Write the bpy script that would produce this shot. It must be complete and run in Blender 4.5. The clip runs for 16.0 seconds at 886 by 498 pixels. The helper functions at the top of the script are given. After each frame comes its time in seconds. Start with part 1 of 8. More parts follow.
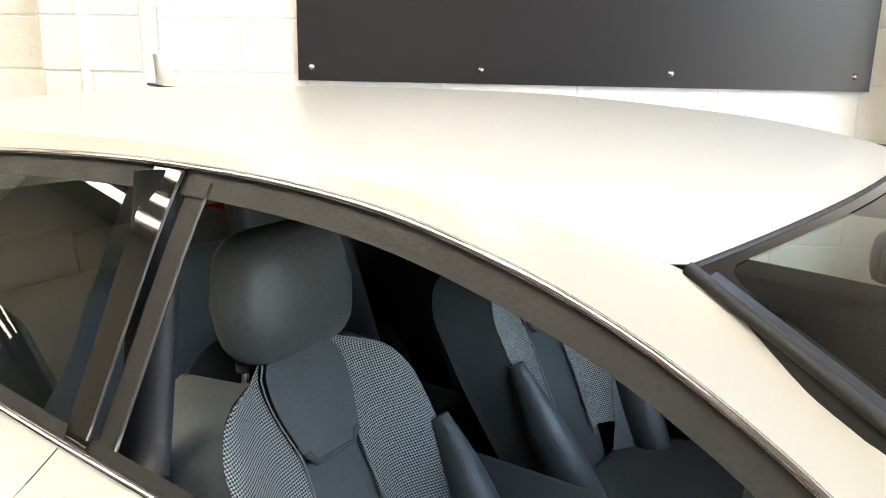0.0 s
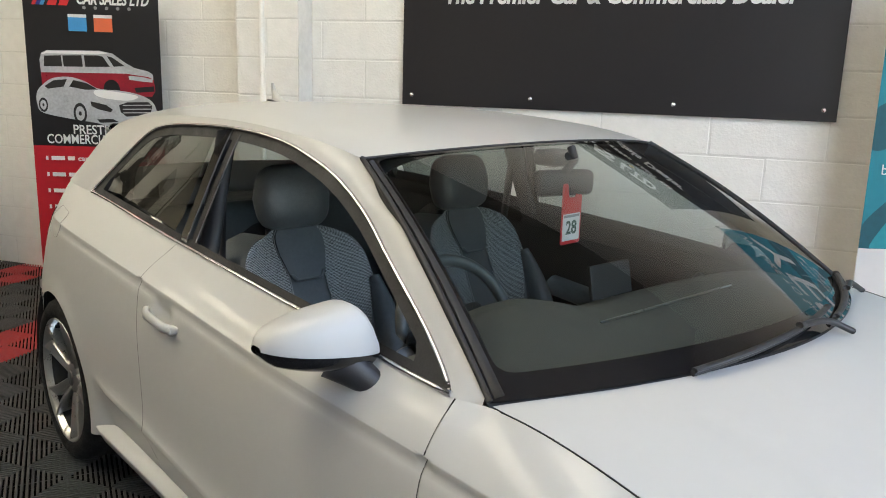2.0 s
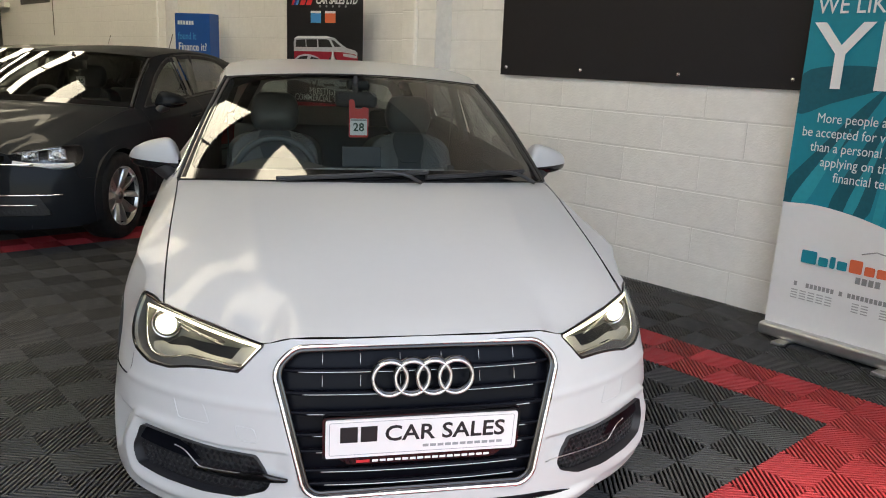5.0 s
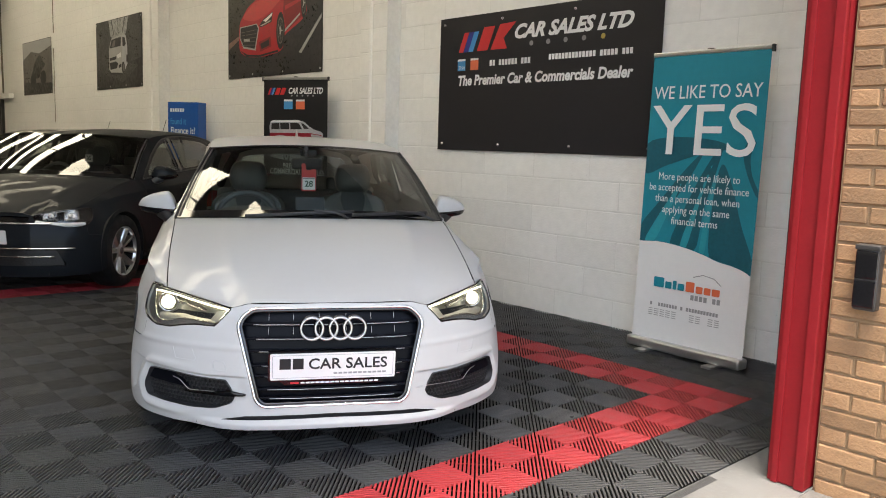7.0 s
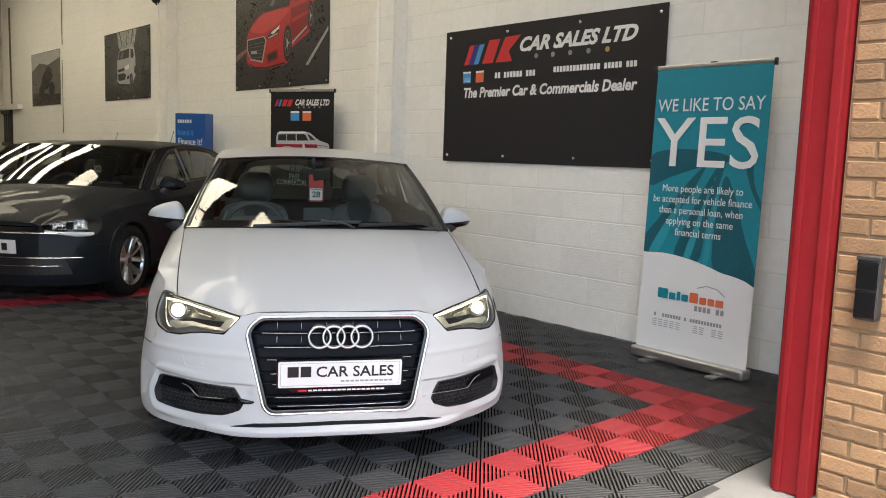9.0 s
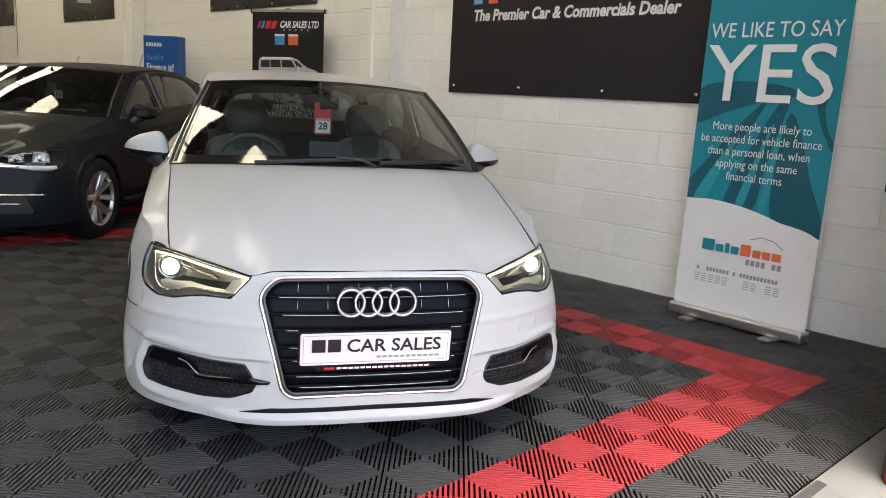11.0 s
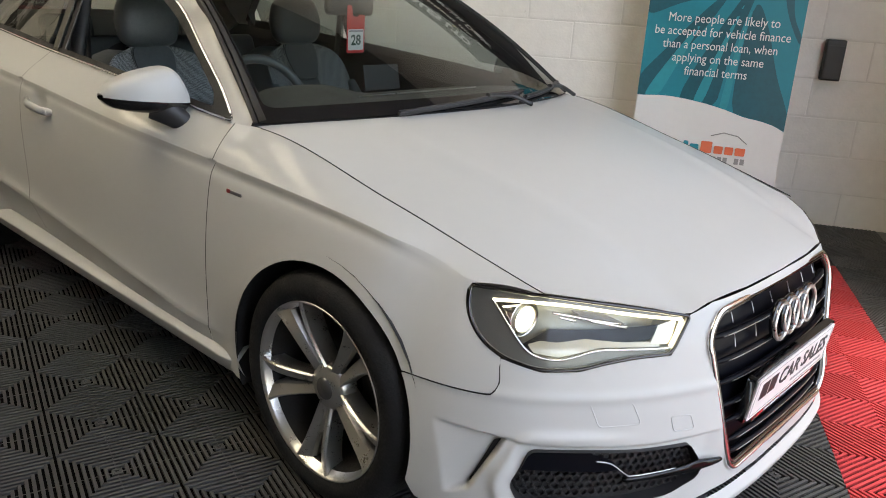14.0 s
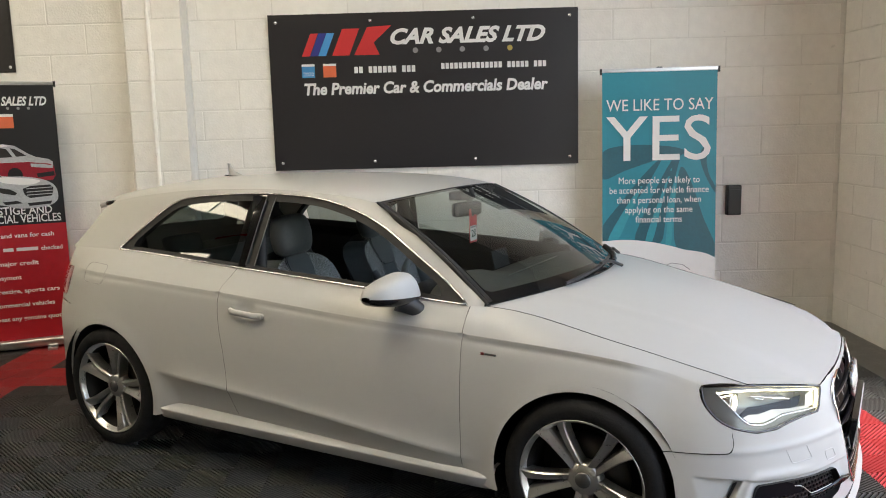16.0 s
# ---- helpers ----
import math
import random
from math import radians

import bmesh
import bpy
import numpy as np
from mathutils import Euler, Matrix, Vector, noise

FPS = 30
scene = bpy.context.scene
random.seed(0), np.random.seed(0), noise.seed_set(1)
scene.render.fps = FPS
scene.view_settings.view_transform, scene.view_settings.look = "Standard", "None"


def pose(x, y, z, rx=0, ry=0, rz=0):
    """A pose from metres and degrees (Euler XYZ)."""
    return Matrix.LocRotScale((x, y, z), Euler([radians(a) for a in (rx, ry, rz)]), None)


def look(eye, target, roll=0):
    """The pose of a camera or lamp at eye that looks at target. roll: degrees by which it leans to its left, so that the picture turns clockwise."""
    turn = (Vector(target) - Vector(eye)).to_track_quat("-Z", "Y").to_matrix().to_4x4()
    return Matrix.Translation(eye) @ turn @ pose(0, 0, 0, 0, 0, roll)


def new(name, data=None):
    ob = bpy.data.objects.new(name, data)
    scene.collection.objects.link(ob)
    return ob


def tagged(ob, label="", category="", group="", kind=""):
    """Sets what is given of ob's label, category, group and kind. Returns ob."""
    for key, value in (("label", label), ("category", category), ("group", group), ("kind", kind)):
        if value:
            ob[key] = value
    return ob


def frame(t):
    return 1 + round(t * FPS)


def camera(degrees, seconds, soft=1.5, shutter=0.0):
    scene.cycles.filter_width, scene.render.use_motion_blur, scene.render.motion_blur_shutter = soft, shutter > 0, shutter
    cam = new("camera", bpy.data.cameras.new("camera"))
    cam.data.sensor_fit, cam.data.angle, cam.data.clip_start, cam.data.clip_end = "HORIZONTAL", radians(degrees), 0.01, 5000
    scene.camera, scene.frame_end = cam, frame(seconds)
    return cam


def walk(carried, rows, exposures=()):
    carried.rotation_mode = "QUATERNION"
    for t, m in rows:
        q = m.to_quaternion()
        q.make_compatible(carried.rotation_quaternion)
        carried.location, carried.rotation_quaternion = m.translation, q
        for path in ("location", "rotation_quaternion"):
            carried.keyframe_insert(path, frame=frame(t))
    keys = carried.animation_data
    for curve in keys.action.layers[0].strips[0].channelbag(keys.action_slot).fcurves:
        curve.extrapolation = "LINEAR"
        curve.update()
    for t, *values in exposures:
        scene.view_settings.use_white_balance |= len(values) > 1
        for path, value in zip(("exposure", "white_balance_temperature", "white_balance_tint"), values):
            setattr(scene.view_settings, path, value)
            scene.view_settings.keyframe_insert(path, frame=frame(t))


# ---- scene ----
cam = camera(58.0, 16.0, 1.0)
PATH = [
    (0, (0.099, -0.04, 1.484), (-0.045, 1.893, 0.992), 1.0),
    (0.5, (0.22, -0.401, 1.541), (0.096, 1.549, 1.116), 0.1),
    (1, (0.452, -0.713, 1.541), (0.25, 1.24, 1.163), 0.0),
    (1.5, (0.733, -0.956, 1.522), (0.326, 0.966, 1.143), 1.0),
    (2, (1.075, -1.115, 1.503), (0.432, 0.731, 1.08), 1.7),
    (2.5, (1.513, -1.151, 1.46), (0.681, 0.606, 0.988), 2.1),
    (3, (1.943, -1.152, 1.441), (0.906, 0.482, 0.937), 2.9),
    (3.5, (2.374, -1.112, 1.436), (1.103, 0.343, 0.92), 2.6),
    (4, (2.82, -1.085, 1.427), (1.424, 0.256, 0.925), 2.2),
    (4.5, (3.28, -0.983, 1.432), (1.837, 0.311, 0.94), 2.4),
    (5, (3.715, -1.066, 1.411), (2.255, 0.223, 0.954), 2.3),
    (7.5, (4.979, -1.691, 1.356), (3.509, -0.354, 1.13), 1.7),
    (8, (4.974, -1.692, 1.359), (3.498, -0.36, 1.141), 1.7),
    (10.5, (4.582, -1.565, 1.329), (3.142, -0.212, 1.017), 2.6),
    (11, (4.231, -1.479, 1.294), (2.831, -0.1, 0.918), 3.0),
    (11.5, (3.849, -1.482, 1.28), (2.508, -0.062, 0.85), 3.1),
    (12, (3.44, -1.588, 1.318), (2.184, -0.11, 0.833), 3.2),
    (12.5, (3.004, -1.681, 1.327), (1.858, -0.132, 0.793), 3.1),
    (13, (2.562, -1.788, 1.326), (1.617, -0.123, 0.747), 3.6),
    (13.5, (2.126, -1.818, 1.341), (1.45, -0.038, 0.729), 3.8),
    (14, (1.735, -1.825, 1.344), (1.31, 0.02, 0.7), 3.5),
    (14.5, (1.383, -1.987, 1.434), (1.163, -0.076, 0.888), 2.2),
    (15, (1.121, -2.338, 1.554), (0.998, -0.379, 1.17), 1.1),
    (15.5, (0.798, -2.644, 1.601), (0.729, -0.672, 1.277), -0.4),
    (16, (0.586, -2.906, 1.616), (0.561, -0.928, 1.322), -1.5),
]
EXPOSURES = [(0.0, 4.4, 7000, 9), (0.2, 3.92, 6750, 9), (0.5, 3.6, 6350, 8), (1.0, 3.46, 6450, 8), (2.5, 3.54, 6950, 9), (4.0, 3.05, 7250, 10), (5.5, 2.94, 7200, 10),
             (10.5, 3.02, 7150, 10), (12.5, 3.07, 7350, 10), (14.5, 3.18, 7250, 10), (16.0, 3.28, 7150, 10)]
walk(cam, [(t, look(eye, target, roll)) for t, eye, target, roll in PATH], EXPOSURES)

# ---- daylight ----
world = bpy.data.worlds.new("overcast_sky")
scene.world = world
world.use_nodes = True
wn = world.node_tree.nodes
sky = wn.new("ShaderNodeTexSky")
sky.sky_type = "NISHITA"
sky.sun_disc = False
sky.dust_density, sky.ozone_density = 2.5, 0.8
sky.sun_elevation = radians(69)
sky.sun_rotation = radians(160)
world.node_tree.links.new(sky.outputs["Color"], wn["Background"].inputs["Color"])
wn["Background"].inputs["Strength"].default_value = 0.10
sun = new("sun", bpy.data.lights.new("sun", "SUN"))
sun.data.energy, sun.data.angle, sun.data.color = 1.8, radians(25), (1.0, 0.95, 0.88)
sun.matrix_world = look((9, -4, 27), (4, -1, 0))

# ---- building helpers ----
def pchip(table):
    """A smooth curve through (x, value) pairs that never overshoots."""
    xs = np.array([p[0] for p in table], float)
    ys = np.array([p[1] for p in table], float)
    h = np.diff(xs)
    d = np.diff(ys) / h
    m = np.zeros(len(xs))
    m[0], m[-1] = d[0], d[-1]
    for i in range(1, len(xs) - 1):
        if d[i - 1] * d[i] > 0:
            w1, w2 = 2 * h[i] + h[i - 1], h[i] + 2 * h[i - 1]
            m[i] = (w1 + w2) / (w1 / d[i - 1] + w2 / d[i])

    def value(x):
        x = np.asarray(x, float)
        i = np.clip(np.searchsorted(xs, x) - 1, 0, len(h) - 1)
        t = np.clip((x - xs[i]) / h[i], 0, 1)
        return ((2 * t**3 - 3 * t**2 + 1) * ys[i] + (t**3 - 2 * t**2 + t) * h[i] * m[i]
                + (3 * t**2 - 2 * t**3) * ys[i + 1] + (t**3 - t**2) * h[i] * m[i + 1])
    return value


def inside(poly, p):
    """Which of the points p (n x 2) lie in the polygon."""
    a, b = poly, np.roll(poly, -1, axis=0)
    x, y = p[:, 0][:, None], p[:, 1][:, None]
    cross = ((a[:, 1] > y) != (b[:, 1] > y)) & (x < (b[:, 0] - a[:, 0]) * (y - a[:, 1]) / (b[:, 1] - a[:, 1] + 1e-15) + a[:, 0])
    return cross.sum(axis=1) % 2 == 1


def nearest(poly, p):
    """The nearest point of a closed outline to each of the points p, and how far it is."""
    a, b = poly, np.roll(poly, -1, axis=0)
    ab = b - a
    t = np.clip(((p[:, None] - a) * ab).sum(2) / ((ab**2).sum(1) + 1e-15), 0, 1)
    q = a + t[..., None] * ab
    dist = np.linalg.norm(q - p[:, None], axis=2)
    k = dist.argmin(1)
    r = np.arange(len(p))
    return q[r, k], dist[r, k]


def bend(pts, n=8, closed=False):
    """A Catmull-Rom curve through the points."""
    p = np.array(pts, float)
    if closed:
        q = np.vstack([p[-1], p, p[0], p[1]])
    else:
        q = np.vstack([2 * p[0] - p[1], p, 2 * p[-1] - p[-2]])
    out = []
    for i in range(1, len(q) - 2):
        for k in range(n):
            t = k / n
            a, b, c, d = q[i - 1], q[i], q[i + 1], q[i + 2]
            out.append(0.5 * (2 * b + (c - a) * t + (2 * a - 5 * b + 4 * c - d) * t * t + (3 * b - a - 3 * c + d) * t**3))
    if not closed:
        out.append(p[-1])
    return np.array(out)


def fillet(pts, r, n=5):
    """A closed polygon with rounded corners; r is one radius or one for each corner."""
    p = np.array(pts, float)
    rs = [r] * len(p) if np.isscalar(r) else r
    out = []
    for i in range(len(p)):
        a, b, c = p[i - 1], p[i], p[(i + 1) % len(p)]
        u, v = (a - b), (c - b)
        lu, lv = np.linalg.norm(u), np.linalg.norm(v)
        k = min(rs[i], 0.45 * lu, 0.45 * lv)
        s, e = b + u / lu * k, b + v / lv * k
        for j in range(n + 1):
            t = j / n
            out.append((1 - t)**2 * s + 2 * t * (1 - t) * b + t * t * e)
    return np.array(out)


def shrink(poly, d):
    """The outline moved inwards by d (outwards if negative)."""
    p = np.array(poly, float)
    area = 0.5 * np.sum(p[:, 0] * np.roll(p[:, 1], -1) - np.roll(p[:, 0], -1) * p[:, 1])
    a, b = p - np.roll(p, 1, axis=0), np.roll(p, -1, axis=0) - p
    a /= np.linalg.norm(a, axis=1)[:, None] + 1e-12
    b /= np.linalg.norm(b, axis=1)[:, None] + 1e-12
    na, nb = np.stack([-a[:, 1], a[:, 0]], 1), np.stack([-b[:, 1], b[:, 0]], 1)
    m = na + nb
    m /= np.maximum((m**2).sum(1), 0.6)[:, None] / 2 + 1e-12
    return p + m * d * np.sign(area)


def make(name, verts, faces, material, parent=None, label="", smooth=True):
    """One mesh object out of vertices and faces, under a thing or a part."""
    me = bpy.data.meshes.new(name)
    me.from_pydata([tuple(map(float, v)) for v in verts], [], [tuple(map(int, f)) for f in faces])
    if smooth:
        me.polygons.foreach_set("use_smooth", [True] * len(me.polygons))
    for m in (material if isinstance(material, (list, tuple)) else [material]):
        me.materials.append(m)
    me.update()
    ob = new(name, me)
    if parent is not None:
        ob.parent = parent
    if label:
        ob["label"] = label
    return ob


def part(name, bm, material, parent=None, label="", smooth=False):
    """Links a bmesh as one mesh object."""
    me = bpy.data.meshes.new(name)
    bm.to_mesh(me)
    bm.free()
    if smooth:
        me.polygons.foreach_set("use_smooth", [True] * len(me.polygons))
    for m in (material if isinstance(material, (list, tuple)) else [material]):
        me.materials.append(m)
    ob = new(name, me)
    if parent is not None:
        ob.parent = parent
    if label:
        ob["label"] = label
    return ob


def thing(name, m, label, category, group="", kind=""):
    return tagged_at(new(name), m, label, category, group, kind)


def tagged_at(ob, m, label, category, group="", kind=""):
    ob.matrix_world = m
    return tagged(ob, label, category, group, kind)


def box_bm(bm, x0, x1, y0, y1, z0, z1, bevel=0.0, seg=2, m=None):
    """Adds a bevelled box to a bmesh."""
    r = bmesh.ops.create_cube(bm, size=1)
    vs = r["verts"]
    bmesh.ops.scale(bm, verts=vs, vec=(x1 - x0, y1 - y0, z1 - z0))
    bmesh.ops.translate(bm, verts=vs, vec=((x0 + x1) / 2, (y0 + y1) / 2, (z0 + z1) / 2))
    if bevel > 0:
        es = list({e for v in vs for e in v.link_edges})
        r = bmesh.ops.bevel(bm, geom=es, offset=bevel, segments=seg, affect="EDGES", profile=0.7)
        vs = list({v for f in r["faces"] for v in f.verts} | {v for v in vs if v.is_valid})
    if m is not None:
        bmesh.ops.transform(bm, matrix=m, verts=vs)
    return vs


def box(name, x0, x1, y0, y1, z0, z1, material, parent=None, label="", bevel=0.0, seg=2, smooth=False):
    bm = bmesh.new()
    box_bm(bm, x0, x1, y0, y1, z0, z1, bevel, seg)
    return part(name, bm, material, parent, label, smooth)


def sheet(f, keep, holes=(), step=0.012, mirror=False, grid=None):
    """A surface f(a, b) -> (x, y, z), cut to the outline keep with holes, its edges drawn onto the outlines."""
    keep = np.array(keep, float)
    lo, hi = keep.min(0), keep.max(0)
    sa, sb = (step, step) if np.isscalar(step) else step
    na, nb = max(2, int(np.ceil((hi[0] - lo[0]) / sa))), max(2, int(np.ceil((hi[1] - lo[1]) / sb)))
    ga, gb = np.linspace(lo[0], hi[0], na + 1), np.linspace(lo[1], hi[1], nb + 1)
    if grid:
        j0, j1 = int(np.floor(lo[1] / grid + 1e-6)), int(np.ceil(hi[1] / grid - 1e-6))
        gb = np.arange(j0, j1 + 1) * grid
        nb = len(gb) - 1
    A, B = np.meshgrid(ga, gb, indexing="ij")
    uv = np.stack([A.ravel(), B.ravel()], 1)
    ca, cb = np.meshgrid((ga[1:] + ga[:-1]) / 2, (gb[1:] + gb[:-1]) / 2, indexing="ij")
    c = np.stack([ca.ravel(), cb.ravel()], 1)
    ok = inside(keep, c)
    for h in holes:
        ok &= ~inside(np.array(h, float), c)
    ok = ok.reshape(na, nb)
    used = np.zeros((na + 1, nb + 1))
    for i in (0, 1):
        for j in (0, 1):
            used[i:na + i, j:nb + j] += ok
    edge = ((used > 0) & (used < 4)).ravel()
    idx = np.where(edge)[0]
    lines = [keep] + [np.array(h, float) for h in holes]
    if len(idx):
        best, bd = None, None
        for l in lines:
            q, d = nearest(l, uv[idx])
            if best is None:
                best, bd = q, d
            else:
                m = d < bd
                best[m], bd[m] = q[m], d[m]
        uv[idx] = best
    verts = np.stack(f(uv[:, 0], uv[:, 1]), 1)
    num = np.arange((na + 1) * (nb + 1)).reshape(na + 1, nb + 1)
    ii, jj = np.where(ok)
    faces = np.stack([num[ii, jj], num[ii + 1, jj], num[ii + 1, jj + 1], num[ii, jj + 1]], 1)
    ids = np.unique(faces)
    back = np.zeros(len(verts), int)
    back[ids] = np.arange(len(ids))
    verts, faces = verts[ids], back[faces]
    if mirror:
        verts = verts * np.array([1, -1, 1])
        faces = faces[:, ::-1]
    return verts, faces


def grid_faces(na, nb, wrap=False):
    """Quads of a grid of na x nb vertices; wrap closes it along the second way."""
    out = []
    for i in range(na - 1):
        for j in range(nb if wrap else nb - 1):
            k = (j + 1) % nb
            out.append((i * nb + j, (i + 1) * nb + j, (i + 1) * nb + k, i * nb + k))
    return out


def tube(path, radius, n=8, squash=1.0, closed=False):
    """A round bar along a path of points."""
    p = np.array(path, float)
    if closed:
        t = np.roll(p, -1, 0) - np.roll(p, 1, 0)
    else:
        t = np.gradient(p, axis=0)
    t /= np.linalg.norm(t, axis=1)[:, None] + 1e-12
    up = np.array([0, 0, 1.0])
    if abs(t[:, 2]).mean() > 0.8:
        up = np.array([1.0, 0, 0])
    s = np.cross(t, up)
    s /= np.linalg.norm(s, axis=1)[:, None] + 1e-12
    u = np.cross(s, t)
    rad = np.broadcast_to(radius, (len(p),))
    a = np.linspace(0, 2 * np.pi, n, endpoint=False)
    verts = (p[:, None] + (np.cos(a)[None, :, None] * s[:, None] * squash + np.sin(a)[None, :, None] * u[:, None]) * rad[:, None, None]).reshape(-1, 3)
    faces = grid_faces(len(p), n, True)
    if closed:
        m = (len(p) - 1) * n
        faces += [(m + j, j, (j + 1) % n, m + (j + 1) % n) for j in range(n)]
    else:
        faces += [tuple(range(n))[::-1], tuple((len(p) - 1) * n + j for j in range(n))]
    return verts, faces


def lathe(profile, n=48):
    """A turned form round the y axis from (radius, y) pairs."""
    a = np.linspace(0, 2 * np.pi, n, endpoint=False)
    verts = [(r * math.cos(t), y, r * math.sin(t)) for r, y in profile for t in a]
    return np.array(verts), grid_faces(len(profile), n, True)


def slab(poly, z0, z1):
    """A flat plate of an outline, between two heights."""
    n = len(poly)
    verts = [(x, y, z0) for x, y in poly] + [(x, y, z1) for x, y in poly]
    faces = [tuple(range(n))[::-1], tuple(range(n, 2 * n))]
    faces += [(i, (i + 1) % n, n + (i + 1) % n, n + i) for i in range(n)]
    return np.array(verts), faces


def merged(*meshes):
    verts, faces, k = [], [], 0
    for v, f in meshes:
        verts += [tuple(p) for p in v]
        faces += [tuple(int(i) + k for i in q) for q in f]
        k += len(v)
    return np.array(verts), faces


def moved(mesh, m):
    v, f = mesh
    return np.array([m @ Vector(p) for p in v]), f


def flipped(mesh):
    """Mirrored to the other side of the car."""
    v, f = mesh
    return np.array(v) * np.array([1, -1, 1]), [tuple(q)[::-1] for q in f]


def lettering(text, size, m, material, parent, bold=0.0, shear=0.0, align="LEFT", depth=0.0008, width=None, label=""):
    """Raised or printed letters in the built-in font, at the pose m, fitted to a width where one is given."""
    cu = bpy.data.curves.new("lettering", "FONT")
    cu.body, cu.size, cu.offset, cu.shear, cu.align_x, cu.extrude = text, size, bold, shear, align, depth
    cu.resolution_u = 3
    tmp = bpy.data.objects.new("lettering_curve", cu)
    scene.collection.objects.link(tmp)
    dg = bpy.context.evaluated_depsgraph_get()
    me = bpy.data.meshes.new_from_object(tmp.evaluated_get(dg))
    bpy.data.objects.remove(tmp)
    bpy.data.curves.remove(cu)
    if width:
        xs = [v.co.x for v in me.vertices]
        k = width / (max(xs) - min(xs))
        x0 = {"LEFT": 0, "CENTER": 0, "RIGHT": 0}[align]
        for v in me.vertices:
            v.co.x = x0 + v.co.x * k
    label = label or 'printed words "%s"' % text.replace("\n", " ")
    co, polys = [v.co.copy() for v in me.vertices], [tuple(p.vertices) for p in me.polygons]
    bpy.data.meshes.remove(me)
    if size < 0.05:
        ob = make("lettering", co, polys, material, parent, label, False)
        ob.matrix_basis = m
        return tagged(ob, label, kind="stuff")
    # one part for each letter
    root = list(range(len(co)))

    def find(i):
        while root[i] != i:
            root[i] = root[root[i]]
            i = root[i]
        return i
    first_at = {}
    for i, v in enumerate(co):
        root[find(i)] = find(first_at.setdefault((round(v.x, 5), round(v.y, 5)), i))
    for p in polys:
        for i in p[1:]:
            root[find(i)] = find(p[0])
    islands = {}
    for p in polys:
        islands.setdefault(find(p[0]), []).append(p)
    for faces in islands.values():
        used = sorted({i for p in faces for i in p})
        at = {i: k for k, i in enumerate(used)}
        make("letter", [co[i] for i in used], [tuple(at[i] for i in p) for p in faces], material, parent, label, False).matrix_basis = m


def flat(name, poly, z, mat, parent, label=""):
    return make(name, *slab(poly, z, z + 0.0006), mat, parent, label, False)


def bars(name, x0, x1, y0, y1, z, mat, parent, n, label="unreadable print", gap=0.25, shear=0.0, m=None):
    """A line of writing that stays plain bars, each a part of its own."""
    r = random.Random(int(abs(x0 + y0) * 1000) + n)
    w = (x1 - x0) / n
    for i in range(n):
        if n > 6 and r.random() < 0.12:
            continue
        a, b = x0 + i * w, x0 + (i + 1 - gap) * w
        k = shear * (y1 - y0)
        o = flat(name, [(a, y0), (b, y0), (b + k, y1), (a + k, y1)], z, mat, parent, label)
        if m is not None:
            o.matrix_basis = m


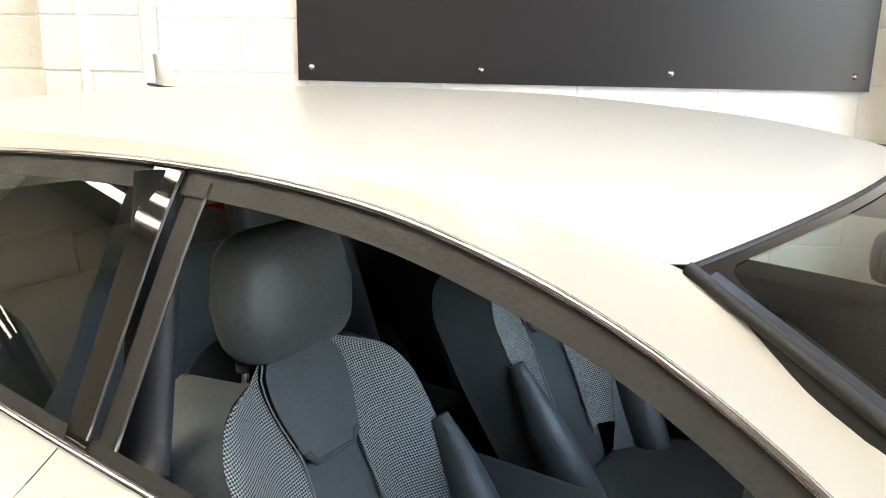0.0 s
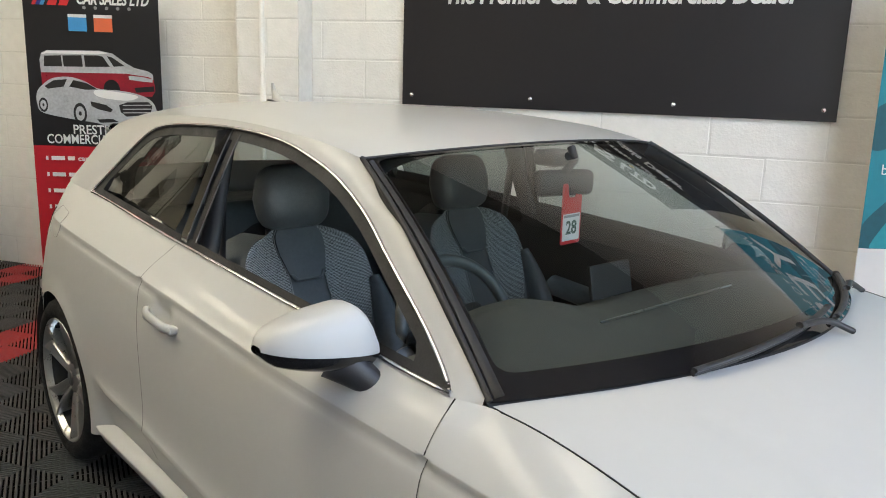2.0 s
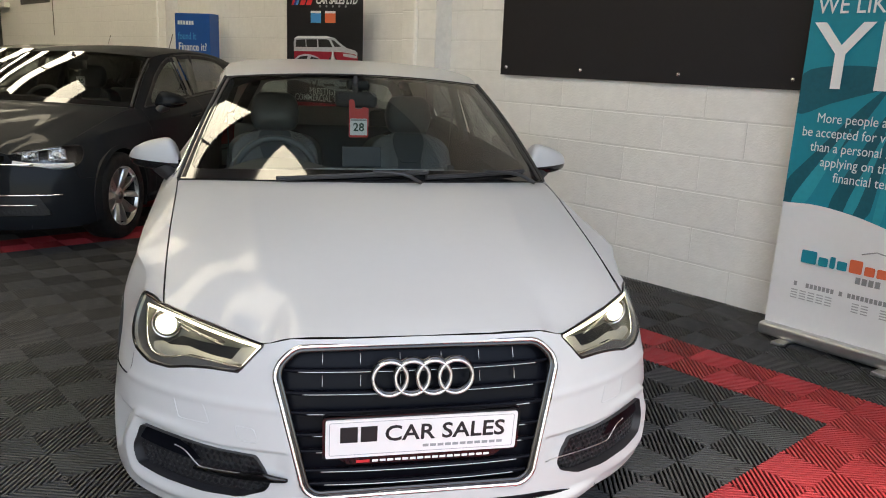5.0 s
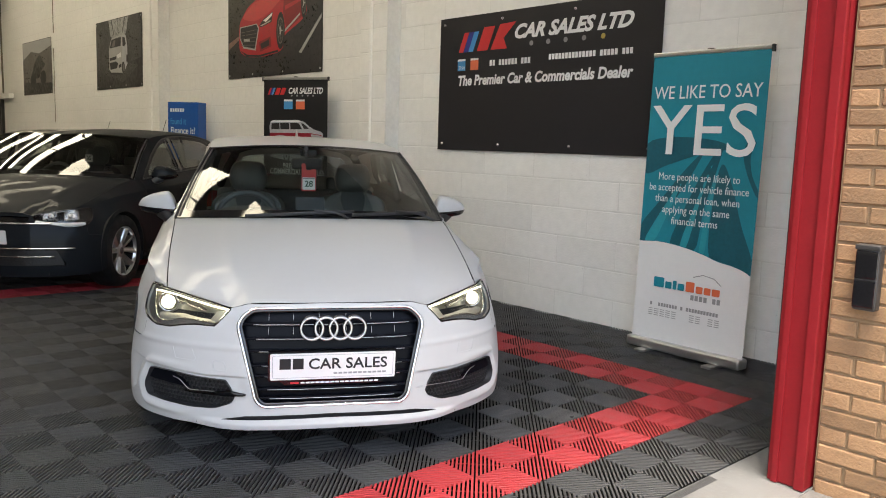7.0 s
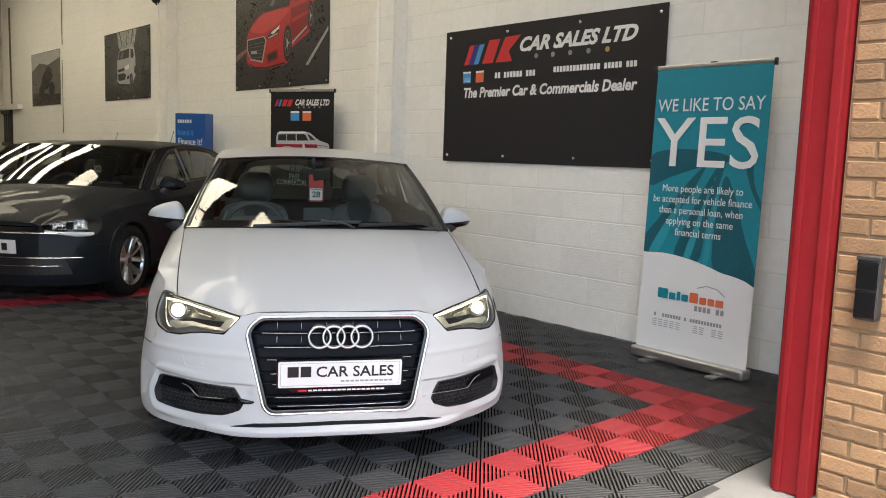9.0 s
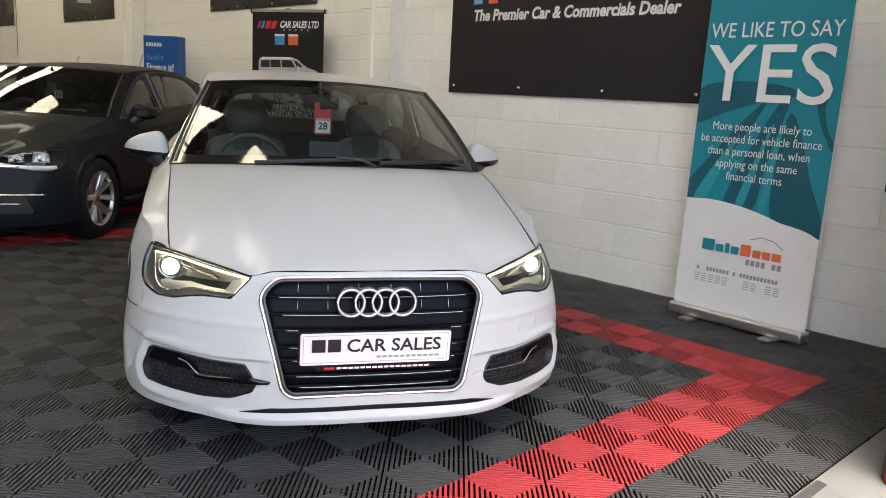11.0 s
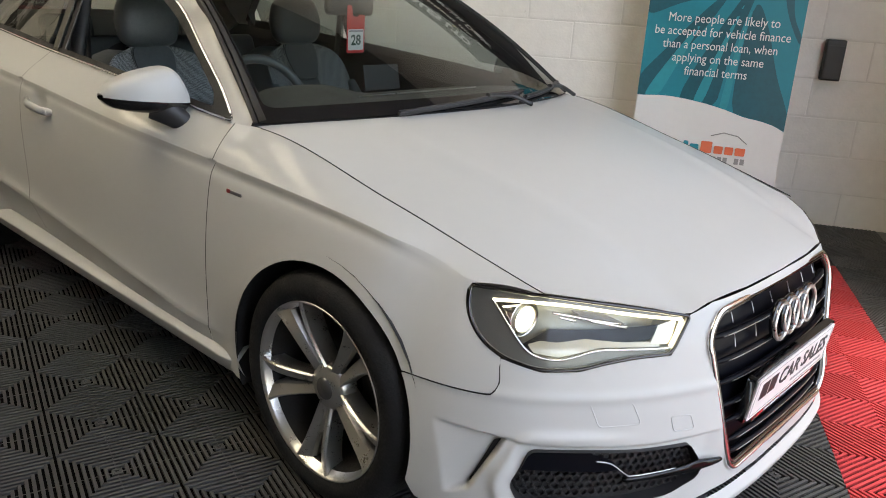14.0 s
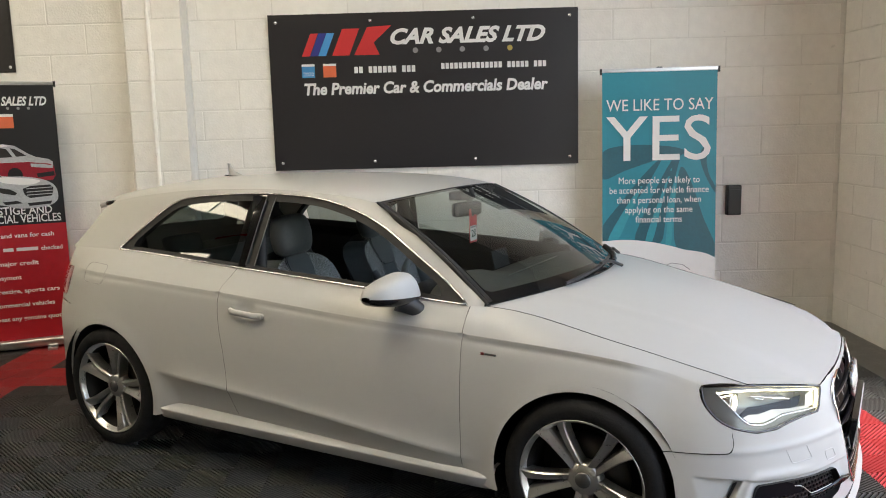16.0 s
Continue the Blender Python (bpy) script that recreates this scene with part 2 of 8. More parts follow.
# ---- materials ----
def material(name, color, rough=0.5, metal=0.0, vary=0.06, scale=12.0, bump=0.0, bump_scale=60.0, coat=0.0, coat_rough=0.03, emit=0.0, spec=0.5, random=0.0, wear=0.0, wear_to=0.5, place=False):
    """Paint, plastic, cloth and the like: colour with variation at two scales, and fine relief."""
    m = bpy.data.materials.new(name)
    m.use_nodes = True
    nt = m.node_tree
    b = nt.nodes["Principled BSDF"]
    L = nt.links.new
    b.inputs["Roughness"].default_value = rough
    b.inputs["Metallic"].default_value = metal
    b.inputs["Specular IOR Level"].default_value = spec
    b.inputs["Coat Weight"].default_value = coat
    b.inputs["Coat Roughness"].default_value = coat_rough
    co = nt.nodes.new("ShaderNodeTexCoord")
    at = co.outputs["Object"]
    if place:
        at = nt.nodes.new("ShaderNodeNewGeometry").outputs["Position"]
    if vary > 0 or random > 0:
        n1, n2 = nt.nodes.new("ShaderNodeTexNoise"), nt.nodes.new("ShaderNodeTexNoise")
        n1.inputs["Scale"].default_value, n2.inputs["Scale"].default_value = scale, scale * 9
        n1.inputs["Detail"].default_value = 4
        L(at, n1.inputs["Vector"])
        L(at, n2.inputs["Vector"])
        add = nt.nodes.new("ShaderNodeMath")
        add.operation = "ADD"
        L(n1.outputs["Fac"], add.inputs[0])
        L(n2.outputs["Fac"], add.inputs[1])
        rng = nt.nodes.new("ShaderNodeMapRange")
        rng.inputs["From Min"].default_value, rng.inputs["From Max"].default_value = 0.6, 1.4
        rng.inputs["To Min"].default_value, rng.inputs["To Max"].default_value = 1 - vary, 1 + vary
        L(add.outputs[0], rng.inputs["Value"])
        val = rng.outputs["Result"]
        if random > 0:
            oi = nt.nodes.new("ShaderNodeObjectInfo")
            r2 = nt.nodes.new("ShaderNodeMapRange")
            r2.inputs["To Min"].default_value, r2.inputs["To Max"].default_value = 1 - random, 1 + random
            L(oi.outputs["Random"], r2.inputs["Value"])
            mul = nt.nodes.new("ShaderNodeMath")
            mul.operation = "MULTIPLY"
            L(val, mul.inputs[0])
            L(r2.outputs["Result"], mul.inputs[1])
            val = mul.outputs[0]
        if wear > 0:
            # scattered scuffs and specks
            ns = nt.nodes.new("ShaderNodeTexNoise")
            ns.inputs["Scale"].default_value, ns.inputs["Detail"].default_value, ns.inputs["Roughness"].default_value = wear, 6, 0.7
            L(at, ns.inputs["Vector"])
            r3 = nt.nodes.new("ShaderNodeMapRange")
            r3.inputs["From Min"].default_value, r3.inputs["From Max"].default_value = 0.66, 0.74
            r3.inputs["To Min"].default_value, r3.inputs["To Max"].default_value = 1.0, wear_to
            L(ns.outputs["Fac"], r3.inputs["Value"])
            spot = nt.nodes.new("ShaderNodeMath")
            spot.operation = "MULTIPLY"
            L(val, spot.inputs[0])
            L(r3.outputs["Result"], spot.inputs[1])
            val = spot.outputs[0]
        mix = nt.nodes.new("ShaderNodeVectorMath")
        mix.operation = "SCALE"
        mix.inputs[0].default_value = color
        L(val, mix.inputs["Scale"])
        L(mix.outputs["Vector"], b.inputs["Base Color"])
        rr = nt.nodes.new("ShaderNodeMapRange")
        rr.inputs["From Min"].default_value, rr.inputs["From Max"].default_value = 0.6, 1.4
        rr.inputs["To Min"].default_value, rr.inputs["To Max"].default_value = max(0.0, rough * (1 - 2 * vary)), min(1.0, rough * (1 + 2 * vary))
        L(add.outputs[0], rr.inputs["Value"])
        L(rr.outputs["Result"], b.inputs["Roughness"])
    else:
        b.inputs["Base Color"].default_value = (*color, 1)
    if bump > 0:
        nb = nt.nodes.new("ShaderNodeTexNoise")
        nb.inputs["Scale"].default_value = bump_scale
        nb.inputs["Detail"].default_value = 5
        L(at, nb.inputs["Vector"])
        bp = nt.nodes.new("ShaderNodeBump")
        bp.inputs["Strength"].default_value = bump
        bp.inputs["Distance"].default_value = 0.004
        L(nb.outputs["Fac"], bp.inputs["Height"])
        L(bp.outputs["Normal"], b.inputs["Normal"])
    if emit > 0:
        b.inputs["Emission Color"].default_value = (*color, 1)
        b.inputs["Emission Strength"].default_value = emit
    return m


def glass(name, tint=(0.9, 0.95, 0.93), rough=0.0, gloss=(3.6, 0.93, 0.06)):
    """A thin pane: clear (tinted) to what is behind, with a real pane's gloss."""
    m = bpy.data.materials.new(name)
    m.use_nodes = True
    nt = m.node_tree
    nt.nodes.remove(nt.nodes["Principled BSDF"])
    out = nt.nodes["Material Output"]
    tr, gl, mx, lw, pw, fr = (nt.nodes.new("ShaderNode" + k) for k in ("BsdfTransparent", "BsdfGlossy", "MixShader", "LayerWeight", "Math", "Math"))
    tr.inputs["Color"].default_value = (*tint, 1)
    gl.inputs["Roughness"].default_value = rough
    lw.inputs["Blend"].default_value = 0.5
    pw.operation, fr.operation = "POWER", "MULTIPLY_ADD"
    pw.inputs[1].default_value, fr.inputs[1].default_value, fr.inputs[2].default_value = gloss
    nt.links.new(lw.outputs["Facing"], pw.inputs[0])
    nt.links.new(pw.outputs[0], fr.inputs[0])
    nt.links.new(fr.outputs[0], mx.inputs[0])
    nt.links.new(tr.outputs[0], mx.inputs[1])
    nt.links.new(gl.outputs[0], mx.inputs[2])
    nt.links.new(mx.outputs[0], out.inputs["Surface"])
    return m


WHITE_PAINT = material("white_car_paint", (0.515, 0.512, 0.495), 0.3, vary=0.012, scale=3, coat=0.23, coat_rough=0.03, spec=0.12)
GREY_PAINT = material("dark_grey_metallic_paint", (0.012, 0.014, 0.017), 0.5, vary=0.03, scale=3, coat=0.13, spec=0.05)
SILVER_PAINT = material("silver_green_paint", (0.33, 0.34, 0.32), 0.35, metal=0.6, vary=0.02, scale=3, coat=1.0)
GAP_BLACK = material("panel_gap_black", (0.012, 0.012, 0.013), 0.7, vary=0.1)
RUBBER = material("black_rubber", (0.022, 0.022, 0.023), 0.62, vary=0.15, scale=20, bump=0.15, bump_scale=200)
GLOSS_BLACK = material("gloss_black_trim", (0.008, 0.008, 0.009), 0.06, vary=0.05, coat=0.5)
SATIN_BLACK = material("satin_black_plastic", (0.025, 0.025, 0.027), 0.45, vary=0.1, scale=25, bump=0.1, bump_scale=300)
CHROME = material("bright_chrome", (0.80, 0.80, 0.81), 0.14, metal=1.0, vary=0.02)
# near-black colour puts the shade behind the spokes into the barrel
BARREL = material("shaded_barrel", (0.016, 0.0155, 0.015), 0.7, spec=0.2, vary=0.2, scale=20)
ALLOY = material("silver_alloy", (0.58, 0.575, 0.56), 0.28, metal=0.9, vary=0.02, scale=30)
ALLOY_DARK = material("grey_alloy_pockets", (0.18, 0.18, 0.185), 0.35, metal=0.8, vary=0.06, scale=30)
TYRE = material("tyre_rubber", (0.012, 0.0122, 0.013), 0.75, spec=0.25, vary=0.2, scale=18, bump=0.25, bump_scale=160)
STEEL = material("brake_steel", (0.12, 0.115, 0.11), 0.45, metal=0.9, vary=0.15, scale=40)
CLEAR = glass("clear_windscreen_glass", (0.62, 0.67, 0.65))
TINTED = glass("dark_tinted_glass", (0.32, 0.36, 0.34))
SHADED = glass("shaded_rear_glass", (0.42, 0.47, 0.45))
LENS = glass("headlamp_lens", (0.95, 0.95, 0.93), gloss=(4.9, 0.5, 0.03))

# ---- room ----
WALL_PAINT = material("white_masonry_paint", (0.88, 0.86, 0.815), 0.62, vary=0.05, scale=1.6, bump=0.55, bump_scale=60, random=0.03, wear=13, wear_to=0.72, place=True)
MORTAR = material("painted_mortar_joint", (0.82, 0.80, 0.755), 0.7, vary=0.08, scale=3, bump=0.5, bump_scale=90, wear=16, wear_to=0.6, place=True)
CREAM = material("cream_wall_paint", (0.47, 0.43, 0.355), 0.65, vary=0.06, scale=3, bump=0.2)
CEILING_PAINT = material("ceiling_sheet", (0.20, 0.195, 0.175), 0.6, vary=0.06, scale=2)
BRICK = material("yellow_brick", (0.255, 0.15, 0.078), 0.85, vary=0.22, scale=14, bump=0.9, bump_scale=90, random=0.24, wear=22, wear_to=1.35, place=True)
BRICK_MORTAR = material("brick_mortar", (0.24, 0.16, 0.092), 0.9, vary=0.12, scale=30, bump=0.6, bump_scale=150)
RED_STEEL = material("red_gloss_steel_paint", (0.20, 0.009, 0.013), 0.5, spec=0.25, vary=0.1, scale=9, bump=0.1, bump_scale=40)
DARK_STEEL = material("dark_guide_steel", (0.03, 0.028, 0.027), 0.5, vary=0.3, scale=12, bump=0.2)
CONCRETE = material("grey_concrete", (0.27, 0.265, 0.25), 0.75, vary=0.15, scale=4, bump=0.5, bump_scale=50)
# kept darker than the yard so sunlit ground does not glare
APRON = material("dimmed_concrete", (0.13, 0.127, 0.12), 0.8, vary=0.2, scale=5, bump=0.6, bump_scale=60)
SILL_METAL = material("worn_concrete_threshold", (0.15, 0.15, 0.147), 0.6, vary=0.2, scale=8, bump=0.3, bump_scale=40, wear=14, wear_to=0.6)
TILE_BLACK = material("black_ribbed_plastic_tile", (0.060, 0.060, 0.060), 0.48, spec=0.22, vary=0.22, scale=2.2, random=0.10, wear=30, wear_to=1.9, place=True)
TILE_RED = material("red_ribbed_plastic_tile", (0.42, 0.043, 0.049), 0.48, spec=0.25, vary=0.14, scale=2.2, random=0.08, wear=30, wear_to=0.75, place=True)
# near-black colour stands in for the shade down between the ribs
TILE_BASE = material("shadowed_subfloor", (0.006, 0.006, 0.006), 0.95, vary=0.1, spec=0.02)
ROOFLIGHT = material("translucent_rooflight", (1.0, 0.93, 0.76), 0.5, vary=0, emit=1.2)

WEST, EAST, SOUTH, NORTH, TOP = -17.0, 3.65, -7.5, 3.47, 5.2
DOOR_N, DOOR_S, DOOR_TOP = 1.62, -5.2, 4.6


def slab_box(name, x0, x1, y0, y1, z0, z1, mat, label, kind="structure", category="wall"):
    return tagged(box(name, x0, x1, y0, y1, z0, z1, mat), label, category, kind=kind)


ground = slab_box("ground", 3.62, 400, -400, 400, -0.4, -0.012, CONCRETE, "grey concrete yard outside the shutter opening", category="ground")
# slab added here to tone down the bright ground by the opening
apron = slab_box("pavement", 3.62, 5.6, -9.0, 1.64, -0.3, -0.006, APRON, "darker concrete slab added over the yard at the opening", category="pavement")
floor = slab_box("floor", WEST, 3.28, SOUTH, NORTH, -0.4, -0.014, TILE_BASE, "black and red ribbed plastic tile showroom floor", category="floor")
sill = slab_box("door_threshold", 3.28, 3.62, SOUTH, NORTH, -0.4, -0.004, SILL_METAL, "worn grey concrete threshold strip at the opening", category="threshold")
wall_north = slab_box("wall_north", WEST, EAST + 0.3, NORTH + 0.002, NORTH + 0.3, -0.2, TOP, MORTAR, "white painted blockwork wall with raked joints")
wall_east = slab_box("wall_east", EAST + 0.004, EAST + 0.28, 1.75, NORTH, -0.2, TOP, MORTAR, "white painted blockwork return wall beside the opening")
# out of view; placed to cut the daylight reaching the car's side
wall_east_2 = slab_box("wall_east_2", EAST, EAST + 0.28, SOUTH, DOOR_S, -0.2, TOP, CREAM, "unseen cream wall closing the south end of the opening")
wall_lintel = slab_box("wall_lintel", EAST, EAST + 0.28, DOOR_S, 1.75, DOOR_TOP, TOP, WALL_PAINT, "white painted wall above the shutter opening")
# also out of view; its tone sets the light bounced onto the car
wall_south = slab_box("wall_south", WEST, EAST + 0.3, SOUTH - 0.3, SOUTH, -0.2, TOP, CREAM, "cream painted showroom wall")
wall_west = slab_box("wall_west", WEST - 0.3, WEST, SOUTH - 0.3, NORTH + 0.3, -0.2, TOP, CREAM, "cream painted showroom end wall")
# out of view; its dark grey keeps reflections in the windscreens faint
ceiling = slab_box("ceiling", WEST - 0.3, EAST + 0.3, SOUTH - 0.3, NORTH + 0.3, TOP, TOP + 0.2, CEILING_PAINT, "dark grey sheeted industrial ceiling", category="ceiling")

# rooflights let into the ceiling, two long panels in each frame
# the first, at x -14.2, is added only to brighten the far wall
for x, y in ((-14.2, 0.8), (-11.4, 0.8), (-8.6, 0.8), (-5.3, -0.3), (-2.9, -0.35), (-0.7, -0.6)):
    r = thing("rooflight", pose(x, y, TOP), "translucent two-panel rooflight in the ceiling", "rooflight", "rooflights")
    bm = bmesh.new()
    for s in (-1, 1):
        box_bm(bm, s * 0.47 - 0.03, s * 0.47 + 0.03, -1.36, 1.36, -0.03, 0.0)
    for y in (-1.33, 0.0, 1.33):
        box_bm(bm, -0.44, 0.44, y - 0.03, y + 0.03, -0.03, 0.0)
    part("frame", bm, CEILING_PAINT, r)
    for y0, y1 in ((-1.30, -0.03), (0.03, 1.30)):
        make("panel", *slab([(-0.44, y0), (0.44, y0), (0.44, y1), (-0.44, y1)], -0.012, -0.006), ROOFLIGHT, r, smooth=False)

# pilaster and its conduit on the north wall, and a second one far along
PIL = [(-1.87, -1.43, 3.30), (-7.35, -6.9, 3.30)]
for k, (x0, x1, y) in enumerate(PIL):
    slab_box("pilaster_%d" % (k + 1), x0, x1, y + 0.004, NORTH, -0.1, TOP, MORTAR, "white painted block pilaster against the wall", category="pilaster")
for k, (x, y) in enumerate(((-1.678, 3.292), (-7.15, 3.292))):
    c = thing("conduit", pose(x, y, 0), "white painted electrical conduit running up the pilaster", "conduit", "conduits")
    make("pipe", *tube([(0, 0, 0.02), (0, 0, 2.5), (0, 0, TOP)], 0.016, 12), WALL_PAINT, c)

# ---- body surfaces of a small hatchback: x ahead from the front axle, y to its left, z up ----
WB, R_ARCH, Z_HUB = 2.601, 0.347, 0.318
ZB = pchip([(-3.3, 1.015), (-2.64, 1.03), (-1.75, 0.992), (-1.07, 0.957), (-0.5, 0.922), (-0.42, 0.921), (0.106, 0.823), (0.407, 0.752), (0.55, 0.717), (0.7, 0.68)])
YB = pchip([(-3.3, 0.60), (-2.9, 0.685), (-2.64, 0.709), (-1.75, 0.753), (-1.07, 0.766), (-0.5, 0.772), (-0.42, 0.748), (0.106, 0.722), (0.407, 0.703), (0.55, 0.689), (0.7, 0.6)])
Z5 = pchip([(-3.3, 0.925), (-2.88, 0.928), (-1.745, 0.893), (-1.07, 0.853), (-0.467, 0.824), (0.13, 0.786), (0.407, 0.716), (0.6, 0.66)])
Y5 = pchip([(-3.3, 0.62), (-2.88, 0.80), (-2.4, 0.852), (-1.745, 0.864), (-1.07, 0.866), (-0.467, 0.846), (0.13, 0.818), (0.407, 0.785), (0.6, 0.70)])
Z2 = pchip([(-3.3, 0.48), (-2.1, 0.457), (-1.24, 0.405), (-0.467, 0.331), (0.6, 0.28)])
Y2 = pchip([(-3.3, 0.65), (-2.9, 0.845), (-2.6, 0.880), (-2.1, 0.882), (-1.07, 0.884), (-0.467, 0.872), (0.0, 0.878), (0.2, 0.874), (0.35, 0.85), (0.6, 0.72)])
BULGE = pchip([(-3.3, 0.008), (-2.6, 0.016), (-1.0, 0.014), (-0.3, 0.020), (0.2, 0.028), (0.6, 0.01)])
Z_RAIL = pchip([(-3.2, 1.17), (-2.9, 1.262), (-2.5, 1.318), (-2.1, 1.348), (-1.7, 1.358), (-1.3, 1.34), (-1.042, 1.303), (-0.9, 1.228), (-0.735, 1.13), (-0.56, 1.014), (-0.43, 0.929)])
Y_RAIL = pchip([(-3.2, 0.47), (-2.9, 0.51), (-2.5, 0.55), (-2.1, 0.582), (-1.7, 0.598), (-1.3, 0.601), (-1.042, 0.591), (-0.735, 0.668), (-0.43, 0.748)])
Z_ROOF = pchip([(-3.2, 1.28), (-2.95, 1.322), (-2.7, 1.358), (-2.45, 1.38), (-2.1, 1.392), (-1.75, 1.396), (-1.3, 1.376), (-1.04, 1.347), (-0.93, 1.331), (-0.8, 1.30)])
HOOD = pchip([(-0.45, 0.965), (-0.22, 0.953), (0.0, 0.924), (0.3, 0.858), (0.6, 0.757), (0.72, 0.71), (0.79, 0.676), (0.86, 0.63)])
DEPTH_F = pchip([(0.12, 0.05), (0.18, 0.008), (0.24, 0.0), (0.32, 0.0), (0.45, 0.012), (0.6, 0.045), (0.66, 0.070), (0.72, 0.10), (0.8, 0.15)])
DEPTH_R = pchip([(0.15, 0.05), (0.25, 0.01), (0.4, 0.0), (0.6, 0.0), (0.75, 0.02), (0.9, 0.06), (1.03, 0.15)])
PLAN_F = bend([(0.875, 0.0), (0.87, 0.18), (0.85, 0.35), (0.80, 0.48), (0.735, 0.60), (0.66, 0.70), (0.565, 0.79), (0.46, 0.845), (0.36, 0.872), (0.2, 0.888)], 24)
PLAN_R = bend([(-3.372, 0.0), (-3.365, 0.2), (-3.345, 0.4), (-3.29, 0.57), (-3.20, 0.69), (-3.08, 0.775), (-2.93, 0.835), (-2.75, 0.87), (-2.5, 0.885)], 24)


def plan_tools(plan):
    seg = np.linalg.norm(np.diff(plan, axis=0), axis=1)
    arc = np.concatenate([[0], np.cumsum(seg)])
    tan = np.gradient(plan, axis=0)
    tan /= np.linalg.norm(tan, axis=1)[:, None]
    nrm = np.stack([tan[:, 1], -tan[:, 0]], 1)
    if nrm[0, 0] * plan[0, 0] < 0:
        nrm = -nrm
    return arc, nrm


ARC_F, NRM_F = plan_tools(PLAN_F)
ARC_R, NRM_R = plan_tools(PLAN_R)


def end_surface(plan, arc, nrm, depth):
    """The rounded nose or tail: u along the plan (positive on the car's right), and height."""
    def f(u, z, out=0.0):
        a = np.abs(u)
        d = depth(z) - out
        px, py = np.interp(a, arc, plan[:, 0]), np.interp(a, arc, plan[:, 1])
        nx, ny = np.interp(a, arc, nrm[:, 0]), np.interp(a, arc, nrm[:, 1])
        return px - nx * d, -np.sign(u) * (py - ny * d), z
    return f


NOSE, TAIL = end_surface(PLAN_F, ARC_F, NRM_F, DEPTH_F), end_surface(PLAN_R, ARC_R, NRM_R, DEPTH_R)


def side_table(surf, arc, xs):
    zs = np.linspace(0.12, 1.03, 60)
    u = np.linspace(0.3, arc[-1], 300)
    rows = []
    for z in zs:
        x, y, _ = surf(u, np.full_like(u, z))
        o = np.argsort(x)
        rows.append(np.interp(xs, x[o], -y[o]))
    return zs, np.array(rows)


XF, XR = np.linspace(0.15, 0.72, 80), np.linspace(-3.3, -2.5, 80)
ZS, TAB_F = side_table(NOSE, ARC_F, XF)
_, TAB_R = side_table(TAIL, ARC_R, XR)


def look_up(tab, xs, x, z):
    i = np.clip((x - xs[0]) / (xs[1] - xs[0]), 0, len(xs) - 1.001)
    j = np.clip((z - ZS[0]) / (ZS[1] - ZS[0]), 0, len(ZS) - 1.001)
    i0, j0 = i.astype(int), j.astype(int)
    fi, fj = i - i0, j - j0
    return (tab[j0, i0] * (1 - fi) * (1 - fj) + tab[j0, i0 + 1] * fi * (1 - fj) + tab[j0 + 1, i0] * (1 - fi) * fj + tab[j0 + 1, i0 + 1] * fi * fj)


def ease(a, b, x):
    t = np.clip((x - a) / (b - a), 0, 1)
    return t * t * (3 - 2 * t)


def ends(x, z, y):
    wf, wr = ease(0.16, 0.36, x), ease(-2.7, -2.95, x)
    y = y * (1 - wf) + look_up(TAB_F, XF, x, z) * wf
    return y * (1 - wr) + look_up(TAB_R, XR, x, z) * wr


def flank_y(x, z, out=0.0):
    """Half width of the body below the windows."""
    x, z = np.asarray(x, float), np.asarray(z, float)
    z5, zb, z2 = Z5(x), ZB(x), Z2(x)
    y5 = ends(x, z5, Y5(x))
    yb = np.minimum(YB(x), y5)
    t = np.clip((z - z5) / np.maximum(zb - z5, 0.01), 0, 1.3)
    up = y5 + (yb - y5) * t + 0.007 * 4 * t * (1 - t)
    s = np.clip((z - z2) / np.maximum(z5 - z2, 0.01), 0, 1)
    y2 = Y2(x)
    mid = y2 + (Y5(x) - y2) * s + BULGE(x) * 4 * s * (1 - s) - (0.011 * np.exp(-((z5 - z) / 0.020) ** 2) + 0.010 * ease(-0.75, -0.2, x) * ease(0.40, 0.0, x) * np.exp(-((z5 - z) / 0.045) ** 2)) * (s < 1)
    edge = 0.019 * ease(-0.40, -0.62, x) * ease(-2.25, -2.0, x)
    mid = mid + edge * np.exp(-np.maximum(z - z2, 0) / 0.042)
    q = np.clip((z2 - z) / 0.16, 0, 1.4)
    low = y2 + edge - (0.03 + 1.6 * edge) * q ** 0.85
    body = np.where(z < z2, low, mid)
    for xc, r in ((0.0, R_ARCH), (-WB, R_ARCH)):
        d = np.hypot(x - xc, z - Z_HUB) - r
        body = body + 0.008 * np.exp(-(np.maximum(d, 0) / 0.05) ** 2) * (z > 0.2)
        body = np.where((z < z2) & (d < 0.16), body + (mid - low) * ease(0.16, 0.02, d) * 0.8, body)
    body = body - 0.016 * np.exp(-((x + 1.60) / 0.055) ** 4 - ((z - 0.822) / 0.036) ** 4)
    body = ends(x, z, body)
    return np.where(z > z5, up, body) + out


def flank(x, z, out=0.0):
    return x, -flank_y(x, z, out), z


VS = 0.3


def to_v(p):
    """Heights as steps between sill, lower crease, shoulder crease and window line, so that the mesh follows the creases."""
    p = np.array(p, float)
    x, z = p[:, 0], p[:, 1]
    z2, z5, zb = Z2(x), Z5(x), ZB(x)
    v = np.where(z < z2, (z - 0.15) / (z2 - 0.15), np.where(z < z5, 1 + (z - z2) / (z5 - z2), 2 + (z - z5) / np.maximum(zb - z5, 0.004)))
    return np.stack([x, np.minimum(v, 3.0) * VS], 1)


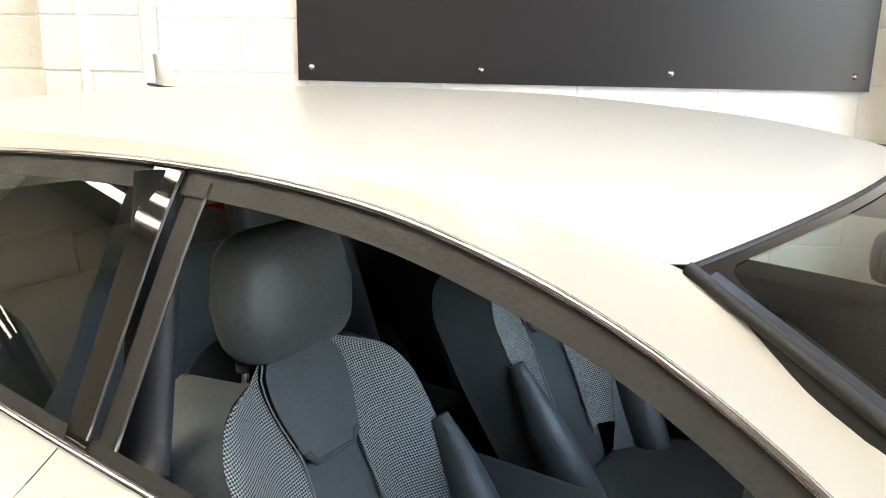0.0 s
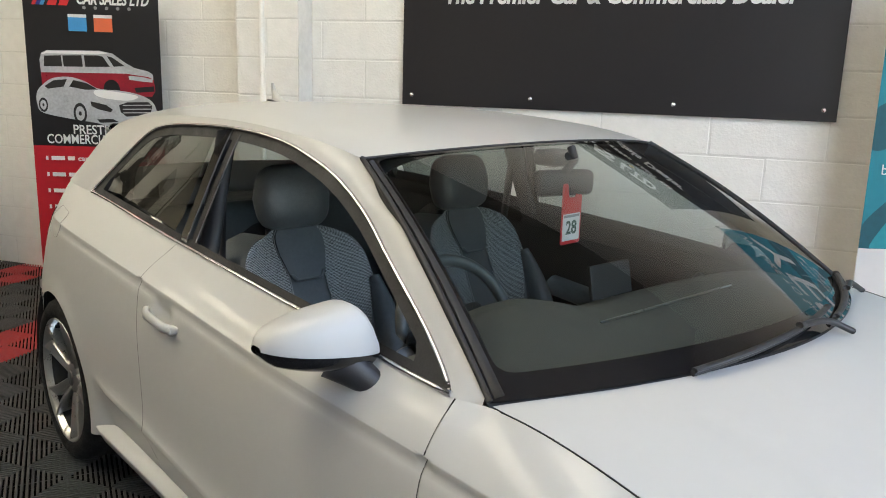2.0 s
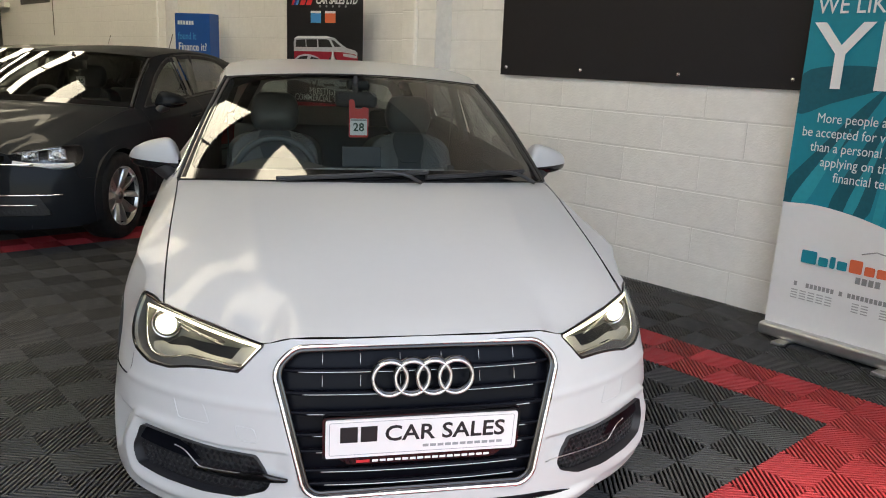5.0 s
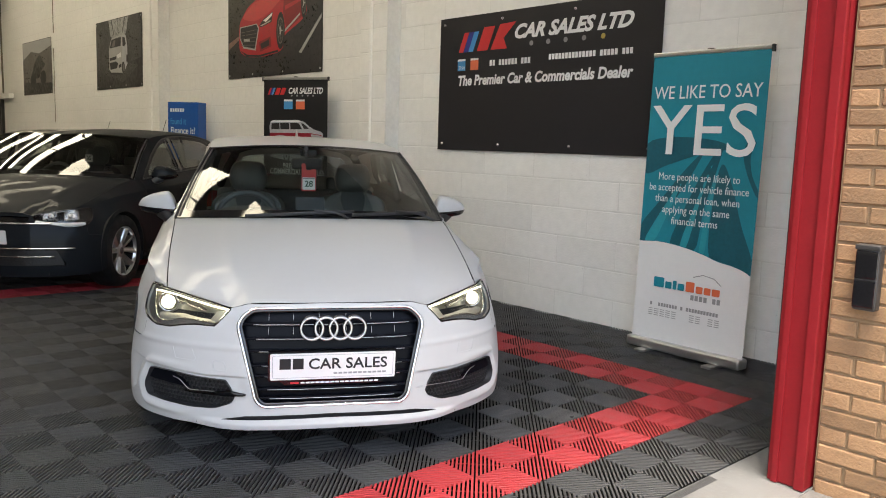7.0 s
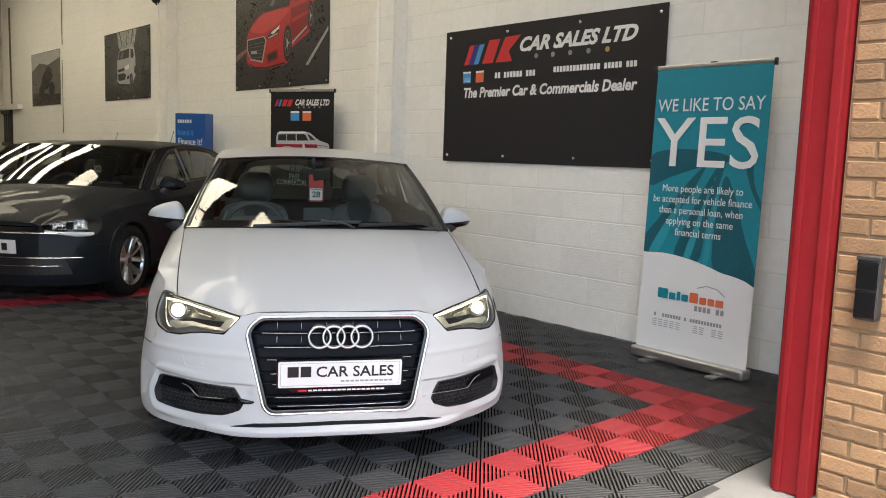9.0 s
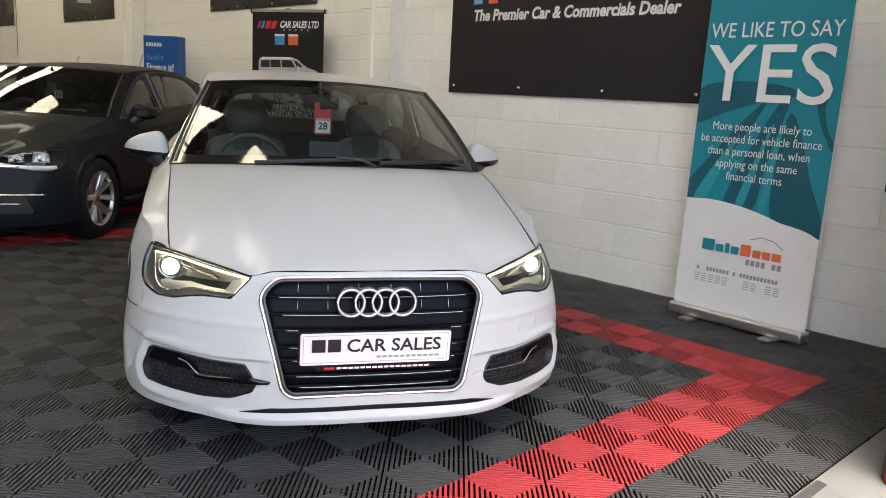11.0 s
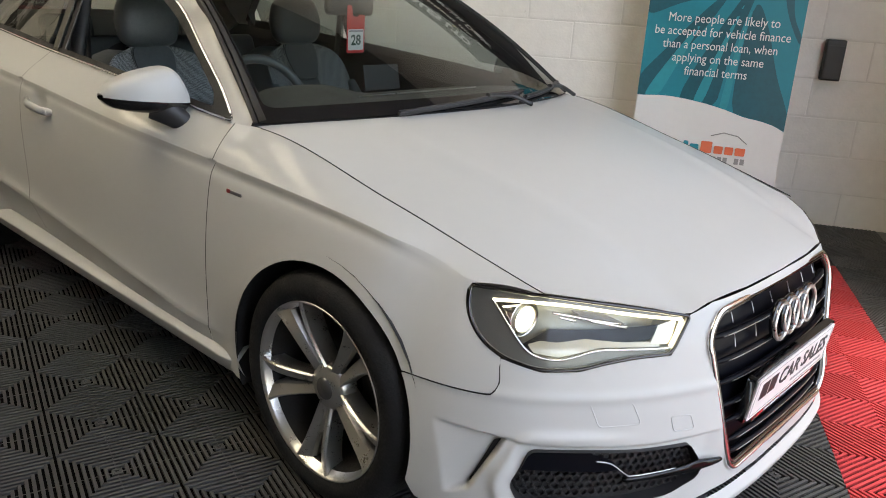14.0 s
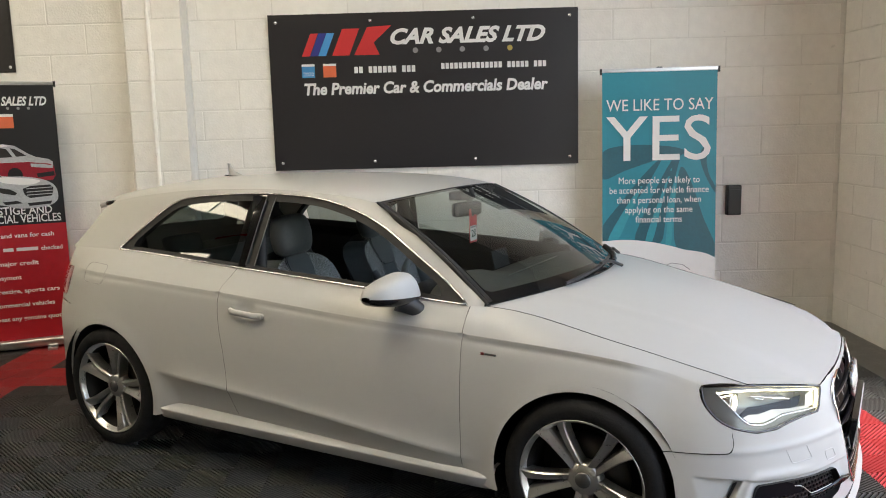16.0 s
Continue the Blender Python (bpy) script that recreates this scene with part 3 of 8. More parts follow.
def flank_v(x, v, out=0.0):
    v = v / VS
    z2, z5, zb = Z2(x), Z5(x), ZB(x)
    z = np.where(v < 1, 0.15 + (z2 - 0.15) * v, np.where(v < 2, z2 + (z5 - z2) * (v - 1), z5 + np.maximum(zb - z5, 0.004) * (v - 2)))
    return x, -flank_y(x, z, out), z


def green_y(x, z):
    zb, zr = ZB(x), np.maximum(Z_RAIL(x), ZB(x) + 0.005)
    t = np.clip((z - zb) / (zr - zb), 0, 1)
    return YB(x) + (Y_RAIL(x) - YB(x)) * (0.91 * t + 0.09 * t ** 8)


def green(x, z, out=0.0):
    return x, -(green_y(x, z) + out), z


def roof(x, y, out=0.0):
    k = np.clip(np.abs(y) / Y_RAIL(x), 0, 1.05)
    zr = Z_RAIL(x)
    return x, y, Z_ROOF(x) - (Z_ROOF(x) - zr) * (0.80 * k ** 2.4 + 0.20 * k ** 14) + out


def hood_z(x, y):
    e = YB(np.clip(x, -0.42, 0.55))
    k = np.abs(y) / e
    ze = ZB(np.clip(x, -0.42, 0.7)) - 0.05 * np.maximum(x - 0.55, 0)
    ridge = 0.006 * np.exp(-((np.abs(y) - 0.47 + 0.10 * np.maximum(x, 0)) / 0.035) ** 2) * ease(-0.35, 0.1, x)
    return HOOD(x) - (HOOD(x) - ze) * k ** 2.3 + ridge


def screen(u, w, out=0.0):
    """The windscreen: u across from -1 to 1, w up from 0 to 1."""
    bx, by, bz = -0.20 - 0.228 * u**2, 0.746 * u, 0.957 - 0.030 * u**2
    tx, ty, tz = -0.935 - 0.107 * u**2, 0.591 * u, 1.334 - 0.031 * u**2
    k = 0.022 * np.sin(np.pi * w) + out
    return bx + (tx - bx) * w + k * 0.45, by + (ty - by) * w, bz + (tz - bz) * w + k * 0.9


def nose_u(x, y, z):
    """The place along the nose of a point of the plan, at that height."""
    u = np.linspace(0.0, ARC_F[-1], 1500)
    px, py, _ = NOSE(u, np.full_like(u, z))
    return float(u[np.argmin((px - x) ** 2 + (-py - abs(y)) ** 2)])


def nose_uy(y, z):
    u = np.linspace(0.0, ARC_F[-1], 1500)
    _, py, _ = NOSE(u, np.full_like(u, z))
    return float(u[np.argmin(np.abs(-py - abs(y)))])


def arch(xc, a0, a1, r=R_ARCH, n=28):
    a = np.radians(np.linspace(a0, a1, n))
    return np.stack([xc + r * np.cos(a), Z_HUB + r * np.sin(a)], 1)


def along(fx, xs):
    return np.stack([xs, fx(xs)], 1)

# ---- outlines on those surfaces ----
DLO = np.vstack([along(lambda x: ZB(x) + 0.008, np.linspace(-0.515, -2.60, 40)), bend([(-2.63, 1.040), (-2.52, 1.128), (-2.40, 1.218), (-2.29, 1.281), (-2.18, 1.308), (-2.0, 1.325), (-1.71, 1.337), (-1.45, 1.330), (-1.25, 1.302), (-1.046, 1.238), (-0.822, 1.122), (-0.65, 1.024), (-0.56, 0.965), (-0.525, 0.940)], 6)])
SEAM_B = bend([(-1.748, 1.0), (-1.752, 0.965), (-1.772, 0.886), (-1.765, 0.75), (-1.742, 0.624), (-1.722, 0.45), (-1.70, 0.31), (-1.67, 0.283)], 6)
WING_LAMP = bend([(0.545, 0.716), (0.47, 0.722), (0.407, 0.718), (0.398, 0.70), (0.418, 0.655), (0.46, 0.612), (0.512, 0.582)], 6)
LAMP_XYZ = [(0.407, 0.783, 0.713), (0.418, 0.79, 0.66), (0.46, 0.79, 0.612), (0.514, 0.785, 0.584)]


def lamp_outline():
    """The headlamp on the nose surface: top edge, inner corner, stepped lower edge, outer edge."""
    top = [(nose_uy(y, z), z) for y, z in ((0.69, 0.712), (0.60, 0.699), (0.50, 0.680), (0.415, 0.660))]
    low = [(nose_uy(y, z), z) for y, z in ((0.482, 0.588), (0.56, 0.588), (0.62, 0.580), (0.67, 0.566), (0.73, 0.563))]
    outer = [(nose_u(x, y, z), z) for x, y, z in reversed(LAMP_XYZ)]
    pts = top + low + outer
    return fillet(pts, [0.03, 0.02, 0.02, 0.010, 0.018, 0.03, 0.03, 0.03, 0.03, 0.03, 0.03, 0.03, 0.014], 4)


LAMP = lamp_outline()
GRILLE = [(0.0, 0.674), (0.335, 0.668), (0.392, 0.612), (0.318, 0.288), (0.288, 0.264), (0.0, 0.258)]
GRILLE_U = [(nose_uy(y, z) if y else 0.0, z) for y, z in GRILLE]
GRILLE_FULL = fillet([p for p in GRILLE_U[1:5]] + [(-a, b) for a, b in GRILLE_U[4:0:-1]], [0.05, 0.05, 0.03, 0.03, 0.03, 0.03, 0.05, 0.05], 6)
FOG = fillet([(0.840, 0.384), (0.714, 0.383), (0.575, 0.374), (0.450, 0.371), (0.424, 0.336), (0.405, 0.303), (0.419, 0.278), (0.494, 0.249), (0.605, 0.244), (0.747, 0.250), (0.858, 0.258), (0.880, 0.302), (0.853, 0.347)], [0.03, 0.02, 0.02, 0.008, 0.01, 0.006, 0.01, 0.02, 0.02, 0.03, 0.02, 0.02, 0.02], 4)


def bumper_outline():
    half = [(0.0, 0.6865), (nose_uy(0.345, 0.6815), 0.6815), (nose_uy(0.414, 0.6635), 0.6635), (nose_uy(0.482, 0.586), 0.585), (nose_uy(0.56, 0.585), 0.585),
            (nose_uy(0.62, 0.577), 0.577), (nose_uy(0.67, 0.563), 0.563), (nose_uy(0.73, 0.560), 0.560), (nose_u(0.514, 0.785, 0.582), 0.581)]
    for x, z in bend([(0.5140, 0.562), (0.5205, 0.530), (0.5127, 0.5063), (0.4935, 0.4996), (0.40, 0.4981), (0.301, 0.4951)], 4):
        half.append((nose_u(x, float(flank_y(x, z)), z), z))
    for x, z in arch(0.0, 30.0, -14, R_ARCH, 14):
        half.append((nose_u(x, 0.87, z), z))
    half += [(nose_u(0.36, 0.86, 0.2), 0.20), (nose_u(0.46, 0.83, 0.18), 0.183), (nose_uy(0.66, 0.17), 0.172), (nose_uy(0.4, 0.165), 0.168), (0.0, 0.172)]
    return np.array(half + [(-a, b) for a, b in half[-2:0:-1]])


BUMPER = bumper_outline()


def both(name, mesh, mat, parent, label="", smooth=True):
    """A part for the car's right side and its mirror image for the left."""
    return make(name, *mesh, mat, parent, label, smooth), make(name, *flipped(mesh), mat, parent, label, smooth)


def flip(mesh):
    return mesh[0], [tuple(f)[::-1] for f in mesh[1]]


def wing_poly():
    top = along(ZB, np.linspace(-0.4905, 0.545, 40))
    seam = bend([(0.512, 0.562), (0.5185, 0.530), (0.511, 0.508), (0.493, 0.5015), (0.40, 0.5000), (0.300, 0.4970)], 4)
    low = np.array([(-0.345, 0.222), (-0.42, 0.232), (-0.4905, 0.262)])
    return np.vstack([top, WING_LAMP[1:], seam, arch(0.0, 31.0, 196), low])


def door_poly():
    bottom = bend([(-1.66, 0.281), (-1.2, 0.279), (-0.6, 0.270), (-0.494, 0.266)], 6)
    return np.vstack([along(ZB, np.linspace(-0.494, -1.745, 40)), SEAM_B[1:], bottom])


def quarter_poly():
    rear = np.array([(-3.06, 0.99), (-3.06, 0.935), (-3.005, 0.928), (-2.992, 0.90), (-2.995, 0.85), (-3.02, 0.775), (-3.02, 0.74), (-2.93, 0.735), (-2.88, 0.60)])
    arc = arch(-WB, 127, -16)
    front = SEAM_B[::-1][1:-1] + np.array([-0.0028, 0])
    return np.vstack([along(ZB, np.linspace(-1.753, -3.06, 40)), rear, arc, np.array([(-2.2, 0.24), (-1.70, 0.265)]), front])


def green_poly():
    front = along(Z_RAIL, np.linspace(-0.44, -2.93, 90))
    back = bend([(-2.95, 1.235), (-3.0, 1.15), (-3.06, 1.07), (-3.10, 1.018)], 5)
    return np.vstack([front, back, along(lambda x: ZB(x), np.linspace(-3.08, -0.44, 50))])


def roof_poly():
    y = np.linspace(-1, 1, 31)
    front = np.stack([-0.935 - 0.107 * y**2, 0.589 * y], 1)
    xs = np.linspace(-1.06, -2.93, 40)
    left, right = np.stack([xs, Y_RAIL(xs)], 1), np.stack([xs, -Y_RAIL(xs)], 1)[::-1]
    return np.vstack([front, left, right])


HOOD_EDGE = []
for y, z in ((0.685, 0.7165), (0.60, 0.7035), (0.50, 0.6845), (0.415, 0.665), (0.345, 0.683), (0.2, 0.687), (0.0, 0.688)):
    x, _, _ = NOSE(np.array([nose_uy(y, z)]), np.array([z]))
    HOOD_EDGE.append((float(x[0]) - 0.002, y, z))
EDGE_X = pchip([(y, x) for x, y, z in HOOD_EDGE[::-1]])
EDGE_Z = pchip([(y, z) for x, y, z in HOOD_EDGE[::-1]])


def bonnet(x, y, out=0.0):
    """The bonnet, drawn down to its front edge over the grille and lamps."""
    a = np.clip(np.abs(y), 0, 0.685)
    xe = EDGE_X(a)
    z = hood_z(x, y)
    miss = EDGE_Z(a) - hood_z(xe, a)
    return x, y, z + miss * ease(xe - 0.28, xe, x) + out


def hood_poly():
    e = np.linspace(-0.425, 0.545, 30)
    side = np.stack([e, YB(e) - 0.0025], 1)
    nose = [(x, y) for x, y, z in HOOD_EDGE]
    u = np.linspace(0, 1, 14)
    rear = np.stack([-0.205 - 0.222 * u**2, 0.742 * u], 1)
    half = np.vstack([rear, side[1:], np.array(nose)])
    other = half[::-1][1:-1] * np.array([1, -1])
    return np.vstack([half, other])


def inner_shell(parent):
    """The dark bodyshell that closes the gaps between the panels."""
    keep = np.vstack([along(lambda x: ZB(x) - 0.012, np.linspace(0.40, -3.0, 60)), [(-3.0, 0.24)], arch(-WB, 195, -15, R_ARCH + 0.02), arch(0.0, 195, 30, R_ARCH + 0.02), [(0.40, 0.5)]])
    both("inner_body", flip(sheet(lambda x, z: flank(x, z, -0.014), keep, step=0.04)), GAP_BLACK, parent, "dark inner bodyshell behind the panels")
    # wheel wells
    for xc in (0.0, -WB):
        a = np.radians(np.linspace(-20, 200, 30))
        ring = [(xc + 0.375 * math.cos(t), y, Z_HUB + 0.375 * math.sin(t)) for y in (-0.86, -0.50) for t in a]
        n = len(a)
        f = [(i, i + 1, n + i + 1, n + i) for i in range(n - 1)] + [tuple(range(n, 2 * n))]
        both("wheel_arch_liner", (np.array(ring), f), GAP_BLACK, parent)
    box("undertray", 0.55, 0.755, -0.56, 0.56, 0.178, 0.20, GAP_BLACK, parent, "dark undertray behind the front lip")
    box("underbody", -3.1, 0.55, -0.66, 0.66, 0.19, 0.24, GAP_BLACK, parent, "dark underbody")


def solid(ob, t=0.003):
    m = ob.modifiers.new("thickness", "SOLIDIFY")
    m.thickness, m.offset = t, -1
    return ob


def wheel_parts(car, x, side, rim_mat, steps=5, twin=True, turn=0.0, spread=0.0, q=1.0):
    """A wheel: tyre, rim barrel, spokes, hub cap, bolts and the brake disc behind."""
    y = -0.877
    m = pose(x, 0, Z_HUB)
    s = 1 if side < 0 else -1
    hub = new("wheel")
    hub.parent = car
    hub.matrix_basis = m if s > 0 else m @ Matrix.Diagonal((1, -1, 1, 1))
    r0, rt = 0.232, 0.318
    tyre = [(0.232 * q, y + 0.022), (0.242 * q, y + 0.006), (0.264 * q, y - 0.002), (0.290, y + 0.002), (0.307, y + 0.014), (0.3155, y + 0.032), (0.318, y + 0.07),
            (0.318, y + 0.16), (0.313, y + 0.20), (0.295, y + 0.217), (0.26, y + 0.22), (0.226, y + 0.20)]
    make("tyre", *flip(lathe(tyre, 72)), TYRE, hub, "black low-profile tyre")
    rim = [(r * q, y + d) for r, d in ((0.2425, 0.012), (0.2415, 0.004), (0.2385, 0.004), (0.235, 0.013), (0.224, 0.03))]
    make("rim", *flip(lathe(rim, 72)), rim_mat, hub, "silver alloy wheel rim")
    make("barrel", *flip(lathe([(0.224 * q, y + 0.03), (0.214 * q, y + 0.08), (0.205 * q, y + 0.19), (0.222 * q, y + 0.205)], 48)), BARREL, hub, "dark inside of the rim")
    disc = [(0.06, y + 0.115), (0.155, y + 0.112), (0.157, y + 0.13), (0.06, y + 0.135)]
    make("brake_disc", *flip(lathe(disc, 40)), STEEL, hub)
    # black disc stands in for the dark depth of the wheel
    back = [(0.0, y + 0.16), (0.205 * q, y + 0.16)]
    make("drum_shadow", *flip(lathe(back, 24)), GAP_BLACK, hub)
    for k in range(steps):
        a0 = 2 * math.pi * k / steps + math.pi / 2 + turn
        meshes = []
        for d in ((-1, 1) if twin else (0,)):
            n = 12
            rows = []
            for i in range(n):
                t = i / (n - 1)
                r = 0.052 + t * (0.2345 * q - 0.052)
                off = d * (0.0135 + 0.021 * t ** 1.3 + 0.009 * t ** 6 + spread * t)
                w = (0.0128 + 0.0085 * t + 0.005 * t ** 6 + (0.0045 if spread else 0.0)) if twin else (0.028 + 0.022 * t)
                dish = y + 0.018 + 0.030 * (1 - t) ** 1.5
                lean = d * 0.55
                rows += [(r, off - w, dish + 0.050), (r, off - w, dish + 0.007 + lean * w), (r, off - w * 0.72, dish - 0.001 + lean * w * 0.72), (r, off + w * 0.72, dish - 0.001 - lean * w * 0.72), (r, off + w, dish + 0.007 - lean * w), (r, off + w, dish + 0.050)]
            ca, sa = math.cos(a0), math.sin(a0)
            vs = [(r * ca - o * sa, yy, r * sa + o * ca) for r, o, yy in rows]
            meshes.append((np.array(vs), grid_faces(n, 6)))
        make("spoke", *merged(*meshes), rim_mat, hub, "twin silver spoke" if twin else "silver spoke", False)
    cap = [(0.0, y + 0.036), (0.034, y + 0.036), (0.040, y + 0.039), (0.056, y + 0.043), (0.064, y + 0.050), (0.068, y + 0.09)]
    make("hub", *flip(lathe(cap, 32)), rim_mat, hub)
    make("centre_cap", *flip(lathe([(0.0, y + 0.0325), (0.029, y + 0.0328), (0.031, y + 0.038)], 28)), ALLOY_DARK, hub, "grey centre cap with a plain ring badge")
    for k in range(5):
        a = 2 * math.pi * k / 5 + math.pi / 2 + math.pi / 5 + turn
        v, f = flip(lathe([(0.0, y + 0.050), (0.008, y + 0.050), (0.010, y + 0.060)], 10))
        make("wheel_bolt", v + np.array([0.047 * math.cos(a), -0.004, 0.047 * math.sin(a)]), f, GAP_BLACK, hub)
    return hub


CAP_RISE = pchip([(0.0, 0.035), (0.08, 0.078), (0.22, 0.098), (0.5, 0.084), (0.8, 0.055), (0.93, 0.034), (1.0, 0.008)])
CAP_DROP = pchip([(0.0, 0.012), (0.1, 0.034), (0.5, 0.037), (0.9, 0.028), (1.0, 0.008)])


def mirror_parts(car, paint, cap_label):
    """A door mirror on its foot, with a painted cap, dark lower shell and glass."""
    for s in (1, -1):
        mm = new("door_mirror")
        mm.parent = car
        mm.matrix_basis = Matrix.Identity(4) if s > 0 else Matrix.Diagonal((1, -1, 1, 1))
        n, k = 22, 20

        def shell(a, b, z_lo, z_hi, out=0.0):
            rows = []
            for i in range(n):
                t = i / (n - 1)
                yy = -0.775 - 0.212 * t
                hw = 0.068 * math.sqrt(max(0.0, 1 - (2 * abs(t - 0.42) / 1.19) ** 3.2)) + out
                x_mid = -0.775 - 0.07 * t ** 1.6
                split = 0.948 + 0.014 * t
                for j in range(k):
                    a_ = a + (b - a) * j / (k - 1)
                    cx, cz = math.cos(a_), math.sin(a_)
                    rise = (float(CAP_RISE(t)) + out) * cz ** 0.8 if cz > 0 else -(float(CAP_DROP(t)) + out) * abs(cz) ** 0.8
                    rows.append((x_mid + hw * math.copysign(abs(cx) ** 0.6, cx), yy, split + rise))
            return np.array(rows), grid_faces(n, k)
        v, f = shell(-0.02, math.pi + 0.02, 0, 0)
        make("cap", v, f, paint, mm, cap_label)
        v, f = shell(math.pi, 2 * math.pi, 0, 0, 0.002)
        make("lower_shell", v, f, GLOSS_BLACK, mm, "black lower shell of the mirror")
        foot = [(-0.690 - 0.080 * t ** 1.2, -0.776 - 0.075 * t, 0.866 + 0.074 * t) for t in np.linspace(0, 1, 10)]
        make("foot", *tube(foot, 0.026 + 0.024 * np.linspace(0, 1, 10) ** 1.5, 16, 0.75), SATIN_BLACK, mm, "short black mirror foot")
        make("mirror_glass", *slab(fillet([(-0.075, -0.030), (0.075, -0.035), (0.065, 0.045), (-0.05, 0.030)], 0.02), 0, 0.003), CHROME, mm, "mirror glass").matrix_basis = pose(-0.864, -0.872, 0.972, 90, 0, 84)


def on(surface, outline, out=0.0):
    """A line of points laid on a surface."""
    o = np.array(outline, float)
    return np.stack(surface(o[:, 0], o[:, 1], out), 1)


def loop_line(name, surface, outline, r, mat, parent, label="", out=0.0005, n=5, closed=True):
    return make(name, *tube(on(surface, outline, out), r, n, 1.0, closed), mat, parent, label)


def rim_wall(name, surface, outline, out0, out1, mat, parent, label=""):
    """The edge of an opening, running in from the surface."""
    a, b = on(surface, outline, out0), on(surface, outline, out1)
    n = len(a)
    f = [(i, (i + 1) % n, n + (i + 1) % n, n + i) for i in range(n)]
    return make(name, np.vstack([a, b]), f, mat, parent, label)


def signed(poly, p):
    _, d = nearest(np.array(poly), p)
    return np.where(inside(np.array(poly), p), -d, d)

# ---- the white three-door hatchback ----
CAR_POSE = pose(1.454, 0.637, 0, 0, 0, -29.05)
car = thing("hatchback_car", CAR_POSE, "white three-door hatchback with silver alloys and lit headlamps", "car")
inner_shell(car)
both("front_wing", flip(sheet(flank_v, to_v(wing_poly()), step=(0.012, 0.01), grid=0.3 / 32)), WHITE_PAINT, car, "white front wing")
doors = both("door", flip(sheet(flank_v, to_v(door_poly()), step=(0.014, 0.009), grid=0.3 / 32)), WHITE_PAINT, car, "white door with crisp shoulder and lower creases")
both("rear_quarter", flip(sheet(flank_v, to_v(quarter_poly()), step=(0.014, 0.01), grid=0.3 / 32)), WHITE_PAINT, car, "white rear quarter panel")
both("window_pillar_panel", flip(sheet(green, green_poly(), [shrink(DLO, -0.004)], step=0.011)), WHITE_PAINT, car, "white pillars and cant rail round the side windows")
make("roof", *sheet(roof, roof_poly(), step=0.03), WHITE_PAINT, car, "white glossy roof")
make("bonnet", *sheet(bonnet, hood_poly(), step=0.016), WHITE_PAINT, car, "white bonnet")
SLIT = np.array([(-0.47, 0.205), (-0.36, 0.226), (0, 0.232), (0.36, 0.226), (0.47, 0.205), (0.36, 0.208), (0, 0.214), (-0.36, 0.208)])
BLADE = np.array([(1.070, 0.421), (0.896, 0.407), (0.972, 0.267), (1.027, 0.245), (1.046, 0.347)])
LEDGE = np.array([(1.096, 0.430), (0.896, 0.414), (0.825, 0.404), (0.686, 0.396), (0.548, 0.389), (0.365, 0.392)])


def bumper_surface(u, z):
    """The nose with its pressed lines: a raised edge round the lamp openings, a ledge, a hollow by the wheel and a lower lip."""
    p = np.stack([np.abs(u), z], 1)
    d = signed(FOG, p)
    out = 0.010 * np.where(d < 0.034, ease(0.0, 0.034, d), np.exp(-((d - 0.034) / 0.012) ** 2)) * ease(0.55, 0.80, p[:, 0])
    ledge = np.interp(p[:, 0], LEDGE[::-1, 0], LEDGE[::-1, 1])
    out = out - 0.012 * ease(0.0, 0.009, ledge - z) * ease(0.10, 0.05, ledge - z) * ease(0.34, 0.40, p[:, 0]) * ease(0.92, 0.84, p[:, 0])
    b = signed(BLADE, p)
    side_out, side_in = np.interp(z, [0.246, 0.347, 0.42], [1.027, 1.046, 1.07]), np.interp(z, [0.267, 0.407], [0.972, 0.896])
    out = out - 0.030 * np.clip((side_out - p[:, 0]) / (side_out - side_in), 0, 1) * ease(0.002, -0.005, b)
    out = out + 0.022 * ease(0.212, 0.19, z) * ease(0.62, 0.45, p[:, 0]) + 0.004 * np.exp(-((z - 0.505) / 0.012) ** 2)
    x, y, z = NOSE(u, z, out)
    w = ease(0.40, 0.32, x)
    return x, y * (1 - w) - np.sign(u) * (flank_y(x, z) + out) * w, z


make("front_bumper", *flip(sheet(bumper_surface, BUMPER, [GRILLE_FULL, FOG, FOG * np.array([-1, 1]), SLIT], step=(0.006, 0.0045))), WHITE_PAINT, car, "white sports front bumper")
wn_u = np.array([(-1, 0), (1, 0), (1, 1), (-1, 1)], float)
pane = make("windscreen", *sheet(screen, wn_u, step=(0.05, 0.05)), CLEAR, car, "clear windscreen")
pane.visible_shadow = False


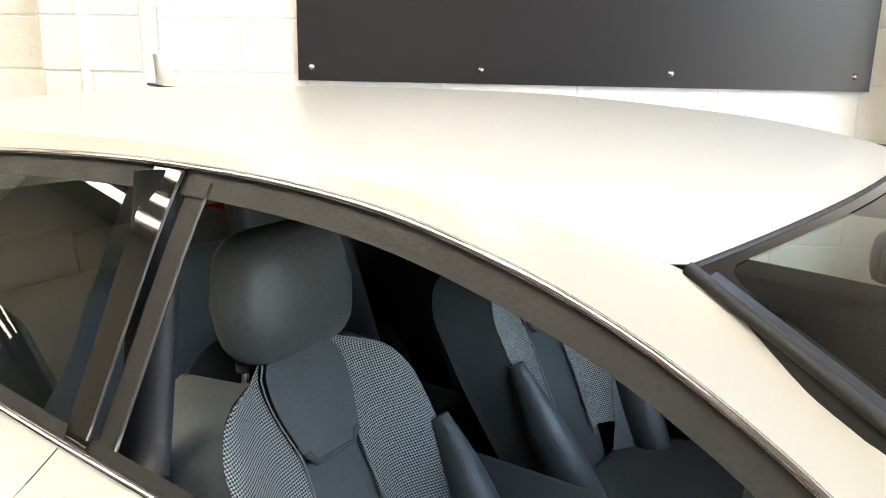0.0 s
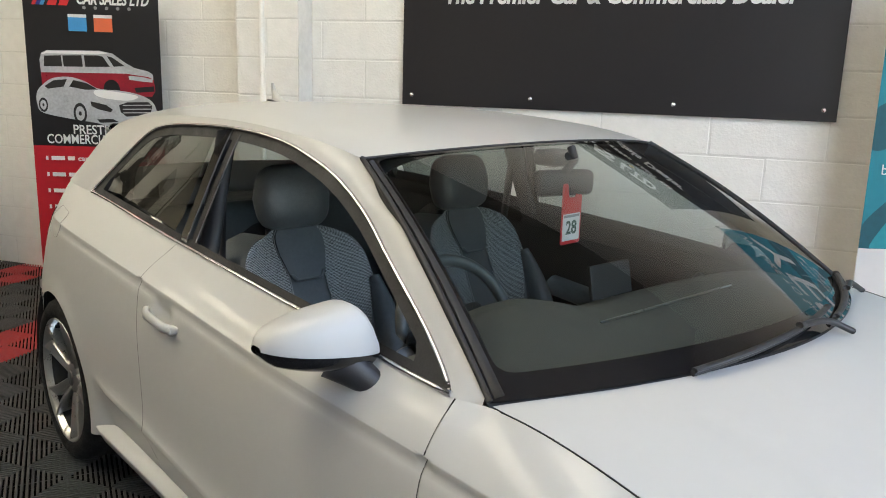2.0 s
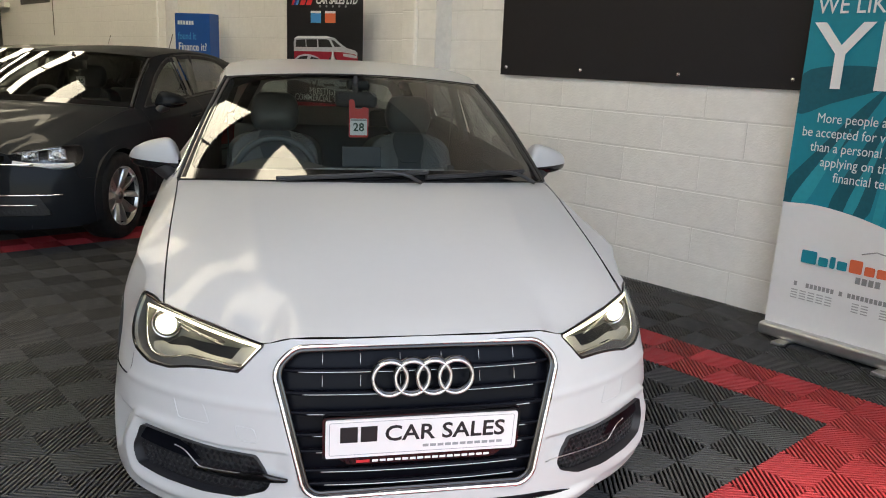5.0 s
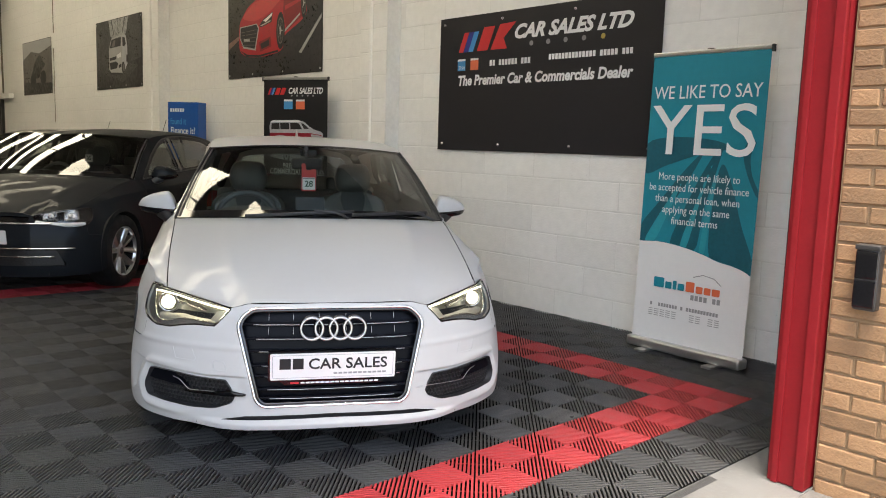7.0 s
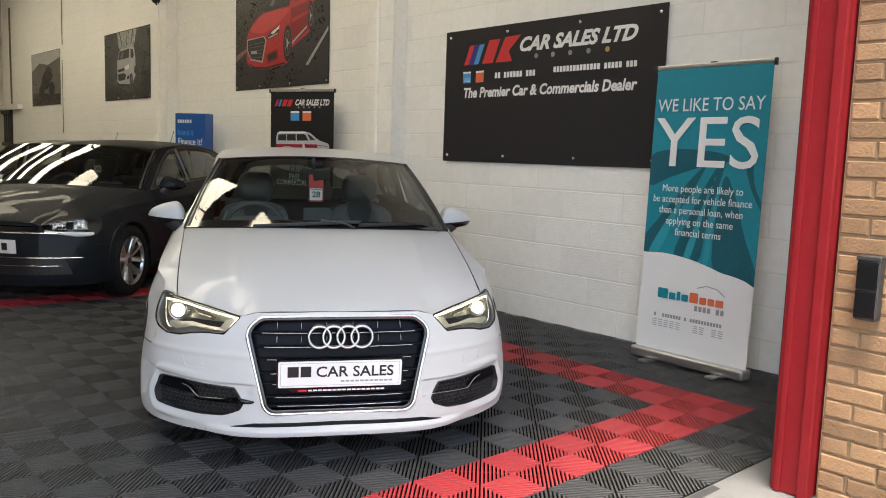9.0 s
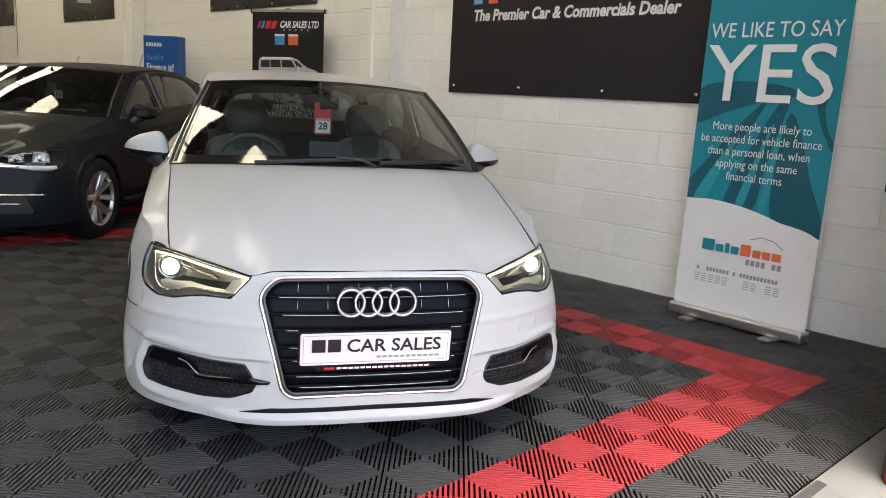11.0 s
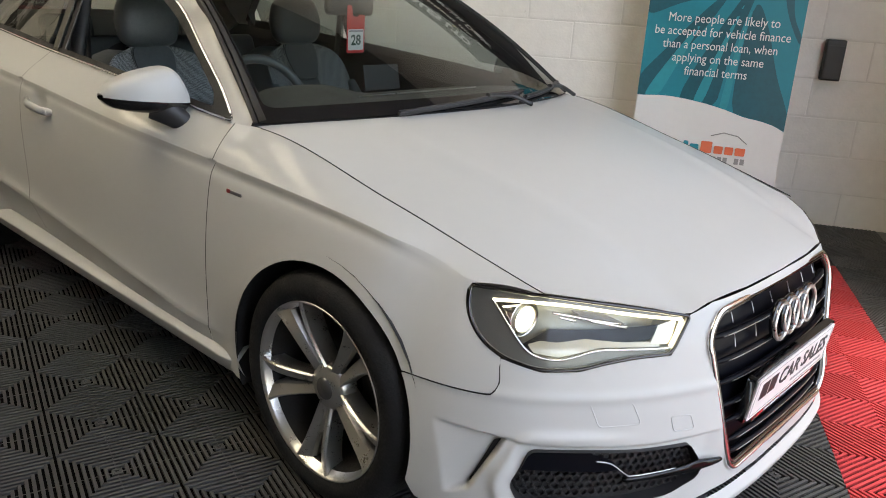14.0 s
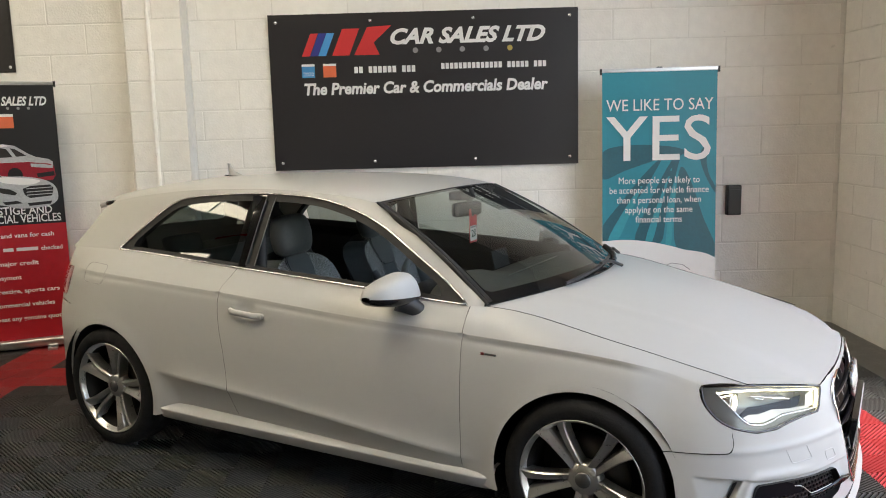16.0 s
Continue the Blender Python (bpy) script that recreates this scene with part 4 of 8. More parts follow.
def rear_end(parent, paint):
    """Tail: bumper, tailgate, lamps, rear window and roof spoiler."""
    uL = float(ARC_R[np.argmin(np.abs(PLAN_R[:, 0] + 2.86))])
    uC = float(ARC_R[np.argmin(np.abs(PLAN_R[:, 0] + 3.03))])
    near = [(float(ARC_R[np.argmin(np.abs(PLAN_R[:, 0] - x))]), z) for x, z in arch(-WB, 196, 128, R_ARCH, 10)]
    at = lambda x: float(ARC_R[np.argmin(np.abs(PLAN_R[:, 0] - x))])
    half = near + [(at(-2.885), 0.602), (at(-2.932), 0.732), (uC, 0.735)]
    b = np.array([(-a, c) for a, c in half[::-1]] + half)
    make("rear_bumper", *sheet(TAIL, b, step=0.02), paint, parent, "painted rear bumper")
    ul = uC - 0.34
    t = np.array([(-uC, 0.74), (-ul, 0.76), (-ul, 0.74), (ul, 0.74), (ul, 0.76), (uC, 0.74), (uC, 1.0), (-uC, 1.0)])
    lamp = fillet([(ul, 0.775), (uC + 0.03, 0.775), (uC + 0.055, 0.86), (uC + 0.05, 0.93), (ul, 0.905)], 0.02)
    make("tailgate", *sheet(TAIL, t, [lamp, lamp * np.array([-1, 1])], step=0.015), paint, parent, "painted tailgate")
    red = material("red_tail_lens", (0.35, 0.01, 0.012), 0.12, vary=0.05, coat=0.8)
    for s in (1, -1):
        make("tail_lamp", *sheet(lambda u, z: TAIL(u, z, 0.004), lamp * np.array([s, 1]), step=0.012), red, parent, "red tail lamp")

    def rw(u, w):
        x0, y0, z0 = -3.235 + 0.14 * u**2, 0.645 * u, 1.0
        x1, y1, z1 = -2.97 + 0.04 * u**2, 0.51 * u, 1.31 - 0.06 * u**2
        return x0 + (x1 - x0) * w, y0 + (y1 - y0) * w, z0 + (z1 - z0) * w
    glass_poly = fillet([(-0.86, 0.19), (0.86, 0.19), (0.80, 0.82), (-0.80, 0.82)], 0.08)
    make("tailgate_frame", *sheet(rw, np.array([(-1.0, 0), (1.0, 0), (1.0, 1), (-1.0, 1)]), [glass_poly], step=0.03), paint, parent)
    g = make("rear_window", *sheet(rw, glass_poly, step=0.1), SHADED, parent, "rear window glass")
    g.visible_shadow = False

    def sp(u, w):
        return -2.93 - 0.13 * w * (1 - 0.3 * u**2), 0.515 * u, 1.327 - (1.327 - 1.262) * np.abs(u) ** 2.6 - 0.018 * w
    v1, f1 = sheet(sp, np.array([(-1, 0), (1, 0), (1, 1), (-1, 1)], float), step=(0.08, 0.25))
    ob = solid(make("roof_spoiler", v1, f1, paint, parent, "painted roof spoiler lip"), 0.022)
    for s in (1, -1):
        make("spoiler_side", *slab(fillet([(-2.90, 1.232), (-2.965, 1.248), (-2.955, 1.264), (-2.895, 1.272)], 0.008), 0, 0.02), GLOSS_BLACK, parent, "black spoiler side blade").matrix_basis = Matrix.Translation((0, s * 0.50, 0)) @ pose(0, 0, 0, 90, 0, 0)


rear_end(car, WHITE_PAINT)
for x, turn in ((0.0, 0.54), (-WB, -0.245)):
    for side in (-1, 1):
        wheel_parts(car, x, side, ALLOY, turn=turn)
mirror_parts(car, WHITE_PAINT, "white mirror cap")

# ---- outside trim of the white car ----
LED = material("warm_led_strip", (1.0, 0.95, 0.72), 0.4, vary=0, emit=0.9)
BEAM = material("projector_beam", (1.0, 0.96, 0.80), 0.3, vary=0, emit=2.4)
LAMP_SILVER = material("headlamp_reflector", (0.50, 0.485, 0.41), 0.32, metal=0.55, vary=0.06, scale=20)
LAMP_GREY = material("headlamp_grey_bezel", (0.30, 0.295, 0.25), 0.3, metal=0.4, vary=0.05)
LAMP_BEZEL = material("headlamp_smoke_bezel", (0.15, 0.15, 0.145), 0.3, metal=0.4, vary=0.05)
LAMP_DARK = material("headlamp_brown_panel", (0.10, 0.09, 0.08), 0.25, vary=0.05)
GRILLE_BLACK = material("grille_black", (0.004, 0.0045, 0.007), 0.35, vary=0.1, spec=0.08)
SEAM_GREY = material("fine_panel_seam", (0.30, 0.30, 0.29), 0.6, vary=0.05)
PLATE_WHITE = material("plate_white", (0.80, 0.77, 0.745), 0.35, vary=0.02, scale=30)
PRINT_BLACK = material("black_print", (0.015, 0.015, 0.016), 0.45, vary=0.05)
PRINT_WHITE = material("white_print", (0.80, 0.80, 0.79), 0.5, vary=0.03)
PRINT_RED = material("red_print", (0.60, 0.03, 0.035), 0.45, vary=0.05)
RED_DULL = material("dull_red_badge", (0.22, 0.02, 0.022), 0.4, vary=0.05)
PRINT_GREY = material("grey_print", (0.30, 0.30, 0.30), 0.5, vary=0.03)
HONEY = material("honeycomb_black_plastic", (0.010, 0.010, 0.011), 0.5, vary=0.25, scale=60, bump=0.9, bump_scale=55)


def sills(parent, paint):
    prof = np.array([(0.80, 0.300), (0.845, 0.297), (0.848, 0.2955), (0.881, 0.266), (0.8835, 0.262), (0.8825, 0.258), (0.864, 0.216), (0.859, 0.211), (0.83, 0.203), (0.76, 0.203)])
    xs = np.linspace(-0.358, -2.250, 50)
    rows = []
    for x in xs:
        k = min(1.0, (-0.358 - x) / 0.05, (x + 2.250) / 0.05)
        for y, z in prof:
            rows.append((x, -(0.76 + (y - 0.76) * (0.85 + 0.15 * k)), z + 0.006 * (x + 0.335) / -1.93))
    both("side_skirt", flip((np.array(rows), grid_faces(len(xs), len(prof)))), paint, parent, "painted side skirt along the sill")


sills(car, WHITE_PAINT)

# side windows: surround, pillar cover, quarter glass, bright strip
B_FRONT, B_BACK = [(-1.652, 1.345), (-1.705, 0.985)], [(-1.712, 1.345), (-1.752, 0.985)]


def window_pieces(parent, outline, b_front, b_back, belt0, belt1, open_right=True, trim=None):
    inner = shrink(outline, 0.034)
    low = inner[:, 1] < ZB(inner[:, 0]) + 0.055
    inner[low, 1] = ZB(inner[low, 0]) + 0.022
    both("window_surround", flip(sheet(lambda x, z: green(x, z, -0.006), shrink(outline, -0.003), [inner], step=0.008)), RUBBER, parent, "black rubber window surround")
    rim_in = on(green, inner, -0.006)
    n = len(rim_in)
    sunk = inner[:, 1] < ZB(inner[:, 0]) + 0.03
    deep = rim_in + np.where(sunk[:, None], np.array([0, 0.010, -0.040]), np.array([0, 0.045, 0]))
    both("window_channel", (np.vstack([rim_in, deep]), [(i, (i + 1) % n, n + (i + 1) % n, n + i) for i in range(n)]), RUBBER, parent, "dark inner window channel")
    pil = np.array([b_front[0], b_front[1], b_back[1], b_back[0]])
    both("pillar_cover", flip(sheet(lambda x, z: green(x, z, -0.003), pil, step=0.012)), GLOSS_BLACK, parent, "black pillar cover")
    slim = pil + np.array([(0.05, -0.01), (0.05, 0.0), (0.066, 0.0), (0.085, -0.01)]) * np.array([1, 1])
    both("door_frame_edge", flip(sheet(lambda x, z: green(x, z, -0.010), np.array([slim[0], slim[1], slim[1] - np.array([0.04, 0]), slim[0] - np.array([0.04, 0])]), step=0.012)), RUBBER, parent, "black door frame edge")
    for k, o in ((1, -0.001), (0, -0.006)):
        a, b = (pil[0], pil[1]) if k else (slim[0], slim[1])
        q = np.linspace(0.04, 0.93, 14)[:, None] * (b - a) + a
        both("pillar_line", tube(on(green, q, o), 0.0022, 6), ALLOY_DARK, parent, "thin bright line beside the pillar")
    line_x = lambda z, b: np.interp(z, [b[1][1], b[0][1]], [b[1][0], b[0][0]])
    back = np.array([p for p in inner if p[0] < line_x(p[1], b_back) - 0.005])
    order = back[np.argsort(np.arctan2(back[:, 1] - back[:, 1].mean(), back[:, 0] - back[:, 0].mean()))]
    g = both("quarter_window", flip(sheet(lambda x, z: green(x, z, -0.008), order, step=0.06)), TINTED, parent, "dark tinted quarter window")
    for o in g:
        o.visible_shadow = False
    front = np.array([p for p in inner if p[0] > line_x(p[1], b_front) + 0.02])
    order = front[np.argsort(np.arctan2(front[:, 1] - front[:, 1].mean(), front[:, 0] - front[:, 0].mean()))]
    mesh = flip(sheet(lambda x, z: green(x, z, -0.016), order, step=0.06))
    panes = [make("door_window", *flipped(mesh), CLEAR, parent, "clear door window")]
    if not open_right:
        panes.append(make("door_window", *mesh, CLEAR, parent, "clear door window"))
    for o in panes:
        o.visible_shadow = False
    xs = np.linspace(belt0, belt1, 50)
    strip = np.stack([xs, -(green_y(xs, ZB(xs) + 0.004) + 0.002), ZB(xs) + 0.004], 1)
    both("belt_strip", tube(strip, 0.0065, 8), trim or CHROME, parent, "black strip under the side windows" if trim else "polished strip under the side windows")
    upper = outline[len(xs) - 10:]
    both("upper_trim", tube(on(green, upper, 0.001), 0.0048, 6), trim or CHROME, parent, "black trim over the side windows" if trim else "polished trim over the side windows")


window_pieces(car, DLO, B_FRONT, B_BACK, -0.505, -2.625)

# door handles, fuel flap, wing badge
for s in (1, -1):
    h = new("door_handle")
    h.parent = doors[0 if s > 0 else 1]
    if s < 0:
        h.matrix_basis = Matrix.Diagonal((1, -1, 1, 1))
    path = [(-1.695 + 0.205 * t, -(0.872 + 0.026 * min(1.0, 4.5 * t, 4.5 * (1 - t)) ** 0.6), 0.822 - 0.014 * t) for t in np.linspace(0, 1, 18)]
    make("grip", *tube(path, [0.009] + [0.0145] * 16 + [0.009], 12, 0.7), WHITE_PAINT, h, "white pull handle")
    if s > 0:
        make("lock_cap", *lathe([(0.0, 0.0), (0.009, 0.0), (0.011, 0.003)], 14), WHITE_PAINT, h).matrix_basis = pose(-1.497, -0.898, 0.808)
loop_line("fuel_flap_seam", flank, fillet([(-2.79, 0.968), (-2.60, 0.962), (-2.615, 0.868), (-2.80, 0.872)], 0.035, 6), 0.0016, SEAM_GREY, car, "fine seam of the fuel flap", 0.0002)
bdg = new("wing_badge")
bdg.parent = car
bdg.matrix_basis = pose(-0.375, -float(flank_y(-0.375, 0.761)) - 0.003, 0.760, 0, 1.5, 1.5)
box("red_rhombus", -0.032, -0.018, -0.002, 0.002, -0.0055, 0.0055, RED_DULL, bdg, bevel=0.002)
box("silver_bar", -0.015, 0.034, -0.002, 0.002, -0.0045, 0.0045, ALLOY_DARK, bdg, bevel=0.002)


def fin(parent, paint):
    v, f = [], []
    for i, (z, x0, x1, w) in enumerate(((0.0, -0.062, 0.085, 0.024), (0.012, -0.058, 0.040, 0.017), (0.030, -0.060, -0.008, 0.010), (0.072, -0.066, -0.040, 0.004))):
        v += [(x0, 0, z), ((x0 + x1) / 2, -w, z), (x1, 0, z), ((x0 + x1) / 2, w, z)]
    f = grid_faces(4, 4, True) + [(12, 13, 14, 15)]
    a = make("roof_antenna", np.array(v), f, paint, parent, "short painted roof antenna fin")
    a.matrix_basis = pose(-2.45, 0, 1.380, 0, 2, 0)
    make("antenna_gasket", *slab([(0.090 * math.cos(t), 0.028 * math.sin(t)) for t in np.linspace(0, 2 * math.pi, 20, endpoint=False)], 0, 0.004), RUBBER, parent).matrix_basis = pose(-2.447, 0, 1.379, 0, 2, 0)


fin(car, WHITE_PAINT)
x = np.linspace(-0.40, 0.55, 60)
both("bonnet_gap", tube(np.stack([x, -YB(x) - 0.001, ZB(x) + 0.0004], 1), 0.0012, 6), GAP_BLACK, car, "dark gap along the bonnet edge")
z = np.linspace(0.285, 0.90, 40)
both("gap_filler", tube(np.stack(flank(np.full_like(z, -0.4922), z, -0.0045), 1), 0.0030, 6), SEAM_GREY, car, "grey shadow gap ahead of the door")
p = SEAM_B[(SEAM_B[:, 1] > 0.29) & (SEAM_B[:, 1] < 0.965)]
both("gap_filler", tube(np.stack(flank(p[:, 0] - 0.0014, p[:, 1], -0.0045), 1), 0.0030, 6), SEAM_GREY, car, "grey shadow gap behind the door")

# grille
gr = new("grille")
gr.parent = car
make("backing", *flip(sheet(lambda u, z: NOSE(u, z, -0.035), GRILLE_FULL, step=0.03)), GRILLE_BLACK, gr, "black grille backing")
rim_wall("inner_edge", NOSE, GRILLE_FULL, 0.004, -0.036, GLOSS_BLACK, gr)
make("chrome_frame", *tube(on(NOSE, shrink(GRILLE_FULL, 0.002), 0.004), 0.0068, 10, 1.0, True), CHROME, gr, "chrome grille surround")
make("black_frame", *tube(on(NOSE, shrink(GRILLE_FULL, 0.013), -0.004), 0.008, 8, 1.0, True), GLOSS_BLACK, gr)


def grille_half(z):
    return float(np.interp(z, [0.264, 0.288, 0.612, 0.668], [GRILLE_U[4][0], GRILLE_U[3][0], GRILLE_U[2][0], GRILLE_U[1][0]]))


for z in (0.602, 0.545, 0.494, 0.436, 0.392, 0.338, 0.300):
    w = grille_half(z) - 0.012
    u = np.linspace(-w, w, 40)
    rad = 0.0075 - 0.0035 * np.clip((np.abs(u) - (w - 0.06)) / 0.06, 0, 1)
    make("bar", *tube(np.stack(NOSE(u, np.full_like(u, z), -0.014), 1), rad, 8), GRILLE_BLACK, gr, "black grille bar")
    make("bar_edge", *tube(np.stack(NOSE(u[3:-3], np.full_like(u[3:-3], z - 0.001), -0.0065), 1), 0.0014, 5), ALLOY, gr, "bright edge of a bar")
for y in (-0.267, -0.165, -0.057, 0.057, 0.165, 0.267):
    for z0, z1 in ((0.642, 0.616), (0.588, 0.560)):
        z = np.linspace(z0, z1, 4)
        u = np.full_like(z, nose_uy(abs(y), 0.58) * (1 if y < 0 else -1))
        make("slat", *tube(np.stack(NOSE(u, z, -0.020), 1), 0.0012, 5), ALLOY, gr, "fine upright slat")
badge = new("ring_badge")
badge.parent = gr
for k in range(4):
    a = np.linspace(0, 2 * np.pi, 40, endpoint=False)
    yc = (k - 1.5) * 0.0595
    ring = np.stack([0.846 - 0.10 * 0.0455 * np.sin(a) + 0 * a, yc + 0.0455 * np.cos(a), 0.588 + 0.0455 * np.sin(a)], 1)
    make("ring", *tube(ring, 0.0056, 8, 1.0, True), ALLOY, badge, "chrome ring")
    make("ring_seat", *tube(ring - np.array([0.008, 0, -0.004]), 0.0075, 8, 1.0, True), GLOSS_BLACK, badge)

# show plate on the grille
plate = new("show_plate")
plate.parent = car
plate.matrix_basis = pose(0.868, 0, 0.436, 90 + 7, 0, 90)
make("plate", *slab(fillet([(-0.26, -0.0575), (0.26, -0.0575), (0.26, 0.0575), (-0.26, 0.0575)], 0.008), 0, 0.004), PLATE_WHITE, plate, "white show plate", False)
make("carrier", *slab(fillet([(-0.268, -0.064), (0.268, -0.064), (0.268, 0.064), (-0.268, 0.064)], 0.012), -0.022, -0.001), GLOSS_BLACK, plate, "black plate carrier", False)
make("plate_border", *tube([(x, y, 0.0042) for x, y in fillet([(-0.25, -0.049), (0.25, -0.049), (0.25, 0.05), (-0.25, 0.05)], 0.006)], 0.0008, 4, 1.0, True), PRINT_GREY, plate)
lettering("CAR SALES", 0.066, pose(-0.105, -0.011, 0.0044), PRINT_BLACK, plate, bold=0.0010, width=0.328)
bm = bmesh.new()
for x0, x1 in ((-0.222, -0.176), (-0.168, -0.124)):
    box_bm(bm, x0, x1, -0.011, 0.036, 0.004, 0.0047, 0.0)
part("name_mark", bm, PRINT_BLACK, plate, "plain black bars for the trade name")
bm = bmesh.new()
for i in range(11):
    box_bm(bm, 0.0 + i * 0.0205, 0.016 + i * 0.0205, -0.0365, -0.0285, 0.004, 0.0046)
part("small_print", bm, PRINT_GREY, plate, "small grey unreadable print")
make("lower_strip", *slab(fillet([(-0.20, -0.082), (0.20, -0.082), (0.225, -0.060), (-0.225, -0.060)], 0.006), -0.012, 0.001), GLOSS_BLACK, plate, "black strip under the plate", False)
bm = bmesh.new()
for i in range(16):
    box_bm(bm, -0.135 + i * 0.0205, -0.119 + i * 0.0205, -0.0765, -0.0695, 0.001, 0.0016)
part("strip_print", bm, PRINT_WHITE, plate, "white unreadable print")
box("strip_mark", -0.178, -0.142, -0.077, -0.069, 0.001, 0.0017, PRINT_RED, plate)

# lower lamp openings with their blades, seams of the washer and towing covers, lower slit
def honeycomb(outline, r, side):
    """A grid of raised hexagonal cells on the nose, inside an outline."""
    v, f = [], []
    keep = shrink(outline, 0.006)
    lo, hi = keep.min(0), keep.max(0)
    a = np.radians(np.arange(6) * 60 + 30)
    for j in range(int((hi[1] - lo[1]) / (1.5 * r)) + 2):
        for i in range(int((hi[0] - lo[0]) / (1.732 * r)) + 2):
            c = lo + np.array([(i + 0.5 * (j % 2)) * 1.732 * r, j * 1.5 * r])
            if not inside(keep, c[None])[0]:
                continue
            n = len(v)
            for k_, out in ((0.98, -0.031), (0.94, -0.024), (0.76, -0.024), (0.70, -0.031)):
                x, y, z = NOSE((c[0] + k_ * r * np.cos(a)) * side, c[1] + k_ * r * np.sin(a), out)
                v.extend(zip(x, y, z))
            f.extend(tuple(n + q for q in t) for t in grid_faces(4, 6, True))
    return v, f


# black strip along the corner hollow's deep edge, coloured as its shadow line
slot = np.array([(0.902, 0.398), (0.922, 0.392), (0.974, 0.280), (0.966, 0.266)])
for s in (1, -1):
    make("air_slot", *sheet(lambda u, z: NOSE(u, z, -0.022), slot * np.array([s, 1]), step=0.01), GAP_BLACK, car, "dark slot in the bumper corner")
SEAM_PALE = material("pale_cover_seam", (0.50, 0.50, 0.49), 0.5, vary=0.03)
for s in (1, -1):
    k = np.array([s, 1])
    fog = new("lower_intake")
    fog.parent = car
    make("mesh_backing", *sheet(lambda u, z: NOSE(u, z, -0.032), FOG * k, step=0.03), HONEY, fog, "black honeycomb backing")
    make("honeycomb", *honeycomb(FOG, 0.0115, s), SATIN_BLACK, fog, "black honeycomb grid", False)["kind"] = "stuff"
    rim_wall("intake_edge", NOSE, FOG * k, 0.001, -0.034, SATIN_BLACK, fog)
    pane_o = fillet([(0.871, 0.331), (0.852, 0.346), (0.830, 0.375), (0.70, 0.376), (0.690, 0.366), (0.656, 0.357), (0.619, 0.327), (0.640, 0.323), (0.75, 0.328)], 0.006, 3) * k
    make("lamp_blank", *sheet(lambda u, z: NOSE(u, z, -0.016), pane_o, step=0.02), GRILLE_BLACK, fog, "gloss black blank panel")
    bl = np.array([(0.64, 0.322), (0.598, 0.320), (0.50, 0.3235), (0.430, 0.334), (0.40, 0.330), (0.356, 0.3225), (0.356, 0.3145), (0.405, 0.3115), (0.5, 0.3095), (0.6, 0.311), (0.65, 0.316)]) * k
    blade = sheet(lambda u, z: NOSE(u, z, 0.006), bl, step=0.012)
    solid(make("blade", *(blade if s > 0 else flipped(blade)), GLOSS_BLACK, fog, "gloss black pointed blade"), 0.008)
    br = [(0.692, 0.366), (0.656, 0.357), (0.619, 0.328), (0.598, 0.3215), (0.50, 0.3235), (0.40, 0.3265), (0.358, 0.321)]
    make("bright_edge", *tube(on(NOSE, bend(br, 5) * k, 0.0075), 0.0016, 6), ALLOY, fog)
    ridge = [fillet(np.array(c) * k, 0.010, 5) for c in ([(0.718, 0.503), (0.613, 0.493), (0.588, 0.441), (0.690, 0.441)], [(0.511, 0.449), (0.456, 0.446), (0.443, 0.409), (0.500, 0.411)])]
    if s < 0:
        ridge = ridge[:1]
    for o in ridge:
        loop_line("cover_seam", NOSE, o, 0.0013, SEAM_PALE, car, "fine seam of a bumper cover", 0.0003)
make("lower_slit_backing", *sheet(lambda u, z: NOSE(u, z, -0.02), np.array([(-0.5, 0.195), (0.5, 0.195), (0.5, 0.24), (-0.5, 0.24)]), step=0.05), GAP_BLACK, car, "dark slit above the front lip")
make("nose_backing", *sheet(lambda u, z: NOSE(u, z, -0.075), np.array([(-0.95, 0.2), (0.95, 0.2), (0.95, 0.55), (0.8, 0.62), (-0.8, 0.62), (-0.95, 0.55)]), step=0.05), GAP_BLACK, car)

